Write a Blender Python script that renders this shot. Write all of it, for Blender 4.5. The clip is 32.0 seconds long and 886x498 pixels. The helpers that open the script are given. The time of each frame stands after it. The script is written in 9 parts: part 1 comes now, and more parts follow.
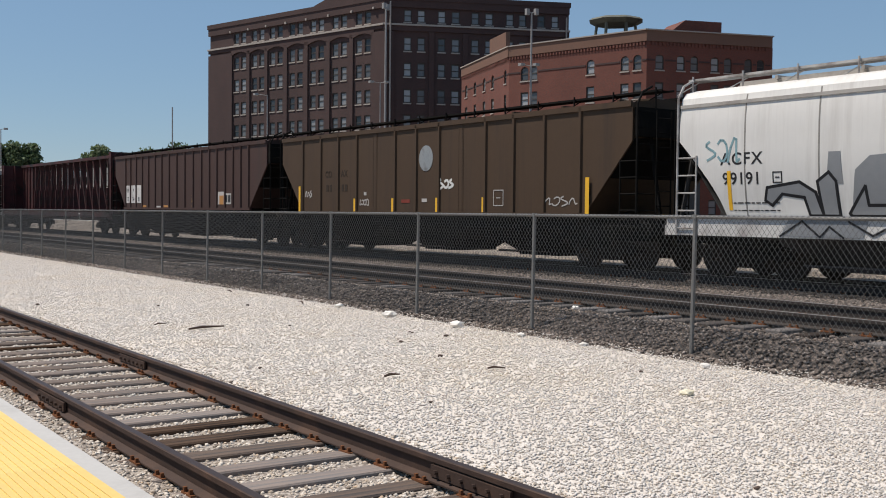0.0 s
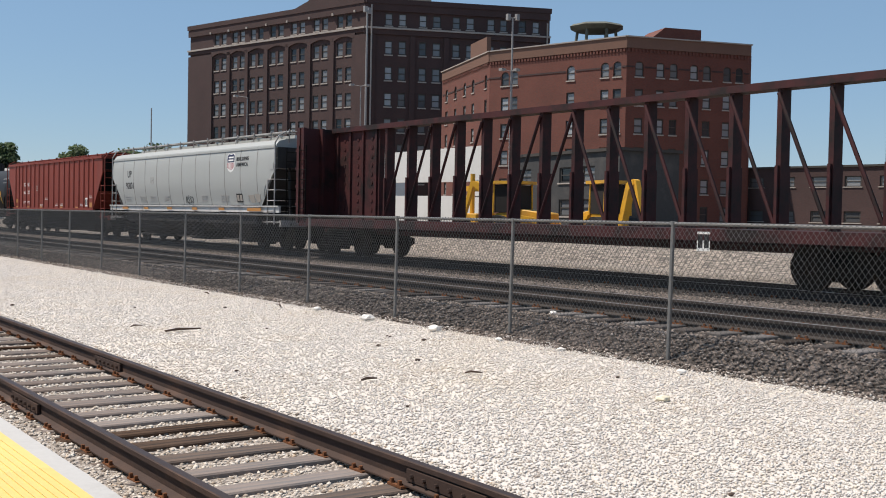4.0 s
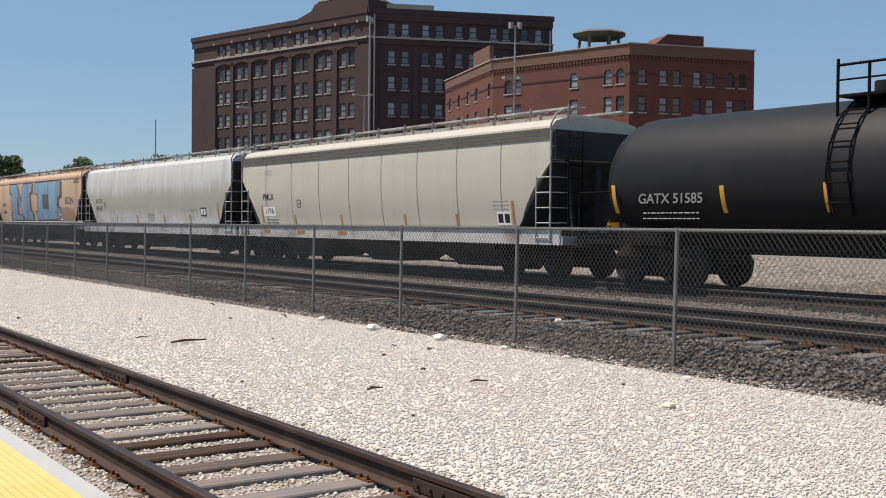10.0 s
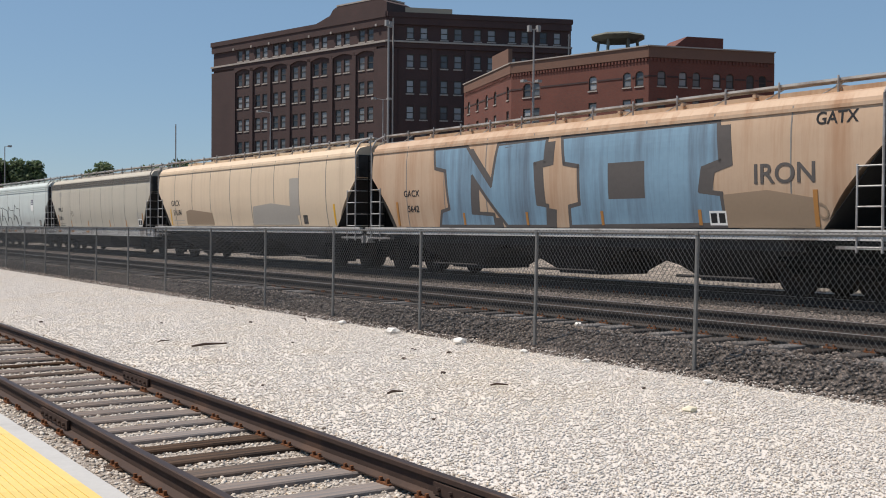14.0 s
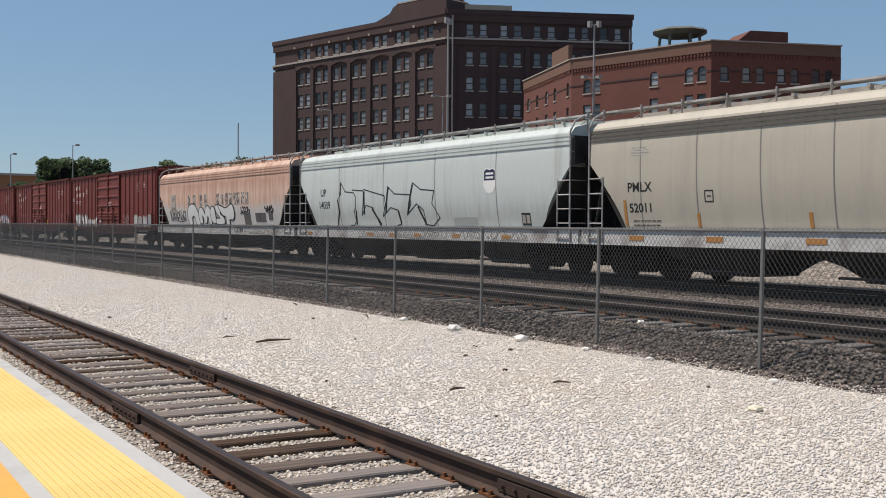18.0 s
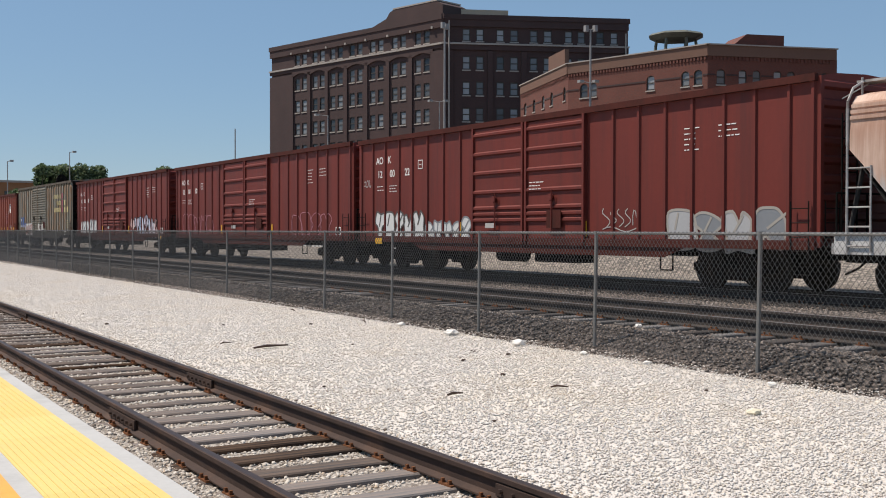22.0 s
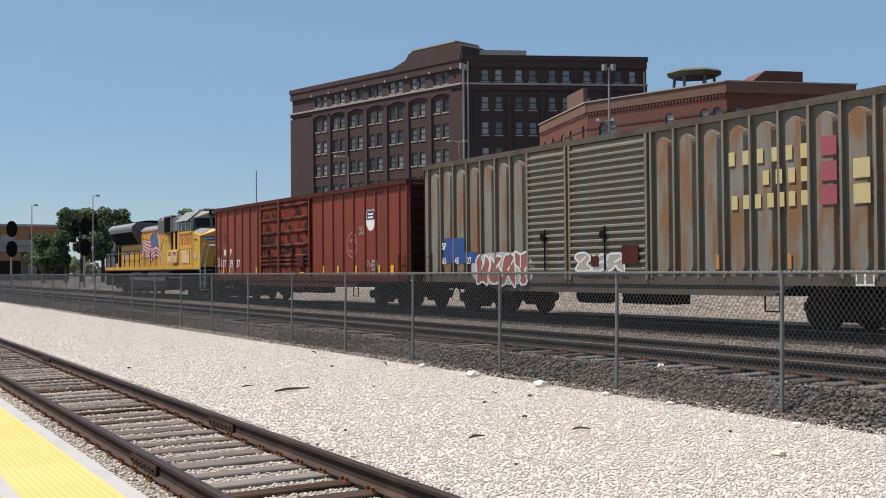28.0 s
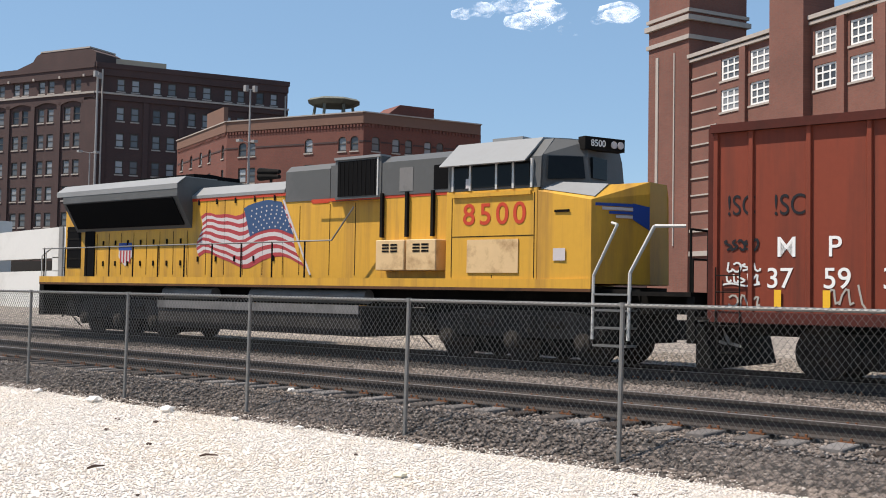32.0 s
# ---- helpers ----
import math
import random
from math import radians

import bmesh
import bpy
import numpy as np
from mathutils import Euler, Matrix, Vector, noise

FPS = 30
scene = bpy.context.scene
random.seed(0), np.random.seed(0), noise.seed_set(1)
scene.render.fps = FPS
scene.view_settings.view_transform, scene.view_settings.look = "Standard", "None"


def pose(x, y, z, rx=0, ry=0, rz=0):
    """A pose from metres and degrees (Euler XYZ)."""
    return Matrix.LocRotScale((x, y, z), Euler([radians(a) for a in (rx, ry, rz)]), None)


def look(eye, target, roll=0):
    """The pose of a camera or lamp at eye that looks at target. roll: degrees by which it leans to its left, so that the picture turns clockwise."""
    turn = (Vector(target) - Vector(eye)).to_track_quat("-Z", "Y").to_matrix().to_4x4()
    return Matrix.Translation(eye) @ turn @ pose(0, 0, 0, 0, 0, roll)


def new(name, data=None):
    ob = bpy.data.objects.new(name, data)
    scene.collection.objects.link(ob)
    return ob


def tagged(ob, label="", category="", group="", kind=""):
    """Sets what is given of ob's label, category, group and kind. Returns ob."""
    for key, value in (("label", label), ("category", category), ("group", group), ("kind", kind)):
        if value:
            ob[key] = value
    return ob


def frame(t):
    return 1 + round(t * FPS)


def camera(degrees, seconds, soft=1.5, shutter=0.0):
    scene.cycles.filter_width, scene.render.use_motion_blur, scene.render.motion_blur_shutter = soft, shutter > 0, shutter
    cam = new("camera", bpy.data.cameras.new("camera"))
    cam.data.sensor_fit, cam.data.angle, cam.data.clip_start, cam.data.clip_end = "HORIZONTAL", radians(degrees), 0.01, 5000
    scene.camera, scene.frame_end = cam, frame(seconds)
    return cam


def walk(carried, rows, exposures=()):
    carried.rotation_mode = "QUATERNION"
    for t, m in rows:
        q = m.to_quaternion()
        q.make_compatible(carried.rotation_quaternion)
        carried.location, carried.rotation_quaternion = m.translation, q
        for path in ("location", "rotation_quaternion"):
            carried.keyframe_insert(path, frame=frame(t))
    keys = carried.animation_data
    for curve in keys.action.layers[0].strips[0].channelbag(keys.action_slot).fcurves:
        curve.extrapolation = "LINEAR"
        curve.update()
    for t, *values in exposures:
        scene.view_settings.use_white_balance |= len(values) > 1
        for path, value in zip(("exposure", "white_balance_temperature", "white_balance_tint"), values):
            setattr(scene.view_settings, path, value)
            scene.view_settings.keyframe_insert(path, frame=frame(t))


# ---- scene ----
# World: y runs along the rails away from the platform end, x across them, z up; z = 0 is the
# bed of the platform track. The train runs towards -y.
cam = camera(45.0, 32.0, soft=1.0)
walk(cam, [
    (0, pose(0.045, 0.028, 1.889, 88.076, -0.539, -34.584)),
    (0.5, pose(0.051, 0.031, 1.887, 88.071, -0.446, -34.766)),
    (1, pose(0.050, 0.034, 1.889, 87.956, -0.530, -34.626)),
    (1.5, pose(0.046, 0.019, 1.890, 87.953, -0.612, -34.740)),
    (2, pose(0.048, 0.025, 1.887, 87.927, -0.487, -34.639)),
    (2.5, pose(0.035, 0.014, 1.893, 88.019, -0.874, -34.721)),
    (3, pose(0.047, 0.017, 1.889, 88.205, -0.942, -35.281)),
    (3.5, pose(0.053, 0.023, 1.892, 88.355, -1.175, -35.742)),
    (5.5, pose(0.045, 0.027, 1.887, 87.938, -0.809, -35.234)),
    (6, pose(0.039, 0.029, 1.893, 87.841, -1.025, -35.004)),
    (6.5, pose(0.047, 0.047, 1.887, 88.070, -1.122, -34.717)),
    (7, pose(0.035, 0.033, 1.893, 88.076, -0.954, -34.552)),
    (7.5, pose(0.035, 0.035, 1.888, 88.242, -0.887, -34.454)),
    (8, pose(0.039, 0.016, 1.890, 88.457, -0.642, -34.571)),
    (8.5, pose(0.041, 0.024, 1.893, 88.616, -0.916, -34.745)),
    (9, pose(0.035, 0.015, 1.894, 88.785, -0.810, -35.060)),
    (9.5, pose(0.049, 0.022, 1.894, 88.835, -0.667, -35.266)),
    (10, pose(0.049, 0.009, 1.895, 88.761, -0.553, -35.438)),
    (10.5, pose(0.054, 0.026, 1.891, 88.571, -0.415, -35.509)),
    (11, pose(0.055, 0.030, 1.892, 88.335, -0.506, -35.377)),
    (11.5, pose(0.045, 0.034, 1.890, 88.413, -0.857, -35.190)),
    (12, pose(0.048, 0.039, 1.895, 88.602, -1.014, -35.005)),
    (12.5, pose(0.039, 0.023, 1.896, 88.820, -1.123, -34.840)),
    (13, pose(0.051, 0.032, 1.891, 88.917, -0.871, -34.757)),
    (13.5, pose(0.047, 0.017, 1.895, 88.813, -0.472, -34.584)),
    (14, pose(0.035, 0.006, 1.899, 88.940, -0.415, -34.429)),
    (14.5, pose(0.042, 0.015, 1.899, 88.886, -0.451, -34.189)),
    (16.5, pose(0.010, 0.003, 1.902, 88.708, 0.488, -31.841)),
    (17, pose(0.005, 0.006, 1.894, 88.491, 0.325, -31.514)),
    (17.5, pose(-0.000, 0.012, 1.897, 88.584, -0.211, -31.294)),
    (18, pose(-0.011, -0.001, 1.903, 88.756, -0.385, -31.257)),
    (18.5, pose(-0.005, -0.011, 1.896, 88.959, -0.274, -31.352)),
    (19, pose(-0.000, -0.000, 1.900, 89.038, -0.195, -31.477)),
    (19.5, pose(0.000, -0.006, 1.897, 88.972, -0.075, -31.600)),
    (20, pose(0.005, -0.005, 1.901, 88.816, -0.225, -31.776)),
    (20.5, pose(0.001, 0.007, 1.898, 88.833, -0.333, -31.614)),
    (21, pose(0.002, -0.000, 1.903, 89.059, -0.387, -31.572)),
    (21.5, pose(0.000, 0.009, 1.903, 89.107, -0.353, -31.503)),
    (22, pose(-0.002, 0.004, 1.902, 89.017, -0.103, -31.394)),
    (22.5, pose(0.010, 0.014, 1.900, 88.874, 0.171, -31.170)),
    (23, pose(-0.003, 0.013, 1.899, 88.693, 0.021, -30.921)),
    (23.5, pose(-0.015, 0.007, 1.905, 88.503, 0.204, -30.652)),
    (24, pose(-0.015, 0.005, 1.903, 88.642, 0.557, -30.407)),
    (24.5, pose(-0.018, 0.001, 1.904, 88.767, 0.363, -30.338)),
    (25, pose(-0.027, -0.013, 1.908, 88.965, 0.233, -30.433)),
    (25.5, pose(-0.011, -0.001, 1.906, 89.124, 0.363, -30.364)),
    (27.5, pose(0.003, -0.003, 1.938, 90.593, -0.262, -30.521)),
    (28, pose(0.002, -0.014, 1.934, 91.122, 0.481, -30.274)),
    (28.5, pose(-0.002, -0.027, 1.930, 91.471, 0.312, -30.196)),
    (29, pose(-0.006, -0.026, 1.930, 91.633, 0.052, -30.272)),
    (29.5, pose(-0.008, -0.033, 1.926, 91.502, -0.376, -30.896)),
    (30, pose(0.009, 0.003, 1.921, 91.378, -0.763, -32.236)),
    (30.5, pose(0.030, 0.017, 1.921, 91.296, -0.889, -34.175)),
    (31, pose(0.046, 0.024, 1.926, 91.436, -1.140, -36.188)),
    (31.5, pose(0.081, -0.001, 1.935, 91.985, -0.738, -40.319)),
    (31.75, pose(0.060, 0.004, 1.948, 92.18, -0.86, -44.55)),
    (32, pose(0.031, 0.006, 1.965, 92.375, -0.986, -49.650)),], [(0, 0.02), (1, 0.08), (2, 0.22), (9, 0.22), (11, 0.10), (13.5, 0.07), (17, 0.03), (21, 0.04), (23, 0.18), (25, 0.18), (28.5, 0.24), (30, 0.36), (31, 0.40), (32, 0.54)])

# ---- light ----
SUN_DIR = Vector((-0.36, 0.31, 0.88)).normalized()
world = bpy.data.worlds.new("sky")
scene.world = world
world.use_nodes = True
wn, wl = world.node_tree.nodes, world.node_tree.links
sky = wn.new("ShaderNodeTexSky")
sky.sky_type, sky.sun_disc = "NISHITA", False
sky.sun_elevation = math.asin(SUN_DIR.z)
sky.sun_rotation = math.atan2(SUN_DIR.x, SUN_DIR.y)
sky.air_density, sky.dust_density, sky.ozone_density = 1.0, 0.0, 1.3
cast = wn.new("ShaderNodeMix")
cast.data_type, cast.blend_type = "RGBA", "MULTIPLY"
cast.inputs[0].default_value, cast.inputs[7].default_value = 1.0, (0.95, 1.0, 1.07, 1)
wl.new(sky.outputs[0], cast.inputs[6])
veil = wn.new("ShaderNodeMix")
veil.data_type = "RGBA"
veil.inputs[0].default_value, veil.inputs[7].default_value = 0.52, (2.95, 4.9, 7.35, 1)
wl.new(cast.outputs[2], veil.inputs[6])
wl.new(veil.outputs[2], wn["Background"].inputs[0])
wn["Background"].inputs[1].default_value = 0.077
sun = new("sun", bpy.data.lights.new("sun", "SUN"))
sun.data.energy, sun.data.angle, sun.data.color = 5.0, radians(0.53), (1.0, 0.90, 0.80)
sun.matrix_world = look(SUN_DIR * 50, (0, 0, 0))
scene.view_settings.exposure = 0.0


# ---- materials ----
def nodes_of(name):
    m = bpy.data.materials.new(name)
    m.use_nodes = True
    nt = m.node_tree
    return m, nt.nodes, nt.links, nt.nodes["Principled BSDF"]


def col(c):
    return (c[0], c[1], c[2], 1.0)


def noise_node(n, l, scale, detail=4.0, rough=0.6, stretch=None, space="Object"):
    tc = n.new("ShaderNodeTexCoord")
    t = n.new("ShaderNodeTexNoise")
    t.inputs["Scale"].default_value, t.inputs["Detail"].default_value, t.inputs["Roughness"].default_value = scale, detail, rough
    if stretch:
        mp = n.new("ShaderNodeMapping")
        mp.inputs["Scale"].default_value = stretch
        l.new(tc.outputs[space], mp.inputs["Vector"])
        l.new(mp.outputs[0], t.inputs["Vector"])
    else:
        l.new(tc.outputs[space], t.inputs["Vector"])
    return t


def ramp_node(n, l, src, lo, hi, c0=(0, 0, 0), c1=(1, 1, 1)):
    r = n.new("ShaderNodeValToRGB")
    r.color_ramp.elements[0].position, r.color_ramp.elements[1].position = lo, hi
    r.color_ramp.elements[0].color, r.color_ramp.elements[1].color = col(c0), col(c1)
    l.new(src, r.inputs[0])
    return r


def mix_node(n, l, fac, a, b, mode="MIX"):
    x = n.new("ShaderNodeMix")
    x.data_type, x.blend_type = "RGBA", mode
    for sock, v in ((x.inputs[0], fac), (x.inputs[6], a), (x.inputs[7], b)):
        if isinstance(v, (int, float)):
            sock.default_value = v
        elif isinstance(v, tuple):
            sock.default_value = col(v)
        else:
            l.new(v, sock)
    return x.outputs[2]


def bump_node(n, l, bsdf, src, strength, distance=0.01):
    b = n.new("ShaderNodeBump")
    b.inputs["Strength"].default_value, b.inputs["Distance"].default_value = strength, distance
    l.new(src, b.inputs["Height"])
    l.new(b.outputs[0], bsdf.inputs["Normal"])


def stain_band(n, l, under, z0, z1, soft, tone, amount):
    """A stain that lies between two heights on a car's side, with ragged, run-down edges."""
    tc = n.new("ShaderNodeTexCoord")
    sep = n.new("ShaderNodeSeparateXYZ")
    l.new(tc.outputs["Object"], sep.inputs[0])
    drip = noise_node(n, l, 2.0, 6, 0.7, (1.0, 3.0, 0.10))
    blot = noise_node(n, l, 0.8, 4, 0.6)
    add = n.new("ShaderNodeMath")
    add.operation = "MULTIPLY_ADD"
    l.new(drip.outputs[0], add.inputs[0])
    add.inputs[1].default_value = 1.5
    l.new(sep.outputs[2], add.inputs[2])
    add2 = n.new("ShaderNodeMath")
    add2.operation = "MULTIPLY_ADD"
    l.new(blot.outputs[0], add2.inputs[0])
    add2.inputs[1].default_value = 0.5
    l.new(add.outputs[0], add2.inputs[2])
    shift = 1.0
    up = n.new("ShaderNodeMapRange")
    up.inputs["From Min"].default_value, up.inputs["From Max"].default_value = z0 + shift - soft, z0 + shift + soft
    l.new(add2.outputs[0], up.inputs["Value"])
    down = n.new("ShaderNodeMapRange")
    down.inputs["From Min"].default_value, down.inputs["From Max"].default_value = z1 + shift + soft, z1 + shift - soft
    l.new(add2.outputs[0], down.inputs["Value"])
    both = n.new("ShaderNodeMath")
    both.operation = "MULTIPLY"
    l.new(up.outputs[0], both.inputs[0])
    l.new(down.outputs[0], both.inputs[1])
    fac = n.new("ShaderNodeMath")
    fac.operation = "MULTIPLY"
    l.new(both.outputs[0], fac.inputs[0])
    fac.inputs[1].default_value = amount
    return mix_node(n, l, fac.outputs[0], under, tone)


def surface(name, c, rough=0.7, metal=0.0, grain=8.0, spread=0.25, dirt=None, dirt_lo=0.5, dirt_hi=0.75, dirt_scale=1.2,
            streak=False, bump=0.15, bump_scale=40.0, vary=0.0, gloss=0.28, stretch=None, bands=()):
    """A weathered surface: a base colour, two scales of variation, patches or hanging streaks of dirt, fine relief."""
    m, n, l, b = nodes_of(name)
    fine = noise_node(n, l, grain * 4, 3)
    wide = noise_node(n, l, grain * 0.25, 4)
    lo = tuple(max(0, v * (1 - spread)) for v in c)
    hi = tuple(min(1, v * (1 + spread)) for v in c)
    out = mix_node(n, l, wide.outputs[0], lo, hi)
    out = mix_node(n, l, 0.5, out, mix_node(n, l, fine.outputs[0], lo, hi))
    if dirt:
        st = stretch or ((1.0, 2.2, 0.16) if streak else None)
        d = noise_node(n, l, dirt_scale, 6, 0.65, st)
        out = mix_node(n, l, ramp_node(n, l, d.outputs[0], dirt_lo, dirt_hi).outputs[0], out, dirt)
    if streak:
        runs = noise_node(n, l, 3.2, 5, 0.7, (1.0, 3.5, 0.12))
        out = mix_node(n, l, ramp_node(n, l, runs.outputs[0], 0.52, 0.78, (0, 0, 0), (0.55, 0.55, 0.55)).outputs[0], out, mix_node(n, l, 0.55, out, dirt or lo))
        smut = noise_node(n, l, 0.55, 5, 0.6)
        out = mix_node(n, l, ramp_node(n, l, smut.outputs[0], 0.40, 0.72, (0, 0, 0), (0.30, 0.30, 0.30)).outputs[0], out, mix_node(n, l, 0.6, out, lo))
    for z0, z1, soft, tone, amount in bands:
        out = stain_band(n, l, out, z0, z1, soft, tone, amount)
    if vary:
        oi = n.new("ShaderNodeObjectInfo")
        out = mix_node(n, l, oi.outputs["Random"], mix_node(n, l, vary, out, (0, 0, 0)), mix_node(n, l, vary * 0.4, out, (1, 1, 1)))
    l.new(out, b.inputs["Base Color"])
    b.inputs["Roughness"].default_value, b.inputs["Metallic"].default_value = rough, metal
    b.inputs["Specular IOR Level"].default_value = gloss
    if bump:
        bump_node(n, l, b, noise_node(n, l, bump_scale, 5).outputs[0], bump)
    return m


def gravel_material(name, a, bcol, dark, scale, strength=0.9, tint=None, gaps=0.8):
    """Loose stone: broken chips of differing tone, gap shade painted dark between, patched at a wide scale."""
    m, n, l, b = nodes_of(name)
    tc = n.new("ShaderNodeTexCoord")
    bend = n.new("ShaderNodeTexNoise")
    bend.inputs["Scale"].default_value, bend.inputs["Detail"].default_value = scale * 0.8, 3
    l.new(tc.outputs["Object"], bend.inputs["Vector"])
    off = n.new("ShaderNodeVectorMath")
    off.operation = "MULTIPLY_ADD"
    l.new(bend.outputs["Color"], off.inputs[0])
    off.inputs[1].default_value = (1.1 / scale,) * 3
    l.new(tc.outputs["Object"], off.inputs[2])
    chip = n.new("ShaderNodeTexVoronoi")
    chip.distance = "MANHATTAN"
    chip.inputs["Scale"].default_value = scale
    l.new(off.outputs[0], chip.inputs["Vector"])
    small = n.new("ShaderNodeTexVoronoi")
    small.inputs["Scale"].default_value = scale * 2.3
    l.new(off.outputs[0], small.inputs["Vector"])
    sep = n.new("ShaderNodeSeparateColor")
    l.new(chip.outputs["Color"], sep.inputs[0])
    sep2 = n.new("ShaderNodeSeparateColor")
    l.new(small.outputs["Color"], sep2.inputs[0])
    stone = mix_node(n, l, sep.outputs[0], a, bcol)
    stone = mix_node(n, l, 0.45, stone, mix_node(n, l, sep2.outputs[1], a, bcol))
    wide = noise_node(n, l, 0.5, 5)
    stone = mix_node(n, l, ramp_node(n, l, wide.outputs[0], 0.45, 0.75).outputs[0], stone, mix_node(n, l, 0.55, stone, tint or a))
    gap = ramp_node(n, l, chip.outputs["Distance"], 0.55, 1.0, (0, 0, 0), (gaps, gaps, gaps))
    out = mix_node(n, l, gap.outputs[0], stone, dark)
    l.new(out, b.inputs["Base Color"])
    b.inputs["Roughness"].default_value = 0.95
    rough = noise_node(n, l, scale * 2.0, 4, 0.7)
    bump_node(n, l, b, rough.outputs[0], strength, 0.02)
    return m


def plain(name, c, rough=0.6, metal=0.0):
    return surface(name, c, rough, metal, spread=0.12, bump=0.05)


MAT = {}


def M(name, *args, **kw):
    MAT[name] = surface(name, *args, **kw)
    return MAT[name]


white_gravel = gravel_material("white limestone gravel", (0.57, 0.525, 0.475), (0.76, 0.71, 0.655), (0.42, 0.37, 0.32), 46.0, 0.4, (0.78, 0.69, 0.56), 0.45)
soiled_gravel = gravel_material("soiled limestone gravel", (0.34, 0.29, 0.24), (0.66, 0.60, 0.53), (0.16, 0.13, 0.11), 30.0, 0.9, (0.40, 0.33, 0.26))


def broken_stone(name, tones, rough=0.95):
    """Loose stones in one mesh: the tone differs from stone to stone."""
    m, n, l, b = nodes_of(name)
    g = n.new("ShaderNodeNewGeometry")
    r = n.new("ShaderNodeValToRGB")
    for i, (p, c) in enumerate(tones):
        e = r.color_ramp.elements[i] if i < 2 else r.color_ramp.elements.new(p)
        e.position, e.color = p, col(c)
    l.new(g.outputs["Random Per Island"], r.inputs[0])
    fine = noise_node(n, l, 45, 4)
    out = mix_node(n, l, fine.outputs[0], mix_node(n, l, 0.3, r.outputs[0], (0, 0, 0)), r.outputs[0])
    wide = noise_node(n, l, 0.45, 4)
    out = mix_node(n, l, ramp_node(n, l, wide.outputs[0], 0.5, 0.8).outputs[0], out, mix_node(n, l, 1.0, out, (1.0, 0.93, 0.82), "MULTIPLY"))
    l.new(out, b.inputs["Base Color"])
    b.inputs["Roughness"].default_value = rough
    return m


lime_stone = broken_stone("crushed limestone", [(0.0, (0.42, 0.36, 0.31)), (0.08, (0.60, 0.55, 0.50)), (0.5, (0.71, 0.665, 0.62)), (0.8, (0.79, 0.755, 0.71)), (1.0, (0.74, 0.65, 0.53))])
dark_stone = broken_stone("crushed dark ballast stone", [(0.0, (0.060, 0.048, 0.041)), (0.3, (0.140, 0.114, 0.098)), (0.7, (0.215, 0.180, 0.157)), (0.93, (0.28, 0.24, 0.21)), (1.0, (0.38, 0.34, 0.31))])
# Stone under the train: the train's shade is put into its tones.
shaded_stone = broken_stone("ballast stone darkened for shade", [(0.0, (0.012, 0.010, 0.009)), (0.5, (0.03, 0.025, 0.022)), (0.9, (0.048, 0.041, 0.036)), (1.0, (0.09, 0.078, 0.07))])
yard_stone = broken_stone("tan yard stone", [(0.0, (0.09, 0.075, 0.062)), (0.4, (0.20, 0.17, 0.14)), (0.8, (0.32, 0.27, 0.225)), (1.0, (0.46, 0.41, 0.35))])
soiled_stone = broken_stone("soiled crushed limestone", [(0.0, (0.18, 0.14, 0.11)), (0.2, (0.40, 0.345, 0.285)), (0.55, (0.62, 0.56, 0.49)), (0.85, (0.74, 0.69, 0.62)), (1.0, (0.56, 0.42, 0.29))])
stone_mat = surface("loose limestone", (0.70, 0.66, 0.61), 0.95, grain=3, spread=0.2, bump=0.1, vary=0.25)
ballast_mat = gravel_material("dark ballast", (0.11, 0.088, 0.074), (0.25, 0.205, 0.175), (0.02, 0.018, 0.016), 14.0, 1.0, (0.13, 0.10, 0.085))
# Bed under the train, coloured dark to hold the train's shade.
oily_ballast = gravel_material("ballast darkened for shade", (0.018, 0.015, 0.013), (0.04, 0.034, 0.03), (0.008, 0.007, 0.006), 15.0, 1.0, (0.035, 0.03, 0.026))
tan_gravel = gravel_material("tan yard gravel", (0.17, 0.145, 0.12), (0.42, 0.36, 0.30), (0.05, 0.043, 0.036), 7.0, 1.0, (0.36, 0.30, 0.24))
rail_mat = M("rusty rail steel", (0.052, 0.033, 0.026), 0.75, 0.1, grain=12, spread=0.4, dirt=(0.105, 0.06, 0.04), bump=0.2)
rail_rust_top = M("rusted unused rail head", (0.050, 0.035, 0.030), 0.5, 0.2, grain=10, spread=0.3, bump=0.05)
main_rail_mat = M("oil-dark rail steel", (0.040, 0.034, 0.031), 0.8, 0.1, grain=12, spread=0.35, dirt=(0.075, 0.062, 0.054), bump=0.2)
rail_top = M("worn rail head", (0.26, 0.245, 0.235), 0.42, 0.6, grain=10, spread=0.25, bump=0.05)
tie_mat = M("weathered tie timber", (0.120, 0.070, 0.042), 0.95, grain=6, spread=0.5, gloss=0.03, dirt=(0.034, 0.021, 0.015), dirt_lo=0.44, dirt_hi=0.60, dirt_scale=2.6, stretch=(0.35, 7.0, 3.0), bump=0.7, bump_scale=22, vary=0.4)
tie_dark = M("creosoted tie timber", (0.048, 0.035, 0.028), 0.95, gloss=0.03, grain=6, spread=0.4, bump=0.5, vary=0.35)
plate_mat = M("rusted tie plate", (0.17, 0.075, 0.038), 0.9, 0.0, gloss=0.05, grain=14, spread=0.4)
galv = M("galvanised fence steel", (0.215, 0.21, 0.20), 0.5, 0.6, grain=10, spread=0.2, bump=0.05)
mesh_mat = M("dull chain wire", (0.11, 0.11, 0.107), 0.55, 0.4, grain=6, spread=0.2, bump=0.0)
concrete = M("platform concrete", (0.45, 0.44, 0.42), 0.85, grain=5, spread=0.15, dirt=(0.33, 0.32, 0.30), bump=0.2, bump_scale=60)
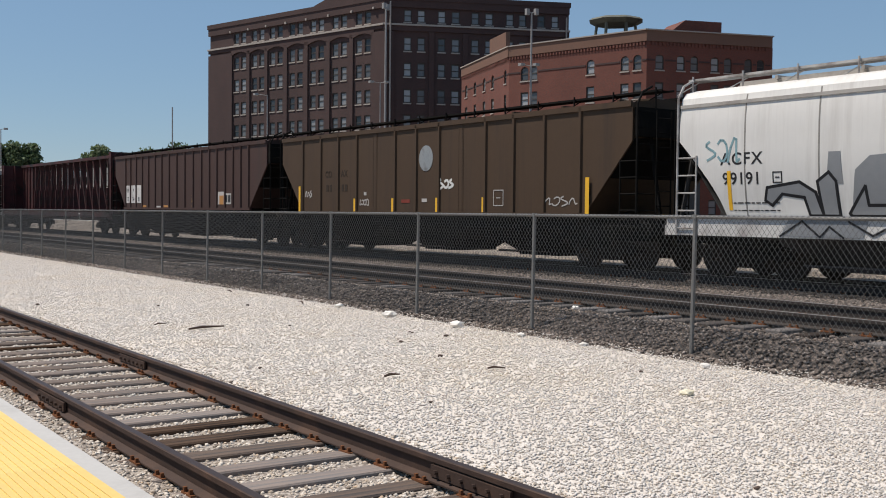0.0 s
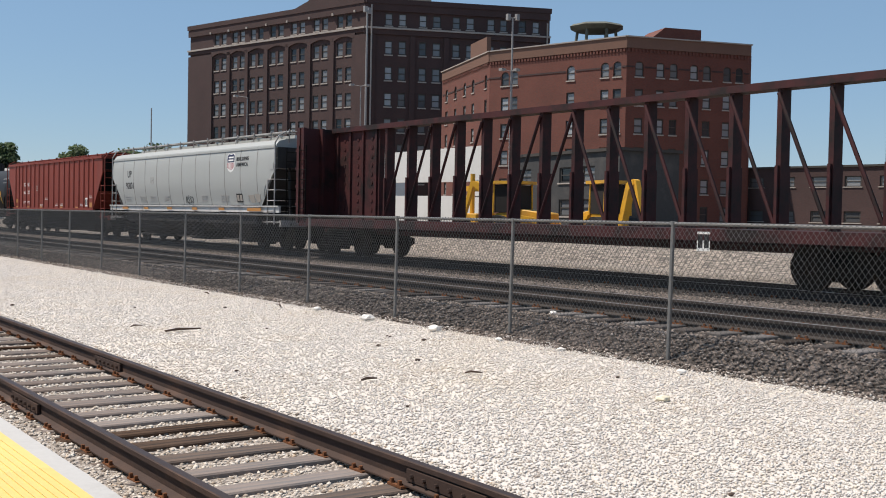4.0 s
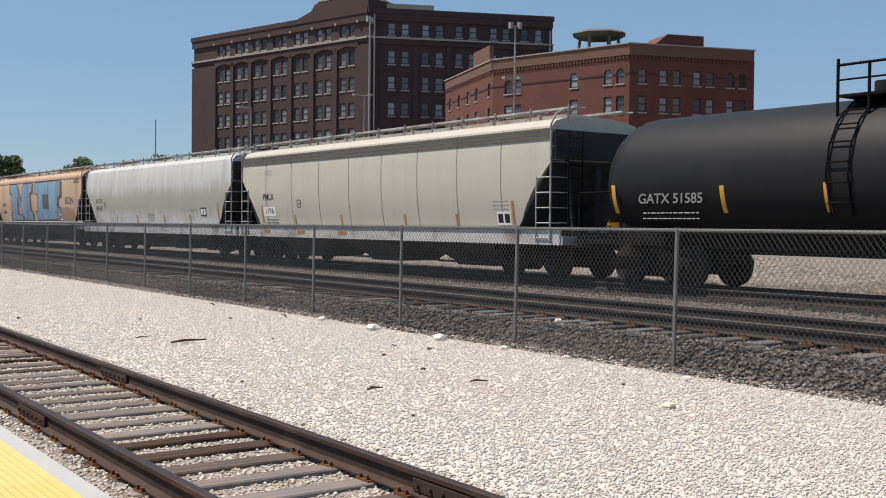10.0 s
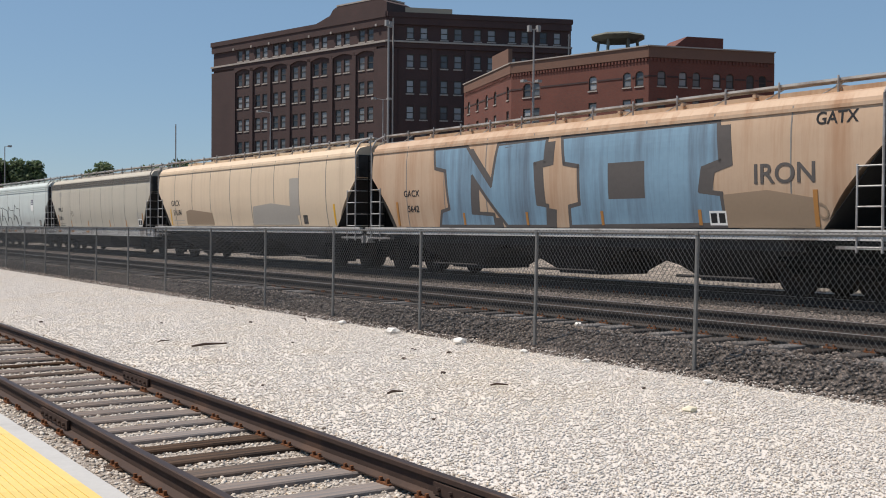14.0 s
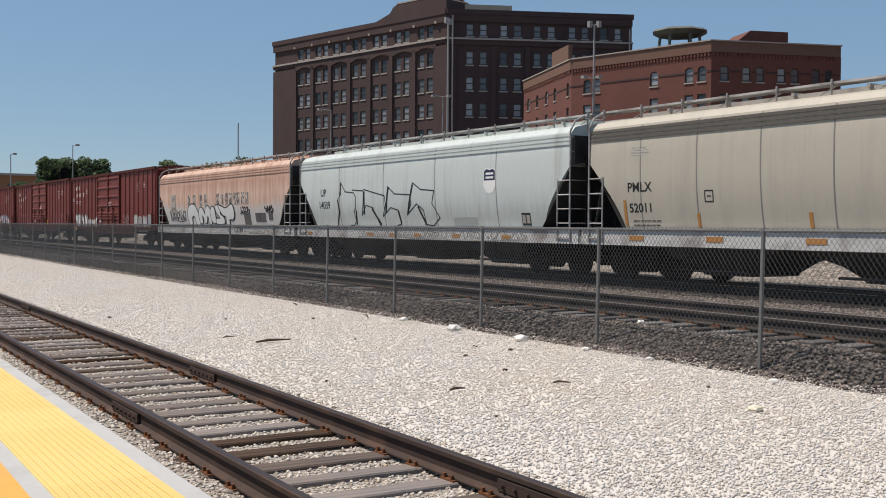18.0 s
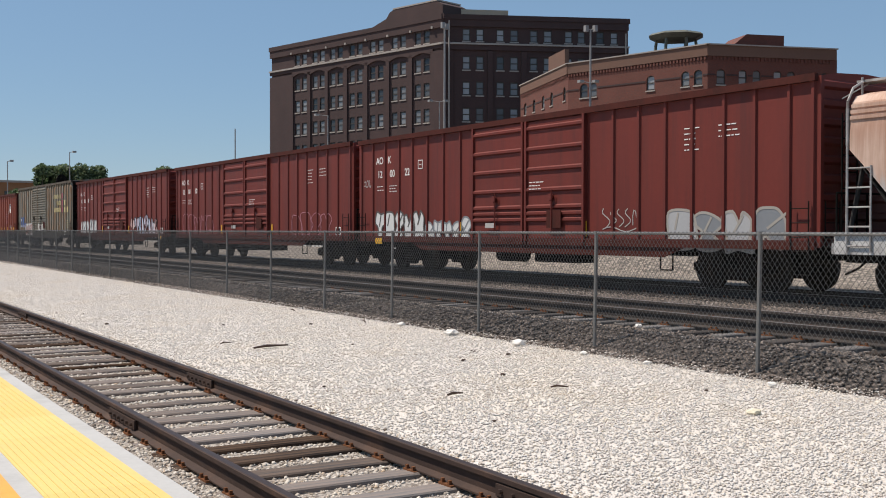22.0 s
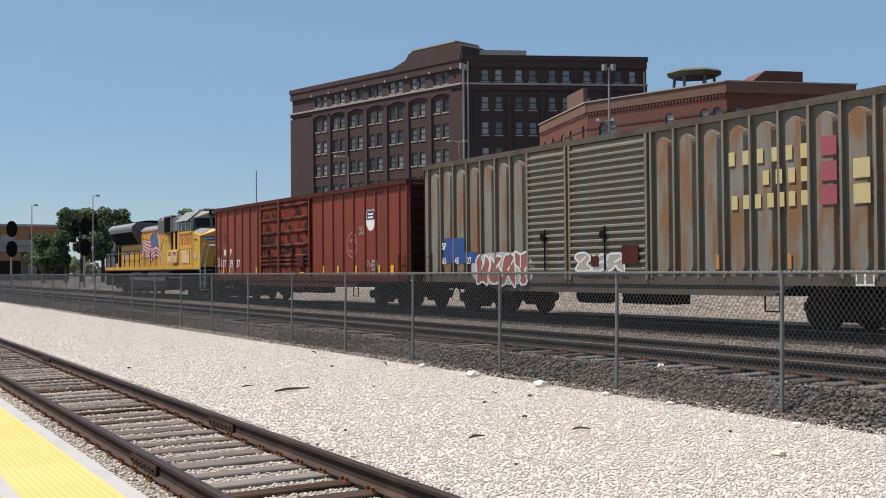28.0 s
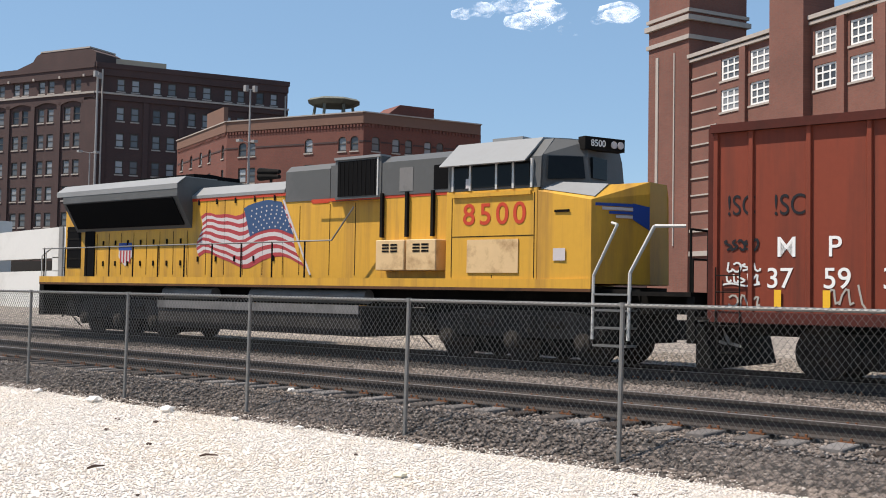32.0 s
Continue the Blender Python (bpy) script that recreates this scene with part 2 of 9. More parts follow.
yellow_tile = M("yellow tactile tile", (0.72, 0.52, 0.18), 0.7, grain=3, spread=0.10, dirt=(0.64, 0.46, 0.19), bump=0.05, vary=0.06)
orange_tile = M("orange guide strip", (0.72, 0.36, 0.08), 0.7, grain=3, spread=0.12, dirt=(0.6, 0.32, 0.1))


# ---- building helpers ----
def box(bm, x0, x1, y0, y1, z0, z1, m=None):
    vs = [bm.verts.new((x, y, z)) for z in (z0, z1) for y in (y0, y1) for x in (x0, x1)]
    if m is not None:
        for v in vs:
            v.co = m @ v.co
    for f in ((0, 2, 3, 1), (4, 5, 7, 6), (0, 1, 5, 4), (2, 6, 7, 3), (1, 3, 7, 5), (0, 4, 6, 2)):
        bm.faces.new([vs[i] for i in f])
    return vs


def bar(bm, a, b, r, n=6, r2=None):
    """A round bar from a to b."""
    a, b = Vector(a), Vector(b)
    d = (b - a)
    q = d.to_track_quat("Z", "Y").to_matrix()
    rings = []
    for p, rr in ((a, r), (b, r if r2 is None else r2)):
        rings.append([bm.verts.new(p + q @ Vector((rr * math.cos(2 * math.pi * i / n), rr * math.sin(2 * math.pi * i / n), 0))) for i in range(n)])
    for i in range(n):
        j = (i + 1) % n
        bm.faces.new((rings[0][i], rings[0][j], rings[1][j], rings[1][i]))
    bm.faces.new(rings[0][::-1])
    bm.faces.new(rings[1])


def pipe(bm, pts, r, n=6):
    for a, b in zip(pts, pts[1:]):
        bar(bm, a, b, r, n)


def disc(bm, c, axis, r, half, n=20):
    c, axis = Vector(c), Vector(axis).normalized()
    bar(bm, c - axis * half, c + axis * half, r, n)


def prism(bm, pts, lo, hi, axis="x"):
    """A flat outline pushed from lo to hi along an axis; pts are the other two coordinates in order."""
    def at(p, h):
        return {"x": (h, p[0], p[1]), "y": (p[0], h, p[1]), "z": (p[0], p[1], h)}[axis]
    a = [bm.verts.new(at(p, lo)) for p in pts]
    b = [bm.verts.new(at(p, hi)) for p in pts]
    n = len(pts)
    for i in range(n):
        j = (i + 1) % n
        bm.faces.new((a[i], a[j], b[j], b[i]))
    bm.faces.new(a[::-1])
    bm.faces.new(b)
    return a, b


def loft(bm, rings, cap=True):
    vr = [[bm.verts.new(p) for p in ring] for ring in rings]
    n = len(vr[0])
    for a, b in zip(vr, vr[1:]):
        for i in range(n):
            j = (i + 1) % n
            bm.faces.new((a[i], a[j], b[j], b[i]))
    if cap:
        bm.faces.new(vr[0][::-1])
        bm.faces.new(vr[-1])
    return vr


def mesh_of(name, bm, material, smooth=0.0, bevel=0.0):
    if bevel:
        bmesh.ops.bevel(bm, geom=list(bm.edges), offset=bevel, segments=1, affect="EDGES")
    bmesh.ops.recalc_face_normals(bm, faces=bm.faces)
    me = bpy.data.meshes.new(name)
    if smooth:
        for f in bm.faces:
            f.smooth = True
        for e in bm.edges:
            if len(e.link_faces) == 2 and e.calc_face_angle(0) > radians(smooth):
                e.smooth = False
    bm.to_mesh(me)
    bm.free()
    for m in material if isinstance(material, (list, tuple)) else [material]:
        me.materials.append(m)
    return me


def part(name, bm, material, parent, label="", smooth=0.0, bevel=0.0, at=None):
    ob = new(name, bm if isinstance(bm, bpy.types.Mesh) else mesh_of(name, bm, material, smooth, bevel))
    ob.parent = parent
    if at is not None:
        ob.matrix_basis = at
    return tagged(ob, label)


def thing(name, label, category, group="", m=None, kind=""):
    ob = new(name)
    ob.empty_display_size = 0.2
    if m is not None:
        ob.matrix_basis = m
    return tagged(ob, label, category, group, kind)


def solid(name, bm, material, label, category="", kind="", group="", smooth=0.0):
    return tagged(new(name, mesh_of(name, bm, material, smooth)), label, category, group, kind)


# ---- ground: one sheet, with the white gravel strip and the raised ballast beds in it ----
FENCE_X, FENCE_BASE = 9.9, 0.16
NEAR_A, NEAR_B, NEAR_HEAD = 2.755, 4.26, 0.183
MAIN_A, MAIN_B, MAIN_HEAD = 11.30, 12.805, 0.68
TRAIN_X, TRAIN_HEAD = 18.55, 0.60
TRAIN_PIVOT = 30.0
TRAIN_LINE = pose(TRAIN_X, TRAIN_PIVOT, 0, 0, 0, 0.7)


def profile(x):
    xs = [-3000, -60, 1.9, 2.0, 2.5, 2.75, 4.3, 4.5, 4.9, 7.0, 9.75, 10.35, 14.2, 15.2, 16.0, 20.9, 21.6, 30, 80, 3000]
    zs = [-0.2, -0.2, -0.2, 0.02, 0.015, -0.036, -0.036, 0.0, 0.05, 0.10, 0.15, 0.445, 0.445, 0.42, 0.42, 0.42, 0.48, 0.6, 0.6, 0.6]
    return float(np.interp(x, xs, zs))


bm = bmesh.new()
xs = [-3000, -60, 1.9, 2.0, 2.5, 2.75, 3.4, 4.3, 4.5, 4.9, 5.8, 6.8, 7.8, 8.8, 9.35, 9.75, 9.95, 10.15, 10.35, 11.5, 13, 14.2, 15.2, 16, 17.1, 18, 20.1, 20.9, 21.6, 23.5, 25, 26, 27, 28.5, 30, 80, 3000]
ys = [-3000, -200, -40] + list(range(-20, 60, 2)) + list(range(60, 140, 5)) + [160, 200, 300, 600, 1500, 3500]
grid = []
for y in ys:
    row = []
    for x in xs:
        wob = 0.0
        near = -20 <= y < 140
        if near and 4.5 < x < 9.7:
            wob = -0.006
        dx = 0.0
        if near and 9.3 < x < 10.4:
            dx = 0.10 * noise.noise((3.1, y * 0.45, 0.5))
            wob += 0.010 * noise.noise((x * 2, y * 0.8, 4)) - 0.01
        if near and 23 < x < 29:
            wob += (0.62 + 0.25 * noise.noise((x * 0.5, y * 0.3, 9))) * math.exp(-((x - 26) / 1.5) ** 2) * max(0.0, min(1.0, (y - 16) / 5, (50 - y) / 6))
        row.append(bm.verts.new((x + dx, y, profile(x) + wob)))
    grid.append(row)
for j in range(len(ys) - 1):
    for i in range(len(xs) - 1):
        f = bm.faces.new((grid[j][i], grid[j][i + 1], grid[j + 1][i + 1], grid[j + 1][i]))
        xm = (xs[i] + xs[i + 1]) / 2
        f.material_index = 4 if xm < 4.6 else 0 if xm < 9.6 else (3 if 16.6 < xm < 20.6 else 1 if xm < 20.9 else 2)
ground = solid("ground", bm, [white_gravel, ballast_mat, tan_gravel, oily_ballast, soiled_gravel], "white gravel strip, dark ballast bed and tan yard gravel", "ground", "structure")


def stones(name, count, x0, x1, y0, y1, size, material, label, seed, bias=1.0):
    """Loose stones over a strip of ground, as one mesh of small broken lumps."""
    rng = np.random.default_rng(seed)
    y = y0 + (y1 - y0) * rng.random(count) ** bias
    x = x0 + (x1 - x0) * rng.random(count)
    xs_, zs_ = np.array([-60, 1.9, 2.0, 2.5, 2.75, 4.3, 4.5, 4.9, 7.0, 9.75, 10.35, 14.2, 15.2, 16.0, 20.9, 21.6, 30]), np.array([-0.2, -0.2, 0.02, 0.015, -0.036, -0.036, 0.0, 0.05, 0.10, 0.15, 0.445, 0.445, 0.42, 0.42, 0.42, 0.48, 0.6])
    z = np.interp(x, xs_, zs_)
    base = np.array([(1, 0, 0), (-.4, .9, 0), (-.5, -.8, 0), (0.1, 0, .55), (0, .1, -.45)])
    tri = np.array([(0, 1, 3), (1, 2, 3), (2, 0, 3), (1, 0, 4), (2, 1, 4), (0, 2, 4)])
    s = size * (0.55 + 0.9 * rng.random(count))
    ang = rng.random(count) * 6.283
    c, sn = np.cos(ang), np.sin(ang)
    jit = 1 + 0.5 * (rng.random((count, 5, 3)) - 0.5)
    v = base[None] * jit * s[:, None, None]
    tilt = (rng.random(count) - 0.5) * 1.2
    v2 = v.copy()
    v2[:, :, 1] = v[:, :, 1] * np.cos(tilt)[:, None] - v[:, :, 2] * np.sin(tilt)[:, None]
    v2[:, :, 2] = v[:, :, 1] * np.sin(tilt)[:, None] + v[:, :, 2] * np.cos(tilt)[:, None]
    w = v2.copy()
    w[:, :, 0] = v2[:, :, 0] * c[:, None] - v2[:, :, 1] * sn[:, None] + x[:, None]
    w[:, :, 1] = v2[:, :, 0] * sn[:, None] + v2[:, :, 1] * c[:, None] + y[:, None]
    w[:, :, 2] += z[:, None] + 0.05 * s[:, None]
    faces = (tri[None] + (np.arange(count) * 5)[:, None, None]).reshape(-1, 3)
    me = bpy.data.meshes.new(name)
    me.vertices.add(count * 5)
    me.vertices.foreach_set("co", w.reshape(-1))
    me.loops.add(len(faces) * 3)
    me.loops.foreach_set("vertex_index", faces.reshape(-1).astype(np.int32))
    me.polygons.add(len(faces))
    me.polygons.foreach_set("loop_start", (np.arange(len(faces)) * 3).astype(np.int32))
    me.polygons.foreach_set("loop_total", np.full(len(faces), 3, np.int32))
    me.update()
    me.validate()
    me.materials.append(material)
    return tagged(new(name, me), label, "gravel", "", "stuff")


# ---- rails and ties ----
RAIL = [(-0.07, 0), (0.07, 0), (0.07, 0.012), (0.012, 0.035), (0.010, 0.125), (0.036, 0.135), (0.036, 0.168), (0.028, 0.175),
        (-0.028, 0.175), (-0.036, 0.168), (-0.036, 0.135), (-0.010, 0.125), (-0.012, 0.035), (-0.07, 0.012)]


def rail(parent, x, head, y0, y1, side, top):
    bm = bmesh.new()
    prism(bm, [(x + a, head - 0.175 + b) for a, b in RAIL], y0, y1, "y")
    bmesh.ops.recalc_face_normals(bm, faces=bm.faces)
    for f in bm.faces:
        f.material_index = 1 if f.normal.z > 0.8 and f.calc_center_median().z > head - 0.02 else 0
    return part("rail", bm, [side, top], parent, "rolled steel rail with rusty web")


def tie_mesh(name, material, seed):
    bm = bmesh.new()
    box(bm, -1.3, 1.3, -0.115, 0.115, -0.17, 0.0)
    bmesh.ops.bevel(bm, geom=list(bm.edges), offset=0.012, segments=1, affect="EDGES")
    for v in bm.verts:
        v.co += Vector((noise.noise(v.co * 9 + Vector((seed, 0, 0))) * 0.02, noise.noise(v.co * 7 + Vector((0, seed, 0))) * 0.012, noise.noise(v.co * 5 + Vector((0, 0, seed))) * 0.008))
    return mesh_of(name, bm, material)


def rail_track(name, label, xa, xb, head, y0, y1, tie_from, tie_to, pitch, material, seed, side, top):
    tr = thing(name, label, "railway track", kind="structure")
    rng = random.Random(seed)
    for x in (xa, xb):
        rail(tr, x, head, y0, y1, side, top)
    meshes = [tie_mesh("tie", material, seed * 7 + i) for i in range(5)]
    pbm = bmesh.new()
    box(pbm, -0.10, 0.10, -0.09, 0.09, 0, 0.018)
    for sx, sy in ((-0.085, -0.05), (-0.085, 0.05), (0.085, -0.05), (0.085, 0.05)):
        box(pbm, sx - 0.012, sx + 0.012, sy - 0.012, sy + 0.012, 0.018, 0.05)
    pmesh = mesh_of("tie_plate", pbm, plate_mat)
    y, n = tie_from, 0
    while y < tie_to:
        yy = y + rng.uniform(-0.03, 0.03)
        m = pose((xa + xb) / 2 + rng.uniform(-0.06, 0.06), yy, head - 0.185 + rng.uniform(-0.012, 0.004), rng.uniform(-1.5, 1.5), 0, rng.uniform(-1.6, 1.6))
        part("tie", meshes[n % 5], None, tr, at=m)
        if 0 < y < 24:
            for x in (xa, xb):
                part("tie_plate", pmesh, None, tr, at=pose(x, yy, head - 0.19))
        y += pitch
        n += 1
    return tr


near_track = rail_track("platform_track", "weathered siding track with rusty rails in white gravel", NEAR_A, NEAR_B, NEAR_HEAD, -30, 90, -14.05, 62, 0.535, tie_mat, 1, rail_mat, rail_rust_top)
main_track = rail_track("main_track", "empty main track on dark ballast", MAIN_A, MAIN_B, MAIN_HEAD, -120, 500, -4, 75, 0.50, tie_dark, 2, main_rail_mat, rail_top)
train_track = rail_track("train_track", "main track carrying the freight train", TRAIN_X - 0.7525, TRAIN_X + 0.7525, TRAIN_HEAD, -200, 600, 0, 50, 0.52, tie_dark, 3, main_rail_mat, rail_top)
train_track.matrix_basis = TRAIN_LINE @ pose(-TRAIN_X, -TRAIN_PIVOT, 0)
# bolted joint bars on the platform track
jb = bmesh.new()
box(jb, -0.045, -0.02, -0.45, 0.45, 0.035, 0.12)
box(jb, 0.02, 0.045, -0.45, 0.45, 0.035, 0.12)
for k in range(6):
    disc(jb, (0, -0.375 + 0.15 * k, 0.078), (1, 0, 0), 0.016, 0.07, 6)
jmesh = mesh_of("joint_bar", jb, rail_mat)
for x, y in ((NEAR_A, 10.4), (NEAR_B, 12.6), (NEAR_B, 5.75), (NEAR_A, 22.0), (NEAR_B, 24.2)):
    part("joint_bar", jmesh, None, near_track, at=pose(x, y, NEAR_HEAD - 0.175))

# ---- platform ----
PLAT_Z = NEAR_HEAD + 0.2
plat = thing("platform", "concrete platform with yellow tactile edge", "platform", kind="structure")
bm = bmesh.new()
box(bm, -6, 1.97, -40, 120, -0.25, PLAT_Z)
part("slab", bm, concrete, plat, "grey concrete slab")
tb = bmesh.new()
box(tb, 0, 0.62, 0.0, 0.9095, 0, 0.006)
for k in range(12):
    box(tb, 0.02 + k * 0.0485, 0.045 + k * 0.0485, 0.0, 0.9095, 0.006, 0.012)
tmesh = mesh_of("tactile_tile", tb, yellow_tile)
for k in range(-18, 60):
    part("tactile_tile", tmesh, None, plat, at=pose(1.215, 0.91 * k, PLAT_Z))
bm = bmesh.new()
box(bm, 0.45, 1.10, -40, 60, PLAT_Z, PLAT_Z + 0.005)
part("guide_strip", bm, orange_tile, plat, "orange painted strip")

# ---- chain-link fence ----
fence = thing("chain_link_fence", "grey galvanised chain-link fence between gravel and ballast", "fence", kind="structure")
FH = 1.71
POST_Y0 = 12.03
pb = bmesh.new()
bar(pb, (0, 0, -0.25), (0, -0.037, FH - 0.02), 0.027, 8)
bar(pb, (0, -0.037, FH - 0.02), (0, -0.038, FH + 0.03), 0.036, 8)
pmesh = mesh_of("post", pb, galv, 40)
K0, K1 = -26, 9
for k in range(K0, K1 + 1):
    part("post", pmesh, None, fence, at=pose(FENCE_X, POST_Y0 - 3.05 * k, FENCE_BASE))
bm = bmesh.new()
ya, yb = POST_Y0 - 3.05 * K1, POST_Y0 - 3.05 * K0
bar(bm, (FENCE_X, ya, FENCE_BASE + FH), (FENCE_X, yb, FENCE_BASE + FH), 0.021, 8)
part("top_rail", bm, galv, fence, smooth=40)


def chain_wire(name, y0, y1, cell, w):
    """Zigzag wires, each a thin strip with depth, crossing in diamonds."""
    tall = cell * 1.3
    rows = int((FH + 0.075) / tall)
    cols = int((y1 - y0) / cell)
    V, F = [], []
    for s, off in ((1, 0.0), (-1, 0.004)):
        for c in range(-rows, cols + 1):
            a, b = (c, 0), (c + rows, rows)
            t0, t1 = 0.0, 1.0
            if a[0] < 0:
                t0 = -a[0] / rows
            if b[0] > cols:
                t1 = (cols - a[0]) / rows
            if t1 <= t0:
                continue
            ya_, yb_ = (a[0] + t0 * rows), (a[0] + t1 * rows)
            za_, zb_ = t0 * rows, t1 * rows
            if s < 0:
                za_, zb_ = rows - za_, rows - zb_
            p = [(y0 + ya_ * cell, za_ * tall), (y0 + yb_ * cell, zb_ * tall)]
            i = len(V)
            for (y, z) in p:
                V += [(FENCE_X - 0.026 + off, y - w, FENCE_BASE + 0.03 + z), (FENCE_X - 0.026 + off, y + w, FENCE_BASE + 0.03 + z), (FENCE_X - 0.022 + off + w, y, FENCE_BASE + 0.03 + z)]
            F += [(i, i + 1, i + 4, i + 3), (i + 1, i + 2, i + 5, i + 4), (i + 2, i, i + 3, i + 5)]
    me = bpy.data.meshes.new(name)
    me.from_pydata(V, [], F)
    me.materials.append(mesh_mat)
    return me


for k in range(K0, K1):
    y1 = POST_Y0 - 3.05 * k
    part("chain_mesh", chain_wire("chain_mesh", y1 - 3.05, y1, 0.073, 0.0020), None, fence, "woven diamond wire")


# ---- loose stone over the beds ----
stones("white_gravel", 225000, 4.45, 9.85, 1.5, 80.0, 0.0150, lime_stone, "crushed white limestone spread between track and fence", 11, 2.3)
stones("siding_gravel", 56000, 1.99, 4.75, 0.0, 46.0, 0.024, soiled_stone, "crushed white limestone between the siding ties", 12, 1.6)
stones("dark_ballast", 110000, 9.75, 16.4, -3.0, 48.0, 0.034, dark_stone, "crushed dark ballast along the main track", 13, 1.25)
stones("yard_gravel", 26000, 20.8, 25.2, 0.0, 48.0, 0.035, yard_stone, "tan crushed stone beyond the train", 15, 1.2)
stones("oily_ballast", 22000, 16.4, 20.8, -2.0, 45.0, 0.036, shaded_stone, "ballast under the train, darkened for its shade", 14, 1.2)

# sticks, stones and scraps lying on the gravel
bark = M("dead brown twig", (0.09, 0.06, 0.045), 0.9, grain=10, spread=0.4)
for x, y, ln, r, ang in ((6.3, 15.4, 0.62, 0.022, 12), (9.35, 18.2, 0.5, 0.02, 65), (5.9, 16.3, 0.22, 0.012, 20), (7.4, 9.6, 0.2, 0.014, -25), (9.3, 21.5, 0.35, 0.018, 80), (6.2, 9.9, 0.22, 0.016, 10)):
    bm = bmesh.new()
    z = profile(x) + 0.035
    c, s_ = math.cos(radians(ang)), math.sin(radians(ang))
    pts = [(x - c * ln / 2, y - s_ * ln / 2, z), (x - c * ln * 0.1, y - s_ * ln * 0.1 + 0.02, z + 0.012), (x + c * ln / 2, y + s_ * ln / 2, z)]
    bar(bm, pts[0], pts[1], r * 0.7, 6, r)
    bar(bm, pts[1], pts[2], r, 6, r * 0.5)
    bar(bm, pts[1], (pts[1][0] - s_ * ln * 0.16, pts[1][1] + c * ln * 0.16, z + 0.02), r * 0.45, 5, r * 0.2)
    solid("stick", bm, bark, "dry brown stick lying on white gravel", "stick")


def rock(name, x, y, size, material, label, seed):
    bm = bmesh.new()
    bmesh.ops.create_icosphere(bm, subdivisions=2, radius=size)
    for v in bm.verts:
        k = 1 + 0.45 * noise.noise(v.co * (2.2 / size) + Vector((seed, 0, 0)))
        v.co = Vector((v.co.x * k * 1.25, v.co.y * k, v.co.z * k * 0.62))
        v.co += Vector((x, y, profile(x) + size * 0.35))
    return solid(name, bm, material, label, "stone")


pale_rock = M("pale yellow stone", (0.72, 0.66, 0.50), 0.9, grain=8, spread=0.15, bump=0.3)
white_rock = M("white stone", (0.74, 0.71, 0.66), 0.9, grain=8, spread=0.15, bump=0.3)
brown_rock = M("dark brown stone", (0.085, 0.06, 0.048), 0.9, grain=8, spread=0.3, bump=0.3)
rock("stone", 8.0, 7.3, 0.06, pale_rock, "pale yellowish stone on the gravel", 1)
rock("stone", 10.9, 12.2, 0.06, white_rock, "white stone on the dark ballast", 2)
for k, (x, y, s_) in enumerate(((9.55, 13.4, 0.09), (9.6, 11.9, 0.05), (9.5, 15.3, 0.10), (9.62, 10.6, 0.05), (9.6, 17.2, 0.07), (9.5, 8.4, 0.05))):
    rock("stone", x, y, s_, white_rock, "white stone at the foot of the fence", 5 + k)
rr = random.Random(77)
for k in range(16):
    x, y = rr.uniform(4.9, 9.6), 4 + 22 * rr.random() ** 1.4
    rock("stone", x, y, rr.uniform(0.016, 0.034), brown_rock, "dark brown stone on the white gravel", 20 + k)


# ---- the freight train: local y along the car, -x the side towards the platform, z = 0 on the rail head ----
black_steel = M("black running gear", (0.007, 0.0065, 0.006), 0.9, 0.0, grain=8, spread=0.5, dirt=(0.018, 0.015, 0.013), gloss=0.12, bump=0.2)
grimy_steel = M("grimy brown steel", (0.016, 0.013, 0.011), 0.9, 0.0, grain=8, spread=0.4, dirt=(0.035, 0.026, 0.021), gloss=0.12)
wheel_mat = M("rusty wheel steel", (0.02, 0.015, 0.012), 0.8, 0.0, grain=8, spread=0.4)
white_letters = plain("white stencil paint", (0.75, 0.74, 0.71), 0.6)
faded_letters = plain("faded stencil paint", (0.42, 0.40, 0.38), 0.7)
black_letters = plain("black stencil paint", (0.02, 0.02, 0.022), 0.6)
reflect_yellow = plain("yellow reflector tape", (0.75, 0.42, 0.03), 0.4)
faded_yellow = plain("grimy yellow placard", (0.28, 0.20, 0.06), 0.6)
reflect_orange = plain("faded orange tape", (0.42, 0.20, 0.06), 0.5)
CAR_SIDE = -1.55


def wheel_mesh():
    bm = bmesh.new()
    disc(bm, (0, 0, 0.457), (1, 0, 0), 0.457, 0.06, 24)
    disc(bm, (0.05, 0, 0.457), (1, 0, 0), 0.485, 0.012, 24)
    disc(bm, (-0.07, 0, 0.457), (1, 0, 0), 0.12, 0.04, 12)
    return mesh_of("wheel", bm, wheel_mat, 40)


def sideframe_mesh():
    bm = bmesh.new()
    prism(bm, [(-1.15, 0.42), (-1.15, 0.60), (-0.75, 0.66), (-0.35, 0.80), (0.35, 0.80), (0.75, 0.66), (1.15, 0.60), (1.15, 0.42), (0.95, 0.36),
               (0.62, 0.42), (0.42, 0.22), (-0.42, 0.22), (-0.62, 0.42), (-0.95, 0.36)], -0.07, 0.07, "x")
    for y in (-0.89, 0.89):
        disc(bm, (-0.05, y, 0.47), (1, 0, 0), 0.13, 0.09, 12)
    for y in (-0.22, 0, 0.22):
        bar(bm, (-0.09, y, 0.28), (-0.09, y, 0.56), 0.075, 10)
    return mesh_of("sideframe", bm, grimy_steel)


def bolster_mesh():
    bm = bmesh.new()
    box(bm, -1.15, 1.15, -0.22, 0.22, 0.48, 0.78)
    for y in (-0.89, 0.89):
        bar(bm, (-0.75, y, 0.457), (0.75, y, 0.457), 0.085, 10)
    return mesh_of("truck", bm, black_steel)


WHEEL, SIDEFRAME, BOLSTER = wheel_mesh(), sideframe_mesh(), bolster_mesh()


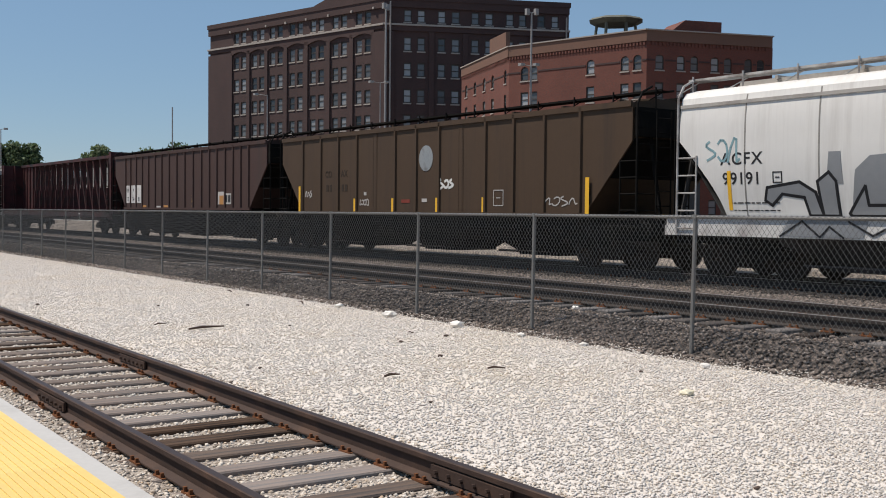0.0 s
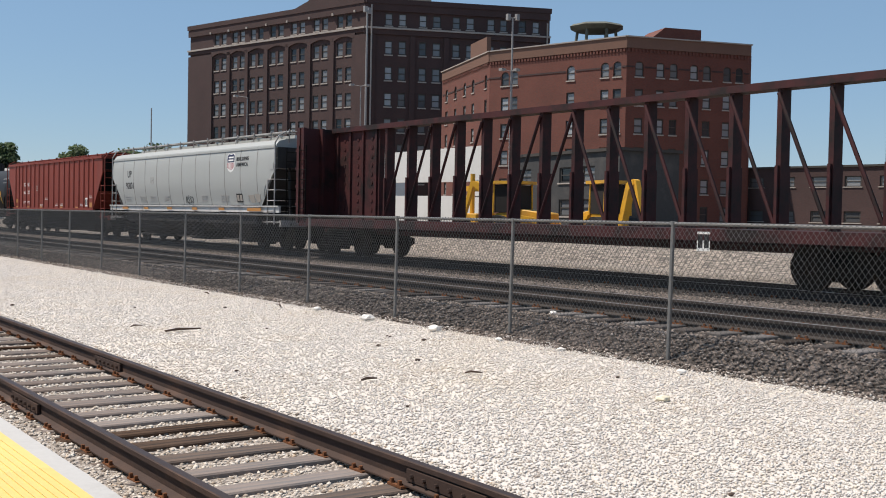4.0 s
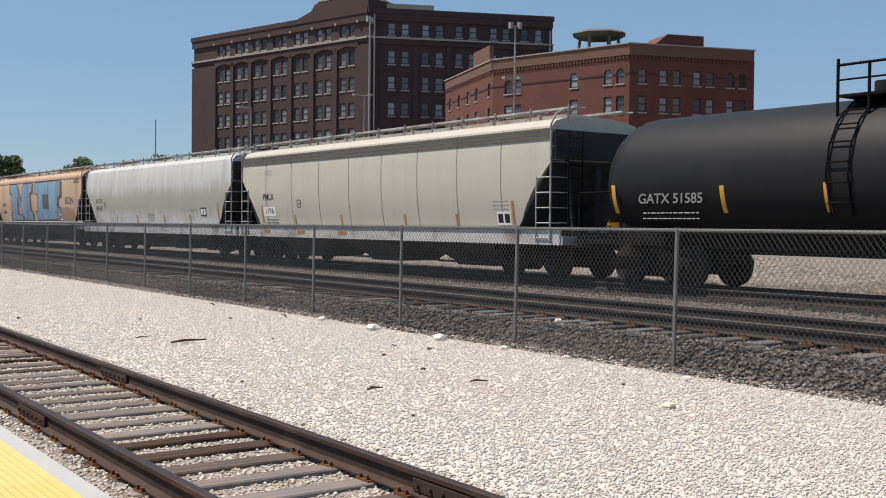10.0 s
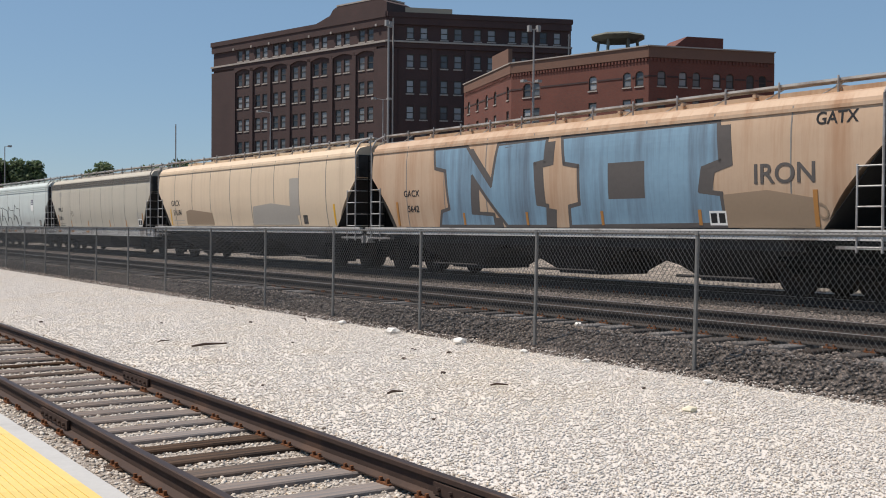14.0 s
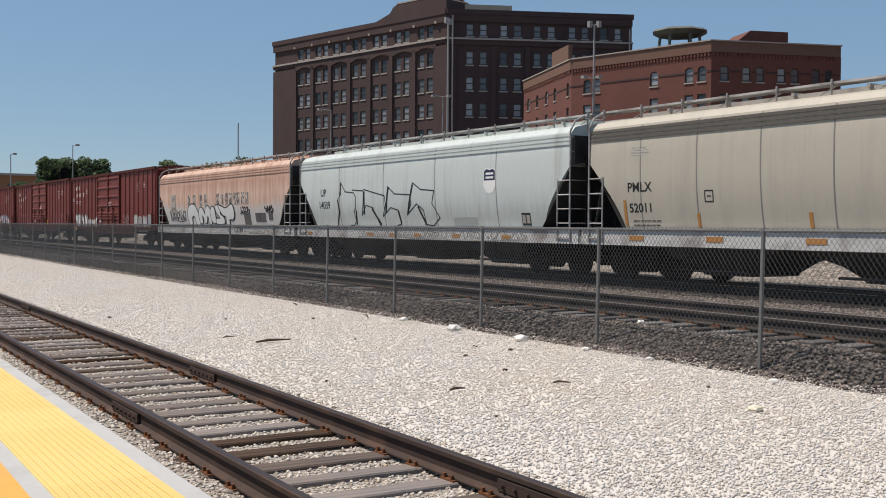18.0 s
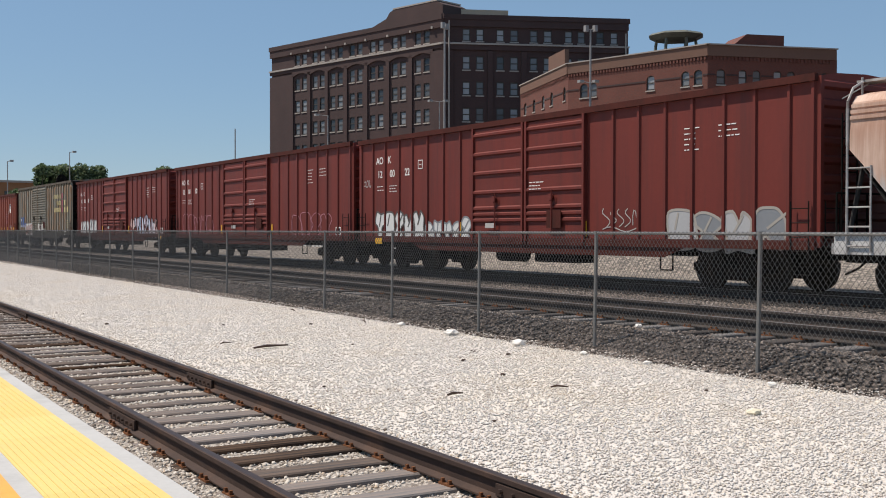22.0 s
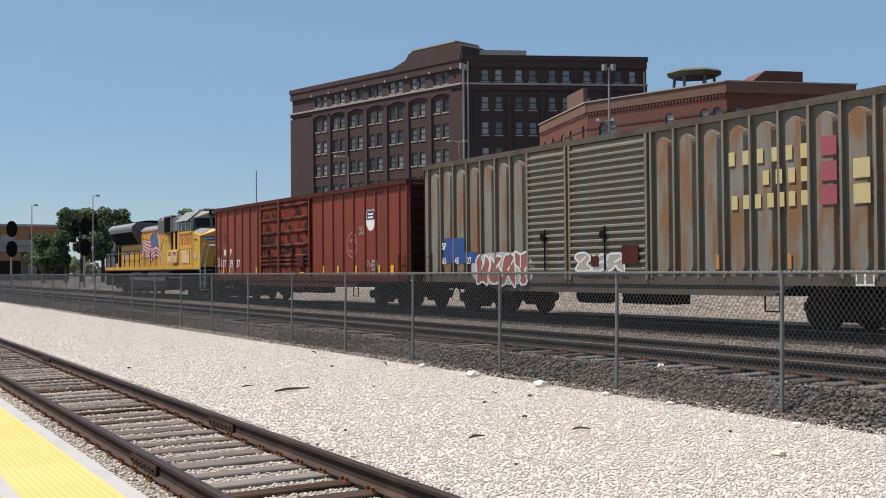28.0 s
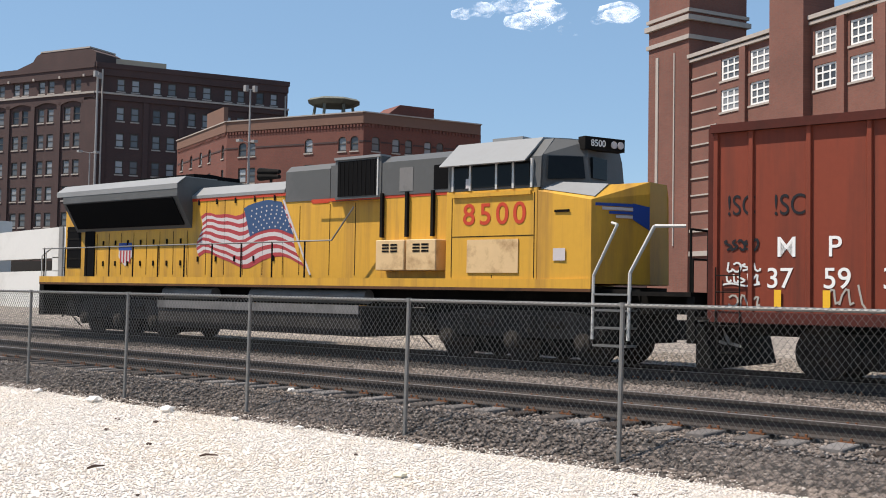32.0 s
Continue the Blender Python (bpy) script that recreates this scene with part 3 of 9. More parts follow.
def coupler_mesh():
    bm = bmesh.new()
    box(bm, -0.09, 0.09, -0.1, 0.55, 0.78, 0.98)
    box(bm, -0.17, 0.17, 0.5, 0.80, 0.74, 1.02)
    pipe(bm, [(-0.3, 0.0, 0.85), (-0.32, 0.35, 0.55), (-0.25, 0.7, 0.42)], 0.025)
    return mesh_of("coupler", bm, grimy_steel)


COUPLER = coupler_mesh()


def running_gear(car, trucks, half):
    for y in trucks:
        t = part("truck", BOLSTER, None, car, at=pose(0, y, 0))
        for sx in (-1, 1):
            part("sideframe", SIDEFRAME, None, t, at=pose(sx * 1.02, 0, 0, 0, 0, 0 if sx < 0 else 180))
            for dy in (-0.89, 0.89):
                part("wheel", WHEEL, None, t, at=pose(sx * 0.755, dy, 0, 0, 0, 0 if sx < 0 else 180))
    for s in (-1, 1):
        part("coupler", COUPLER, None, car, at=pose(0, s * half, 0, 0, 0, 0 if s > 0 else 180))


def text_mesh(body, size, material, width=1.0, bold=0.0, spacing=1.0):
    cu = bpy.data.curves.new("lettering", "FONT")
    cu.body, cu.size, cu.extrude, cu.offset, cu.space_character = body, size, 0.002, min(bold, size * 0.012), spacing
    cu.align_x, cu.align_y = "CENTER", "CENTER"
    ob = bpy.data.objects.new("lettering", cu)
    scene.collection.objects.link(ob)
    dg = bpy.context.evaluated_depsgraph_get()
    me = bpy.data.meshes.new_from_object(ob.evaluated_get(dg))
    bpy.data.objects.remove(ob)
    for v in me.vertices:
        v.co.x *= width
    me.materials.clear()
    me.materials.append(material)
    return me


SIDE = {}


def lay_on(ob):
    """Bends paint and lettering to the curved flank of its car, each new coat just over the last."""
    car = ob.parent
    while car is not None and car.parent is not None:
        car = car.parent
    if car not in SIDE:
        return ob
    w, z_low, n = SIDE[car]
    bm = bmesh.new()
    bm.from_mesh(ob.data)
    bm.transform(ob.matrix_basis)
    zs = [v.co.z for v in bm.verts]
    if max(zs) < z_low + 0.03:
        bm.free()
        return ob
    bmesh.ops.triangulate(bm, faces=bm.faces[:])
    step = 0.12
    z = math.floor(min(zs) / step) * step + step
    while z < max(zs):
        bmesh.ops.bisect_plane(bm, geom=bm.verts[:] + bm.edges[:] + bm.faces[:], plane_co=(0, 0, z), plane_no=(0, 0, 1))
        z += step
    mid = (min(v.co.x for v in bm.verts) + max(v.co.x for v in bm.verts)) / 2
    off = min(0.016, 0.0042 + 0.0004 * n)
    for v in bm.verts:
        v.co.x = -w(max(z_low, v.co.z)) - (off if v.co.x < mid else -0.004)
    SIDE[car][2] += 1
    bm.to_mesh(ob.data)
    bm.free()
    ob.matrix_basis = Matrix()
    return ob


def letters(body, size, material, parent, y, z, x=None, width=1.0, bold=0.0, spacing=1.0, label="", lean=0.0):
    """Lettering on the side that faces the platform; it reads from +y to -y."""
    m = pose(CAR_SIDE - 0.006 if x is None else x, y, z) @ pose(0, 0, 0, 0, -lean, 0) @ pose(0, 0, 0, 90, 0, -90)
    return lay_on(part("lettering", text_mesh(body, size, material, width, bold, spacing), None, parent, label, at=m))


def side_panel(name, parent, pts, material, x, thick=0.004, label=""):
    bm = bmesh.new()
    prism(bm, pts, x - thick, x + thick * 0.5, "x")
    return lay_on(part(name, bm, material, parent, label))


def rect(y0, y1, z0, z1):
    return [(y0, z0), (y1, z0), (y1, z1), (y0, z1)]


def ladder_mesh(h, w, rungs, material, r=0.014):
    bm = bmesh.new()
    for y in (-w / 2, w / 2):
        bar(bm, (0, y, 0), (0, y, h), r * 1.3, 5)
    for k in range(rungs):
        z = h * (k + 0.5) / rungs
        pipe(bm, [(0, -w / 2, z), (0, w / 2, z)], r, 5)
    return mesh_of("ladder", bm, material)


def stripes(parent, ys, z0, z1, x, material, w=0.10):
    for y in ys:
        side_panel("reflector", parent, rect(y - w / 2, y + w / 2, z0, z1), material, x)


def swoosh(parent, name, paths, r, x, material, label):
    """Sprayed strokes, as thin flat ribbons on the car side."""
    bm = bmesh.new()
    for pts in paths:
        for j, ((y0, z0), (y1, z1)) in enumerate(zip(pts, pts[1:])):
            d = Vector((y1 - y0, z1 - z0))
            if d.length < 1e-4:
                continue
            n = Vector((-d.y, d.x)).normalized() * r
            e = d.normalized() * r * 0.6
            prism(bm, [(y0 - e.x + n.x, z0 - e.y + n.y), (y1 + e.x + n.x, z1 + e.y + n.y), (y1 + e.x - n.x, z1 + e.y - n.y), (y0 - e.x - n.x, z0 - e.y - n.y)], x - 0.005 - 0.0004 * (j % 3), x - 0.002, "x")
    return tagged(lay_on(part(name, bm, material, parent, label)), kind="stuff")


BLOCKS = [
    [(0.1, 0.05), (0.5, 0.0), (0.92, 0.1), (1.0, 0.5), (0.9, 0.9), (0.5, 1.0), (0.08, 0.92), (0.0, 0.5)],
    [(0.25, 0.0), (0.7, 0.02), (0.68, 0.45), (1.0, 0.62), (0.9, 0.98), (0.5, 0.9), (0.08, 1.0), (0.0, 0.62), (0.3, 0.45)],
    [(0.0, 0.0), (0.3, 0.1), (0.5, 0.3), (0.7, 0.08), (1.0, 0.0), (0.98, 0.6), (0.8, 0.95), (0.5, 1.0), (0.2, 0.95), (0.04, 0.6)],
    [(0.05, 0.3), (0.3, 0.0), (0.75, 0.05), (1.0, 0.35), (0.8, 0.6), (0.95, 0.9), (0.6, 1.0), (0.4, 0.75), (0.1, 0.95), (0.15, 0.6)],
    [(0.1, 0.0), (0.55, 0.08), (0.95, 0.0), (0.9, 0.4), (1.0, 0.8), (0.7, 1.0), (0.55, 0.7), (0.35, 1.0), (0.0, 0.85), (0.12, 0.4)],
    [(0.0, 0.12), (0.45, 0.0), (0.95, 0.15), (0.7, 0.4), (1.0, 0.7), (0.75, 0.98), (0.3, 1.0), (0.05, 0.75), (0.28, 0.5)]]


def rounded(pts, n=5):
    """A closed outline swollen into soft bows."""
    out = []
    for i in range(len(pts)):
        p0, p1, p2, p3 = [Vector(pts[(i + k) % len(pts)]) for k in (-1, 0, 1, 2)]
        for k in range(n):
            t = k / n
            out.append(tuple(0.5 * (2 * p1 + (p2 - p0) * t + (2 * p0 - 5 * p1 + 4 * p2 - p3) * t * t + (3 * p1 - p0 - 3 * p2 + p3) * t ** 3)))
    return out


def graffiti(parent, y0, y1, z0, z1, x, fill, line, seed, label, n=6):
    """Block letters, leaning and overlapping, filled one by one and outlined."""
    rng = random.Random(seed)
    w = (y1 - y0) / n
    for k in range(n):
        za, zb = z0 + rng.uniform(0, 0.12) * (z1 - z0), z1 - rng.uniform(0, 0.2) * (z1 - z0)
        lean = rng.uniform(-0.25, 0.25)
        left = y1 - k * w + w * 0.05
        shape = BLOCKS[(seed + k * 5 + rng.randrange(2)) % 6]
        pts = []
        for u, v in shape:
            u2 = u + lean * (v - 0.5) + rng.uniform(-0.05, 0.05)
            pts.append((left - u2 * w * 1.08, za + (v + rng.uniform(-0.03, 0.03)) * (zb - za)))
        corner, pts = pts[5], rounded(pts, 4)
        bmf = bmesh.new()
        if fill is None:
            bmf.free()
            swoosh(parent, "graffiti_outline", [pts + pts[:1]], 0.013, x, line, label)
            continue
        prism(bmf, pts, x - 0.0035 - 0.0006 * k, x - 0.001, "x")
        lay_on(part("graffiti_letter", bmf, fill[k % len(fill)] if isinstance(fill, list) else fill, parent, label))
        swoosh(parent, "graffiti_outline", [pts + pts[:1], [((pts[0][0] + corner[0]) / 2, (za + zb) / 2), (corner[0], zb - 0.1)]], min(0.03, w * 0.05), x - 0.004 - 0.0006 * k, line, "")


def new_car(name, label, category, s, lc):
    car = thing(name, label, category, "cars of the freight train", TRAIN_LINE @ pose(0, s - TRAIN_PIVOT, TRAIN_HEAD))
    CARS.append((car, s))
    return car


CARS = []


def shell(parent, name, half, width, z_low, z_mid, z_top, crown, inset, bulge, material, label, round_side=True, vert=0.0):
    """A hopper body: the sides run full length above z_mid and are cut back by sloping ends below it."""
    def w(z):
        if not round_side:
            return width
        t = (z - z_low) / (z_top - z_low)
        return width * (1 - bulge * (1 - min(1, t / 0.55)) ** 2 - 0.045 * max(0, (t - 0.72) / 0.28) ** 2)
    stations = []
    for k in range(9):
        stations.append((-half + inset * (0.4 * k / 8 + 0.6 * math.sin(math.pi / 2 * k / 8) if round_side and inset < 1.5 else k / 8), z_mid + (z_low - z_mid) * k / 8))
    full = [(y, z) for y, z in stations] + [(-y, z) for y, z in stations[::-1]]
    if vert:
        full = [(-half, z_mid + vert)] + full[0:] + [(half, z_mid + vert)]
        full = [(full[0][0] - 0.001, full[0][1])] + full[1:-1] + [(full[-1][0] + 0.001, full[-1][1])]
    rings = []
    N, R_ = 12, 8
    for y, zc in full:
        side = [zc + (z_top - zc) * (i / N) for i in range(N + 1)]
        ring = [(-w(z), y, z) for z in side]
        wt = w(z_top)
        ring += [(-wt * math.cos(math.pi * i / R_), y, z_top + crown * math.sin(math.pi * i / R_) ** 0.8) for i in range(1, R_)]
        ring += [(w(z), y, z) for z in side[::-1]]
        rings.append(ring)
    bm = bmesh.new()
    loft(bm, rings)
    return part(name, bm, material, parent, label, smooth=28), w


def hopper(name, label, s, lc, paint, roof, sill, trim, kind="round", z_low=1.2, z_mid=2.85, z_top=3.75, inset=1.2, bays=4, sill_band=(0.80, 1.20), walkway=4.22,
           seams=10, dark_end=None, ribs=(), rib_mat=None, band=None, cage=None, band_mat=None, cut=0.0, rivets=()):
    car = new_car(name, label, "railway hopper car", s, lc)
    half = lc / 2 + 0.35
    dark = dark_end or (end_shade_grey if kind == "round" else black_steel)
    cage = cage or trim
    end = half - 0.35 - cut
    crown = 0.28 if kind == "round" else 0.10
    body, w = shell(car, "body", end, 1.55, z_low, z_mid, z_top, crown, inset, 0.10 if kind == "round" else 0.0, paint, "", kind == "round")
    if kind == "round":
        SIDE[car] = [w, z_low, 0]
    # end slope plates, the shade of the end cages put into their dark colour
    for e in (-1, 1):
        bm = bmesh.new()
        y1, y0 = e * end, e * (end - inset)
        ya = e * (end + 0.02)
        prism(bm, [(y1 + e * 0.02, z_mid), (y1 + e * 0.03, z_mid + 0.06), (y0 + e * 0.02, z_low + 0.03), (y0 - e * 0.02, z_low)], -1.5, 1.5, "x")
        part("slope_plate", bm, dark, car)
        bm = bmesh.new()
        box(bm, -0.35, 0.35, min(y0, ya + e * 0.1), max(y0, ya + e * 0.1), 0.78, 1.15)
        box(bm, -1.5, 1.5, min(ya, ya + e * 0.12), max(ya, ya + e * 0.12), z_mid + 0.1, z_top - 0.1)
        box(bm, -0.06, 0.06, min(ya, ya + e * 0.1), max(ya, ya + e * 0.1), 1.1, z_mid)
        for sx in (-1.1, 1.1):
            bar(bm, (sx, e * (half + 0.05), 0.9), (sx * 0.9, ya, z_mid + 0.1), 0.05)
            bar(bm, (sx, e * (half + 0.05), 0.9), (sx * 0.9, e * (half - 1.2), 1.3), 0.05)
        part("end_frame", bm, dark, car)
        bm = bmesh.new()
        box(bm, -1.5, 1.5, min(e * (half - 0.02), e * (half + 0.08)), max(e * (half - 0.02), e * (half + 0.08)), 0.86, 1.08)
        box(bm, -1.5, -1.2, min(e * (half - 1.3), e * half), max(e * (half - 1.3), e * half), 0.98, 1.04)
        part("end_sill", bm, trim, car)
        part("ladder", LAD[("cage" if trim is galv_trim else "dark" if trim is black_steel else "red") + ("_far" if e > 0 else "_near")], None, car, at=pose(-1.56, e * (half - 0.31), 0.92))
        part("end_ladder", LAD["dark"], None, car, at=pose(-1.05, e * (half + 0.02), 1.0, 0, 0, 90))
        bm = bmesh.new()
        disc(bm, (0.6, e * (half + 0.05), 2.2), (0, 1, 0), 0.27, 0.02, 16)
        bar(bm, (0.6, e * (half - 0.3), 2.2), (0.6, e * (half + 0.05), 2.2), 0.02)
        if e < 0:
            part("brake_wheel", bm, dark, car)
        else:
            bm.free()
    if sill_band:
        for sx in (-1, 1):
            bm = bmesh.new()
            prism(bm, [(sx * 1.47, sill_band[0]), (sx * 1.53, sill_band[0]), (sx * 1.53, sill_band[1] - 0.05), (sx * 1.58, sill_band[1] - 0.04), (sx * 1.58, sill_band[1]), (sx * 1.47, sill_band[1])], -half, half, "y")
            part("side_sill", bm, sill, car)
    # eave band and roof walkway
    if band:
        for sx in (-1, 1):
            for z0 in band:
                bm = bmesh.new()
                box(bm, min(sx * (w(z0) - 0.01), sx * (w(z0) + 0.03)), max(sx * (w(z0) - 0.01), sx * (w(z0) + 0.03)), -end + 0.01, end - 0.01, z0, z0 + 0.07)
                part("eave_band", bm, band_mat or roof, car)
    for x0 in (-1.02, 0.62):
        bm = bmesh.new()
        prism(bm, [(x0, walkway - 0.035), (x0 + 0.4, walkway - 0.035), (x0 + 0.4, walkway + 0.012), (x0 + 0.38, walkway + 0.012), (x0 + 0.38, walkway - 0.02), (x0 + 0.02, walkway - 0.02), (x0 + 0.02, walkway + 0.012), (x0, walkway + 0.012)], -half + 0.1, half - 0.1, "y")
        part("roof_walkway", bm, trim, car, "grated steel roof walkway")
    nb = int(lc / 1.30)
    for k in range(nb + 1):
        y = -half + 0.25 + (2 * half - 0.5) * k / nb
        part("walkway_bracket", LAD["bracket"] if trim is galv_trim else LAD["bracket_dark"] if trim is black_steel else LAD["bracket_red"], None, car, at=pose(-1.05, y, walkway))
    bm = bmesh.new()
    box(bm, -0.42, 0.42, -half + 1.0, half - 1.0, z_top + crown - 0.04, z_top + crown + 0.12)
    for k in range(8):
        y = -half + 2.0 + (2 * half - 4.0) * k / 7
        box(bm, -0.5, 0.5, y - 0.04, y + 0.04, z_top + crown + 0.08, z_top + crown + 0.16)
    part("roof_hatch", bm, roof, car)
    # seams or ribs on the sides
    if ribs:
        rb = bmesh.new()
        prism(rb, [(0.0, -0.06), (-0.05, -0.035), (-0.05, 0.035), (0.0, 0.06)], z_low, z_top + 0.02, "z")
        rmesh = mesh_of("rib", rb, rib_mat or paint)
        for y in ribs:
            part("rib", rmesh, None, car, at=pose(-1.55, y, 0))
        for y in rivets:
            bm = bmesh.new()
            box(bm, -1.558, -1.54, y - 0.13, y + 0.13, z_low + 0.02, z_top)
            for k in range(22):
                for dy in (-0.08, 0.08):
                    disc(bm, (-1.56, y + dy, z_low + 0.1 + (z_top - z_low - 0.2) * k / 21), (1, 0, 0), 0.018, 0.012, 6)
            part("riveted_seam", bm, rib_mat or paint, car)
        bm = bmesh.new()
        box(bm, -1.60, -1.54, -end + 0.01, end - 0.01, z_top - 0.08, z_top + 0.05)
        part("top_chord", bm, rib_mat or paint, car)
        bm = bmesh.new()
        box(bm, -1.60, -1.50, -end + inset - 0.1, end - inset + 0.1, z_low - 0.07, z_low + 0.02)
        part("bottom_chord", bm, rib_mat or paint, car)
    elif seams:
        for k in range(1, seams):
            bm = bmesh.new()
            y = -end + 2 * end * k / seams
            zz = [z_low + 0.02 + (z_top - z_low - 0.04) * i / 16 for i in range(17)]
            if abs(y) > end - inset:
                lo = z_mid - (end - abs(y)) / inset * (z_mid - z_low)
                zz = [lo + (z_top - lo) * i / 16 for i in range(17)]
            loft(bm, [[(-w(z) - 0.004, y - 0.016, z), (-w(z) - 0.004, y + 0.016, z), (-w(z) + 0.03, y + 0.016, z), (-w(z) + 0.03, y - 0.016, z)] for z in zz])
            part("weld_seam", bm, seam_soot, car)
    # discharge bays
    span = 2 * (half - 0.35 - inset) - 1.0
    for k in range(bays):
        y = -span / 2 + span * (k + 0.5) / bays
        hw = span / bays / 2
        bm = bmesh.new()
        loft(bm, [[(sx * wx, y + sy * hy, z) for sx, sy in ((-1, -1), (1, -1), (1, 1), (-1, 1))]
                  for wx, hy, z in ((1.40, hw, z_low + 0.02), (1.40, hw, 0.92), (1.2, hw * 0.70, 0.70), (1.05, hw * 0.48, 0.54), (0.75, hw * 0.36, 0.30), (0.75, hw * 0.34, 0.22))])
        bar(bm, (-1.25, y - hw * 0.45, 0.33), (-1.25, y + hw * 0.45, 0.33), 0.035)
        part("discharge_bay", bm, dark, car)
    bm = bmesh.new()
    box(bm, -0.28, 0.28, -half, half, 0.78, 1.05)
    bar(bm, (-1.2, -half + 3.5, 0.85), (-1.2, half - 3.5, 0.85), 0.04)
    for e in (-1, 1):
        ya, yb = sorted((e * (half - 0.1), e * (half - 0.35 - inset - 1.2)))
        box(bm, -1.35, 1.35, ya, yb, 0.92, 1.04)
        box(bm, -1.30, -1.10, ya, yb, 0.70, 0.95)
        yc = e * (half - 0.35 - inset - 0.6)
        bar(bm, (-0.95, yc - 0.5, 0.62), (-0.95, yc + 0.5, 0.62), 0.22, 10)
    part("centre_sill", bm, black_steel, car)
    tr = half - 1.75
    running_gear(car, (-tr, tr), half)
    return car, w, half


def make_small_meshes(trim, dark):
    LAD["cage"] = ladder_mesh(2.5, 0.46, 7, trim)
    LAD["dark"] = ladder_mesh(2.6, 0.46, 8, dark)
    for key, m in (("cage", trim), ("dark", dark), ("red", p_red)):
        for end, e in (("_far", 1), ("_near", -1)):
            bm = bmesh.new()
            pipe(bm, [(0, 0, 0), (0, 0, 2.85), (0.16, 0, 3.12), (0.45, 0, 3.26)], 0.026, 6)
            bar(bm, (0, -e * 0.52, 0), (0, -e * 0.52, 1.62), 0.02, 6)
            for k in range(5):
                bar(bm, (0, 0, 0.1 + 0.37 * k), (0, -e * 0.52, 0.1 + 0.37 * k), 0.017, 5)
            for k in range(8):
                pipe(bm, [(0, 0, 0.1 + 0.37 * k), (0.06, e * 0.06, 0.1 + 0.37 * k), (0.5, e * 0.06, 0.1 + 0.37 * k)], 0.013, 5)
            LAD[key + end] = mesh_of("ladder", bm, m)
    bm = bmesh.new()
    bar(bm, (0, 0, -0.42), (0, 0, 0.06), 0.022, 5)
    bar(bm, (0.0, 0, -0.02), (0.42, 0, -0.02), 0.02, 5)
    bar(bm, (0.05, 0.5, -0.30), (0.2, 0.0, -0.05), 0.014, 5)
    LAD["bracket"] = mesh_of("walkway_bracket", bm, trim)
    for key, m in (("bracket_dark", dark), ("bracket_red", p_red)):
        LAD[key] = LAD["bracket"].copy()
        LAD[key].materials.clear()
        LAD[key].materials.append(m)
    LAD["red"] = ladder_mesh(2.5, 0.46, 7, p_red)


LAD = {}
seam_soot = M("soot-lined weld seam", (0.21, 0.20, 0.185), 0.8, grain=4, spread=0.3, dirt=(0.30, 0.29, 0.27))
# Grimy end steel, darkened further for the shade at the hopper ends.
end_shade_grey = M("grimy grey end steel with shade", (0.045, 0.043, 0.042), 0.8, grain=4, spread=0.35, dirt=(0.018, 0.016, 0.015), gloss=0.15)
galv_trim = M("weathered white metal", (0.42, 0.41, 0.395), 0.6, 0.1, grain=8, spread=0.25, dirt=(0.16, 0.13, 0.115), dirt_lo=0.45, dirt_hi=0.65)

# paints
p_acfx = M("chalky white paint", (0.66, 0.65, 0.62), 0.55, grain=2, spread=0.06, dirt=(0.48, 0.46, 0.43), streak=True, dirt_lo=0.5, dirt_hi=0.8, bump=0.04)
p_dirtywhite = M("streaked grey white paint", (0.53, 0.535, 0.515), 0.55, grain=2, spread=0.08, dirt=(0.37, 0.36, 0.33), streak=True, dirt_lo=0.46, dirt_hi=0.8, bump=0.04, bands=((1.75, 2.75, 0.22, (0.33, 0.315, 0.255), 0.8),))
p_upgrey = M("clean light grey paint", (0.375, 0.388, 0.372), 0.45, grain=2, spread=0.05, dirt=(0.36, 0.36, 0.35), streak=True, dirt_lo=0.5, dirt_hi=0.85, bump=0.04)
p_pmlx = M("chalky warm white paint", (0.50, 0.47, 0.40), 0.55, grain=2, spread=0.08, dirt=(0.43, 0.40, 0.34), streak=True, dirt_lo=0.5, dirt_hi=0.8, bump=0.04)
p_fmlx = M("warm grey white paint", (0.46, 0.42, 0.345), 0.55, grain=2, spread=0.09, dirt=(0.36, 0.33, 0.285), streak=True, dirt_lo=0.5, dirt_hi=0.8, bump=0.04)
p_mint = M("pale grey green paint", (0.53, 0.575, 0.55), 0.5, grain=2, spread=0.06, dirt=(0.33, 0.33, 0.30), streak=True, dirt_lo=0.52, dirt_hi=0.8, bump=0.04, bands=((1.3, 1.75, 0.3, (0.26, 0.23, 0.20), 0.35),))
p_tan = M("faded tan paint", (0.50, 0.36, 0.25), 0.6, grain=2, spread=0.10, dirt=(0.36, 0.20, 0.11), streak=True, dirt_lo=0.45, dirt_hi=0.75, bump=0.04)
p_cream = M("faded cream paint", (0.63, 0.50, 0.36), 0.6, grain=2, spread=0.08, dirt=(0.50, 0.38, 0.27), streak=True, dirt_lo=0.5, dirt_hi=0.8, bump=0.04)
p_orange = M("rust-stained peach paint", (0.60, 0.43, 0.34), 0.6, grain=2, spread=0.10, dirt=(0.34, 0.17, 0.10), streak=True, dirt_lo=0.42, dirt_hi=0.75, dirt_scale=1.8, bump=0.05, bands=((0.6, 2.15, 0.16, (0.50, 0.49, 0.47), 0.9), (2.95, 3.5, 0.25, (0.33, 0.16, 0.10), 0.5)))
p_olive = M("soot-brown paint", (0.062, 0.038, 0.022), 0.7, grain=2, spread=0.15, dirt=(0.042, 0.028, 0.019), streak=True, bump=0.06)
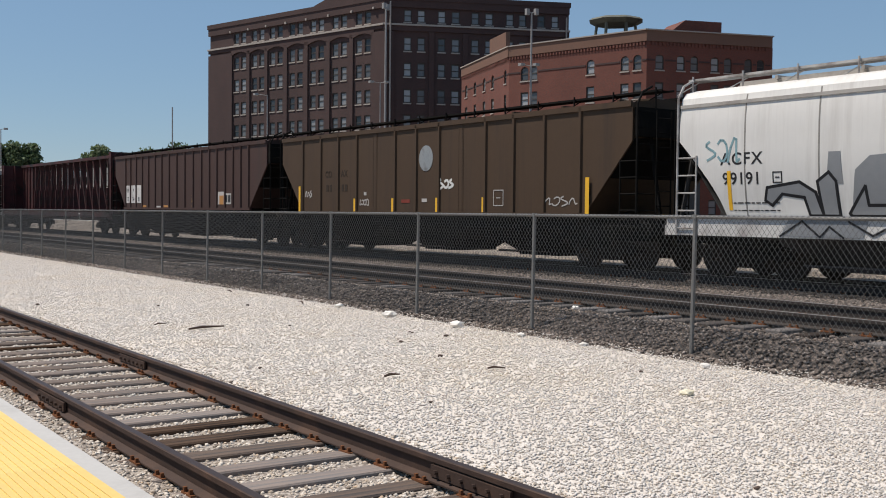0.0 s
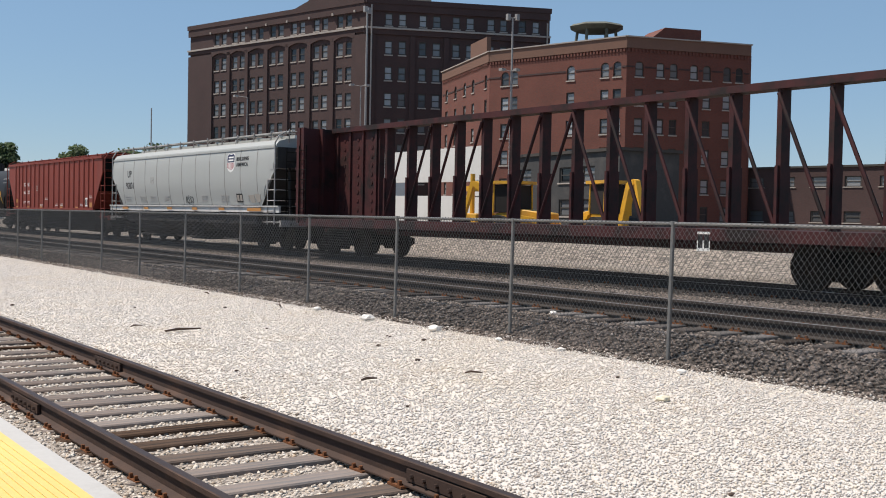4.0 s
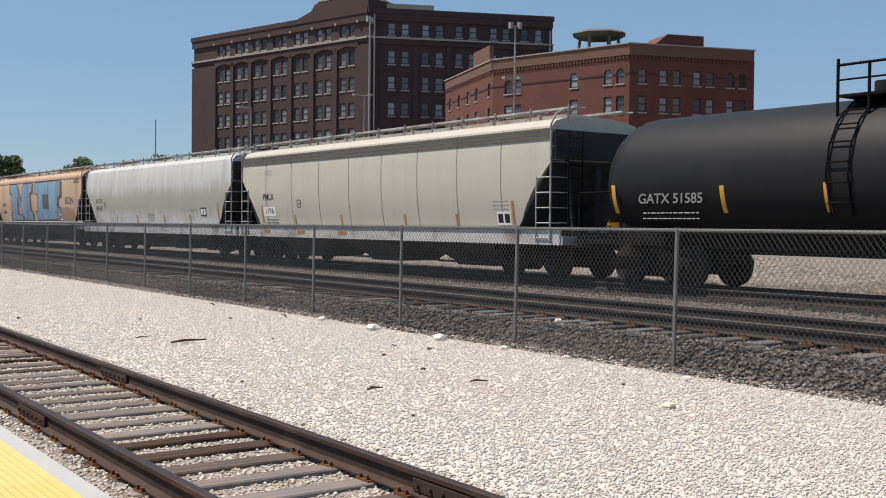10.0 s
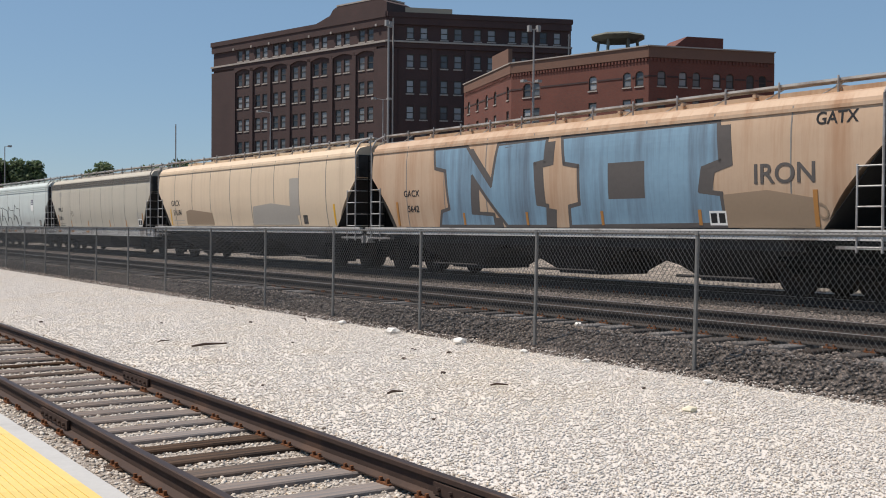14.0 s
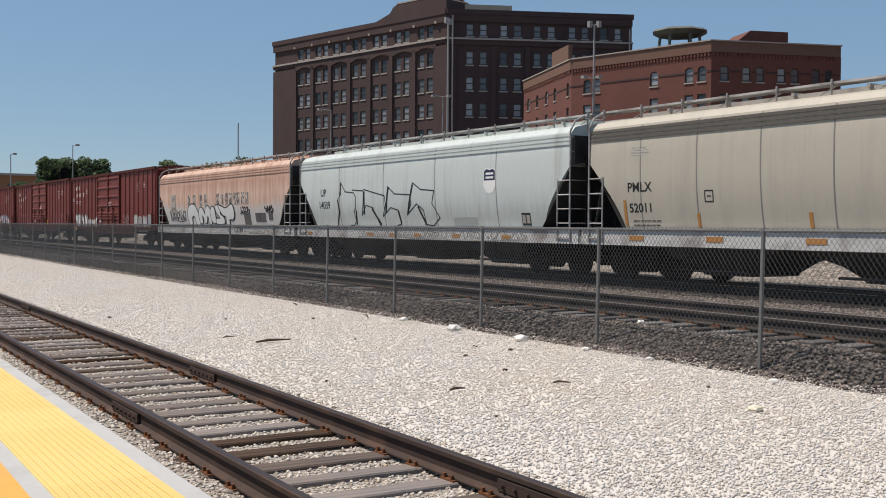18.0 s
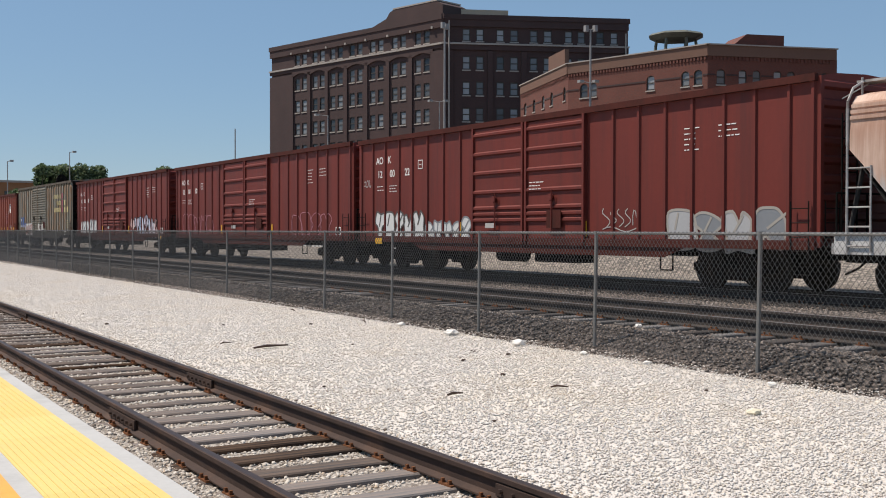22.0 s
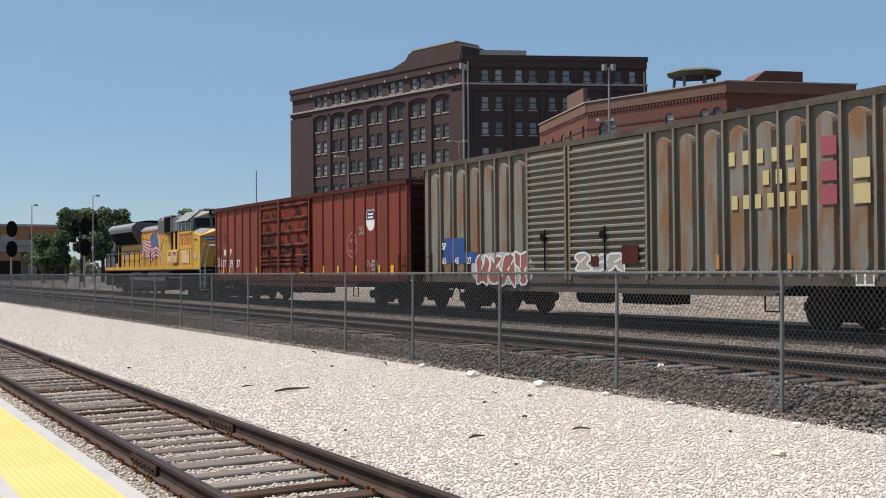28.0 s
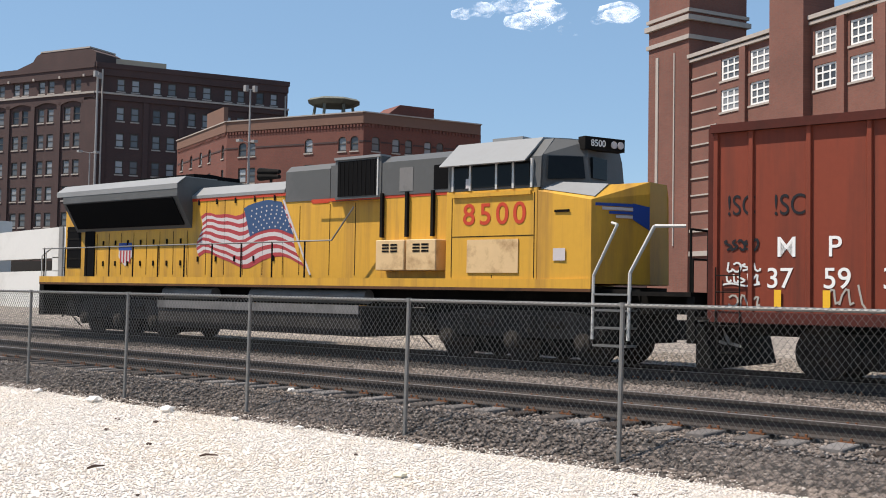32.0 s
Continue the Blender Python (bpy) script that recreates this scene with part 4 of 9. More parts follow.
p_mpbrown = M("dull red-brown paint", (0.056, 0.030, 0.025), 0.7, grain=2, spread=0.15, dirt=(0.045, 0.03, 0.025), streak=True, bump=0.06)
p_red = M("oxide red paint", (0.20, 0.038, 0.024), 0.6, grain=2, spread=0.12, dirt=(0.13, 0.035, 0.025), streak=True, dirt_lo=0.5, dirt_hi=0.85, bump=0.06)
p_boxred = M("boxcar red paint", (0.155, 0.028, 0.020), 0.6, grain=2, spread=0.2, dirt=(0.085, 0.024, 0.02), streak=True, dirt_lo=0.43, dirt_hi=0.8, bump=0.06)
p_peel = M("peeling red paint over rust", (0.16, 0.033, 0.018), 0.75, grain=3, spread=0.25, gloss=0.1, dirt=(0.026, 0.013, 0.010), dirt_lo=0.49, dirt_hi=0.53, dirt_scale=1.7, bump=0.3, bump_scale=9)
p_boxred2 = M("faded boxcar red paint", (0.19, 0.037, 0.017), 0.6, grain=2, spread=0.2, dirt=(0.085, 0.026, 0.016), streak=True, dirt_lo=0.48, dirt_hi=0.8, bump=0.06)
p_green = M("weathered grey green paint", (0.185, 0.182, 0.150), 0.65, grain=2, spread=0.22, dirt=(0.20, 0.125, 0.068), streak=True, dirt_lo=0.47, dirt_hi=0.64, bump=0.06)
p_greenrust = M("rust-stained grey green paint", (0.20, 0.196, 0.165), 0.65, grain=2, spread=0.22, dirt=(0.20, 0.105, 0.048), streak=True, dirt_lo=0.44, dirt_hi=0.60, dirt_scale=1.5, stretch=(1.0, 1.6, 0.35), bump=0.06)
p_beam = M("maroon beam paint", (0.058, 0.016, 0.016), 0.65, grain=3, spread=0.25, dirt=(0.018, 0.012, 0.011), dirt_lo=0.45, dirt_hi=0.62, bump=0.05)
p_tank = M("satin black tank paint", (0.0135, 0.0135, 0.0145), 0.55, grain=2, spread=0.2, gloss=0.22, dirt=(0.020, 0.019, 0.018), dirt_lo=0.5, dirt_hi=0.9, bump=0.03)
p_sillwhite = M("white sill paint", (0.55, 0.54, 0.52), 0.6, grain=3, spread=0.1, dirt=(0.28, 0.25, 0.23), dirt_lo=0.5, dirt_hi=0.7, bump=0.05)
p_dullroof = M("dull roof paint", (0.38, 0.36, 0.33), 0.7, grain=3, spread=0.15, dirt=(0.2, 0.18, 0.16), bump=0.05)
make_small_meshes(galv_trim, black_steel)


# ---- the cars, from the head of the train to its tail: middle along the train, half length of the body ----
def emblem(parent, y, z, w, h, x, plain_white=False):
    """A shield: blue head over red and white bars, without its lettering."""
    pts = [(y + w / 2, z + h * 0.38), (y + w * 0.3, z + h * 0.5), (y, z + h * 0.44), (y - w * 0.3, z + h * 0.5), (y - w / 2, z + h * 0.38), (y - w / 2, z - h * 0.2), (y - w * 0.3, z - h * 0.42), (y, z - h * 0.5), (y + w * 0.3, z - h * 0.42), (y + w / 2, z - h * 0.2)]
    s = side_panel("emblem", parent, pts, white_letters, x, 0.003, "white shield emblem with a blue head")
    side_panel("emblem_head", s, [(y + w * 0.46, z + h * 0.36), (y + w * 0.28, z + h * 0.46), (y, z + h * 0.41), (y - w * 0.28, z + h * 0.46), (y - w * 0.46, z + h * 0.36), (y - w * 0.46, z + h * 0.02), (y + w * 0.46, z + h * 0.02)], navy, x - 0.003, 0.003)
    for zz in (0.28, 0.13):
        side_panel("emblem_bar", s, rect(y - w * 0.32, y + w * 0.32, z + h * zz - h * 0.04, z + h * zz + h * 0.04), white_letters, x - 0.006, 0.002)
    if not plain_white:
        for k in range(6):
            yy = y - w * 0.40 + w * 0.8 * k / 5
            side_panel("emblem_bar", s, rect(yy - w * 0.035, yy + w * 0.035, z - h * (0.40 - abs(k - 2.5) * 0.06), z), emblem_red, x - 0.004, 0.003)


def small_print(parent, y, z, x, material, rows=3, width=0.6, pitch=0.075, seed=0):
    """Rows of stencilled small print, too fine to read: short bars."""
    rng = random.Random(seed)
    bm = bmesh.new()
    for r in range(rows):
        yy = y + width / 2
        while yy > y - width / 2:
            ln = rng.uniform(0.05, 0.16)
            prism(bm, rect(yy - ln, yy, z - r * pitch - 0.012, z - r * pitch + 0.012), x - 0.004, x - 0.001, "x")
            yy -= ln + 0.035
    return tagged(lay_on(part("small_print", bm, material, parent)), kind="stuff")


def label_box(parent, y, z, w, h, x, back, ink):
    b = side_panel("label_plate", parent, rect(y - w / 2, y + w / 2, z - h / 2, z + h / 2), back, x, 0.003)
    for k in (-1, 1):
        side_panel("label_field", b, rect(y + k * w * 0.24 - w * 0.18, y + k * w * 0.24 + w * 0.18, z - h * 0.34, z + h * 0.34), ink, x - 0.003, 0.002)


def frame_box(parent, y, z, s, x, ink):
    pts = [(y - s / 2, z - s / 2), (y + s / 2, z - s / 2), (y + s / 2, z + s / 2), (y - s / 2, z + s / 2), (y - s / 2, z - s / 2)]
    swoosh(parent, "stencil_square", [pts, [(y - s * 0.2, z), (y + s * 0.2, z)]], 0.012, x, ink, "")


def scrawl(parent, y, z, w, h, x, ink, seed, n=9, r=0.018, label="sprayed tag"):
    """A loose handwritten tag: loops, bows and long strokes, one after another."""
    rng = random.Random(seed)
    paths = []
    pitch = w / n
    for k in range(n):
        yy = y + w / 2 - pitch * (k + 0.5)
        hh = h / 2 * rng.uniform(0.6, 1.0)
        kind = rng.randrange(4)
        lean = rng.uniform(-0.25, 0.25) * pitch
        if kind == 0:
            pts = [(math.cos(a) * 0.45, math.sin(a) * 0.95) for a in [0.7 + 0.62 * i for i in range(9)]]
        elif kind == 1:
            pts = [(0.45 * math.sin(i * 0.8 + 0.4), 1 - i / 4.0) for i in range(9)]
        elif kind == 2:
            pts = [(-0.05, 1.0), (0.0, 0.2), (0.05, -0.6), (-0.1, -1.0), (-0.4, -0.8), (-0.5, -0.4)]
        else:
            pts = [(0.4, -0.9), (0.3, 0.2), (0.1, 0.9), (-0.1, 0.8), (-0.2, 0.0), (-0.35, -0.9), (-0.55, -0.7)]
        paths.append([(yy + p * pitch + lean * q, z + q * hh) for p, q in pts])
    if n > 4 and rng.random() < 0.6:
        paths.append([(y + w / 2 - w * i / 8, z - h * 0.55 + 0.12 * h * math.sin(i * 0.9)) for i in range(9)])
    return swoosh(parent, "tag", paths, r, x, ink, label)


navy = plain("navy emblem paint", (0.02, 0.025, 0.07), 0.5)
emblem_red = plain("emblem red", (0.30, 0.02, 0.04), 0.5)
spray_black = plain("black spray paint", (0.012, 0.012, 0.014), 0.5)
spray_silver = M("silver spray paint", (0.24, 0.25, 0.26), 0.5, 0.2, grain=2, spread=0.15, bump=0.0)
worn_silver = M("worn silver foil", (0.34, 0.35, 0.35), 0.4, 0.5, grain=6, spread=0.35, dirt=(0.14, 0.13, 0.125), dirt_scale=3, bump=0.2)
soot_letters = plain("soot-dulled stencil paint", (0.032, 0.022, 0.015), 0.8)
spray_white = M("white spray paint", (0.62, 0.62, 0.60), 0.6, grain=3, spread=0.12, bump=0.0)
spray_blue = M("sky blue spray paint", (0.20, 0.32, 0.42), 0.6, grain=1.5, spread=0.2, dirt=(0.10, 0.12, 0.15), streak=True, dirt_lo=0.44, dirt_hi=0.72, dirt_scale=0.9, bump=0.0)
spray_teal = plain("teal spray paint", (0.20, 0.33, 0.36), 0.6)
spray_pink = plain("pink chalk paint", (0.45, 0.22, 0.26), 0.7)
spray_lilac = plain("pale lilac spray paint", (0.50, 0.47, 0.55), 0.6)
spray_pale = M("pale grey spray paint", (0.40, 0.40, 0.40), 0.6, grain=3, spread=0.15, bump=0.0)
spray_peach = M("peach spray paint", (0.58, 0.38, 0.33), 0.6, grain=1.5, spread=0.1, dirt=(0.60, 0.56, 0.60), dirt_lo=0.45, dirt_hi=0.6, bump=0.0)
spray_ice = M("ice blue spray paint", (0.38, 0.46, 0.58), 0.6, grain=1.5, spread=0.1, dirt=(0.62, 0.55, 0.60), dirt_lo=0.45, dirt_hi=0.6, bump=0.0)
spray_rust = plain("brick red spray paint", (0.28, 0.10, 0.08), 0.6)
spray_cobalt = plain("cobalt panel paint", (0.03, 0.07, 0.22), 0.5)
worn_dark = M("flaking dark lettering paint", (0.12, 0.105, 0.10), 0.7, grain=3, spread=0.2, dirt=(0.46, 0.42, 0.38), dirt_lo=0.48, dirt_hi=0.56, dirt_scale=4.5, bump=0.0)
patch_grey = M("buffed-out grey patch", (0.36, 0.33, 0.29), 0.7, grain=3, spread=0.12, bump=0.0)
patch_brown = M("buffed-out brown patch", (0.30, 0.22, 0.15), 0.7, grain=3, spread=0.12, bump=0.0)
patch_dark = M("buffed-out dark patch", (0.10, 0.09, 0.085), 0.7, grain=3, spread=0.2, bump=0.0)
sun_yellow = plain("faded yellow lettering paint", (0.50, 0.42, 0.20), 0.6)
sun_pink = plain("faded pink emblem paint", (0.30, 0.08, 0.10), 0.6)
label_black = plain("black consolidated stencil", (0.02, 0.02, 0.02), 0.5)

# 1: white hopper
c0, w, half = hopper("hopper_car", "clean white round-sided hopper car with black spray tags", 7.42, 17.2, p_acfx, p_dullroof, p_sillwhite, galv_trim, sill_band=(0.87, 1.28), band=(3.55,), bays=3, z_low=1.25)
letters("ACFX", 0.34, black_letters, c0, 6.97, 2.43, -w(2.43) - 0.004, 1.1, 0.014, 1.15)
letters("99191", 0.34, black_letters, c0, 6.97, 2.03, -w(2.03) - 0.010, 1.05, 0.014, 1.1)
scrawl(c0, 7.45, 2.62, 0.9, 0.55, -w(2.6) - 0.012, spray_teal, 3, 3, 0.024, "teal sprayed tag")
frame_box(c0, 6.1, 2.05, 0.2, -w(2.05) - 0.006, black_letters)
small_print(c0, 6.65, 1.55, -w(1.5) - 0.02, black_letters, 2, 1.1, 0.15, 1)
stripes(c0, (7.28,), 1.4, 2.2, -w(1.6) - 0.03, reflect_yellow, 0.09)
side_panel("graffiti_shade", c0, [(5.0, 1.9), (4.95, 2.5), (4.7, 2.5), (4.65, 1.9)], spray_silver, -w(2.0) - 0.012, 0.004)
side_panel("graffiti_shade", c0, [(4.5, 1.3), (4.4, 2.15), (4.1, 2.4), (2.2, 2.5), (1.0, 2.2), (0.9, 1.3)], spray_silver, -w(1.5) - 0.045, 0.004)
for pts in ([(6.41, 1.6), (6.35, 1.85), (5.6, 1.95), (5.25, 1.75), (5.1, 1.3), (5.4, 1.3), (5.5, 1.65), (6.0, 1.72), (6.25, 1.5)], [(5.2, 1.95), (4.95, 2.12), (4.8, 1.95), (4.75, 1.3), (5.1, 1.3)],
            [(4.55, 1.35), (4.2, 1.85), (4.15, 1.5), (3.2, 1.5), (3.2, 1.9), (2.6, 1.9), (2.6, 1.3), (4.5, 1.3)], [(2.4, 1.3), (2.2, 2.0), (1.5, 2.1), (1.1, 1.6), (1.3, 1.3)]):
    side_panel("graffiti_fill", c0, pts, spray_silver, -w(1.35) - 0.055, 0.004, "silver block graffiti")
    swoosh(c0, "graffiti_outline", [pts + pts[:1]], 0.03, -w(1.3) - 0.065, spray_black, "")
side_panel("graffiti_fill", c0, [(6.0, 0.9), (5.8, 1.22), (4.1, 1.22), (4.2, 0.9)], spray_silver, -1.536, 0.004)
swoosh(c0, "graffiti_outline", [[(6.0, 0.9), (5.5, 1.2), (5.1, 0.9), (4.9, 1.1), (4.6, 0.9)], [(4.5, 1.2), (4.0, 0.95), (3.5, 1.2)], [(2.9, 0.95), (2.6, 1.2)]], 0.02, -1.542, spray_black, "")

# 2: soot-brown ribbed hopper
c1, w, half = hopper("hopper_car", "soot-brown ribbed hopper car with yellow reflector strips", 26.01, 17.42, p_olive, p_olive, p_olive, black_steel, walkway=4.10, kind="flat", z_top=3.80, z_mid=2.95, inset=1.5, sill_band=None, z_low=1.3,
                      ribs=(7.04, 5.77, 4.6, 3.43, 1.2, 0.07, -1.09, -3.22, -4.4, -5.6, -6.9), rivets=(2.37, -2.09), rib_mat=p_olive, bays=3, cut=0.12)
bm = bmesh.new()
prism(bm, [(-0.42 + 0.35 * math.cos(2 * math.pi * i / 20), 2.85 + 0.37 * math.sin(2 * math.pi * i / 20)) for i in range(20)], -1.562, -1.55, "x")
part("round_emblem", bm, worn_silver, c1, "worn silver oval emblem")
scrawl(c1, -1.43, 2.1, 0.72, 0.36, -1.555, spray_white, 7, 3, 0.034, "white sprayed tag")
scrawl(c1, 6.63, 1.89, 0.5, 0.24, -1.555, faded_letters, 10, 3, 0.018)
scrawl(c1, 3.0, 1.6, 0.6, 0.22, -1.555, faded_letters, 9, 4, 0.018)
scrawl(c1, -6.2, 1.6, 1.2, 0.25, -1.555, faded_letters, 8, 4, 0.016)
frame_box(c1, -3.78, 1.7, 0.40, -1.555, faded_letters)
for s_, y in (("CO", 5.26), ("AX", 4.24)):
    letters(s_, 0.30, soot_letters, c1, y, 2.52, -1.556, 1.0, 0.004)
for y in (5.34, 5.12, 4.33, 4.11):
    side_panel("faded_digit", c1, rect(y - 0.07, y + 0.07, 1.96, 2.18), soot_letters, -1.554)
stripes(c1, (3.57, 1.34, -0.97, -3.13), 1.32, 1.72, -1.56, reflect_yellow, 0.12)
stripes(c1, (7.2, -7.2), 1.30, 2.16, -1.606, reflect_yellow, 0.13)
side_panel("stencil_plate", c1, rect(-0.48, -0.22, 1.6, 1.7), faded_letters, -1.556)
side_panel("stencil_plate", c1, rect(2.85, 3.0, 1.82, 1.92), faded_letters, -1.556)
side_panel("red_bar", c1, rect(0.4, 0.85, 1.58, 1.68), p_red, -1.555)
# 3: red-brown ribbed hopper
RIBS = (6.87, 6.17, 5.4, 4.59, 3.76, 2.92, 2.09, 1.21, 0.31, -0.6, -1.5, -2.39, -3.2, -3.95, -4.75, -5.49, -6.2, -6.9)
c2, w, half = hopper("hopper_car", "dull red-brown ribbed hopper car with a white number panel", 44.3, 17.38, p_mpbrown, p_mpbrown, p_mpbrown, black_steel, walkway=4.10, kind="flat", z_top=3.85, z_mid=2.95, inset=1.45, sill_band=None, z_low=1.40,
                      ribs=RIBS, rib_mat=p_mpbrown, bays=3, cut=0.28)
for ya, yb in ((6.78, 6.24), (6.11, 5.46), (5.34, 4.76)):
    side_panel("number_panel", c2, rect(yb, ya, 1.63, 2.46), p_sillwhite, -1.556, 0.003, "white number panel")
for s_, y in (("M", 6.55), ("P", 5.82)):
    letters(s_, 0.27, black_letters, c2, y, 2.2, -1.562, 1.0, 0.0)
for s_, y in (("72", 6.52), ("24", 5.80), ("01", 5.05)):
    letters(s_, 0.27, black_letters, c2, y, 1.80, -1.562, 0.9, 0.008)
label_box(c2, -4.99, 1.77, 0.62, 0.42, -1.556, faded_letters, label_black)
side_panel("label_plate", c2, rect(-4.62, -4.05, 1.55, 2.05), faded_letters, -1.556)
side_panel("rust_patch", c2, rect(-4.6, -4.2, 1.55, 1.9), reflect_orange, -1.561, 0.002)
stripes(c2, (-1.42, -3.89), 1.46, 1.95, -1.56, reflect_yellow, 0.10)
for y in (4.35, 1.6):
    side_panel("reflector", c2, rect(y - 0.28, y + 0.28, 1.43, 1.53), reflect_orange, -1.556)
side_panel("scraped_patch", c2, rect(2.15, 2.75, 1.42, 1.49), faded_letters, -1.556)


tank_letters = plain("dulled stencil paint", (0.24, 0.235, 0.225), 0.7)


def tank_car(s, lc):
    car = new_car("tank_car", "satin black tank car with yellow reflector strips", "tank car", s, lc)
    half = lc / 2 + 0.30
    L = half - 0.30
    R0 = 1.50
    zc = 2.32
    rings = []
    prof = [(-L + 1.1 * (1 - math.cos(math.pi / 2 * k / 9)), R0 * max(0.04, math.sin(math.pi / 2 * k / 9) ** 0.85)) for k in range(10)]
    prof = prof + [(-y, r) for y, r in prof[::-1]]
    for y, r in prof:
        rings.append([(r * math.cos(2 * math.pi * i / 40), y, zc + r * math.sin(2 * math.pi * i / 40)) for i in range(40)])
    bm = bmesh.new()
    loft(bm, rings)
    part("tank", bm, p_tank, car, "satin black cylindrical tank", smooth=50)
    bm = bmesh.new()
    box(bm, -0.3, 0.3, -half, half, 0.75, 1.02)
    for e in (-1, 1):
        box(bm, -1.45, 1.45, e * half - 0.08, e * half + 0.08, 0.85, 1.08)
        box(bm, -1.45, -1.25, min(e * half, e * (half - 2.6)), max(e * half, e * (half - 2.6)), 0.92, 1.04)
        prism(bm, [(e * (L - 2.2), 1.0), (e * (L - 0.7), 1.0), (e * (L - 0.8), 1.9), (e * (L - 2.0), 1.5)], -1.2, 1.2, "x")
        pipe(bm, [(-1.45, e * half, 1.05), (-1.45, e * half, 2.1), (-1.45, e * (half - 1.3), 2.1), (-1.45, e * (half - 1.4), 1.05)], 0.022)
    part("underframe", bm, black_steel, car)
    # top platform with rails, valve housing, ladder
    bm = bmesh.new()
    box(bm, -1.0, 1.0, -0.2, 1.9, 3.78, 3.83)
    for x in (-1.0, 1.0):
        for y in (-0.2, 0.55, 1.25, 1.9):
            bar(bm, (x, y, 3.4), (x, y, 4.50 if y > 1.8 else 4.38), 0.03)
        bar(bm, (x, -0.2, 4.38), (x, 1.9, 4.38), 0.028)
        bar(bm, (x, -0.2, 4.1), (x, 1.9, 4.1), 0.02)
    part("platform_rail", bm, black_steel, car)
    bm = bmesh.new()
    disc(bm, (0, 0.45, 4.0), (0, 0, 1), 0.42, 0.30, 18)
    disc(bm, (0, 0.45, 4.33), (0, 0, 1), 0.34, 0.05, 18)
    disc(bm, (0, -0.35, 3.95), (0, 0, 1), 0.16, 0.2, 12)
    disc(bm, (-0.3, 1.35, 3.95), (0, 0, 1), 0.2, 0.15, 12)
    part("valve_housing", bm, p_tank, car, smooth=40)
    bm = bmesh.new()
    for y in (1.3, 1.75):
        pipe(bm, [(-(1.56) * math.cos(a), y, zc + 1.56 * math.sin(a)) for a in [radians(d) for d in (-30, 0, 20, 40, 60, 75)]], 0.022)
    for d in range(-20, 75, 14):
        a = radians(d)
        bar(bm, (-1.57 * math.cos(a), 1.3, zc + 1.57 * math.sin(a)), (-1.57 * math.cos(a), 1.75, zc + 1.57 * math.sin(a)), 0.018)
    part("ladder", bm, black_steel, car)
    for y, tall in ((-6.3, 0.75), (-3.54, 0.42), (-1.19, 0.42), (1.79, 0.42), (4.2, 0.42), (7.25, 0.5)):
        bm = bmesh.new()
        n = 6
        a0 = math.asin((1.62 - zc) / R0)
        a1 = math.asin(min(0.95, (1.62 + tall - zc) / R0)) if tall > 0.6 else math.asin((1.75 + tall - zc) / R0)
        ring = []
        for i in range(n + 1):
            a = a0 + (a1 - a0) * i / n
            ring.append([(-(R0 + d) * math.cos(a), y + dy, zc + (R0 + d) * math.sin(a)) for d, dy in ((0.001, -0.055), (0.006, -0.055), (0.006, 0.055), (0.001, 0.055))])
        loft(bm, ring)
        part("reflector", bm, reflect_yellow, car)
    letters("GATX 51585", 0.30, tank_letters, car, 5.6, 1.92, -1.47, 1.1, 0.006)
    letters("FRA AIP", 0.20, tank_letters, car, -4.15, 2.08, -1.492, 1.1, 0.004)
    letters("GATX 51585", 0.19, tank_letters, car, -6.75, 3.15, -1.275, 1.0, 0.004, lean=-36)
    side_panel("notice_plate", car, rect(-5.7, -4.7, 1.72, 2.24), tank_letters, -1.49, 0.004, "white specification plate")
    for k in range(5):
        side_panel("notice", car, rect(-5.6, -4.8, 1.78 + 0.09 * k, 1.82 + 0.09 * k), label_black, -1.496, 0.003)
    side_panel("placard", car, [(-0.2, 1.42), (0.3, 1.5), (0.2, 1.8), (-0.25, 1.72)], faded_yellow, -1.36, 0.004)
    side_panel("placard", car, rect(-2.9, -2.1, 1.45, 1.74), tank_letters, -1.38, 0.004)
    small_print(car, 5.6, 1.62, -1.42, faded_letters, 2, 1.6, 0.12, 141)
    small_print(car, -6.8, 2.9, -1.38, faded_letters, 2, 0.8, 0.12, 142)
    running_gear(car, (-half + 1.9, half - 1.9), half)
    return car




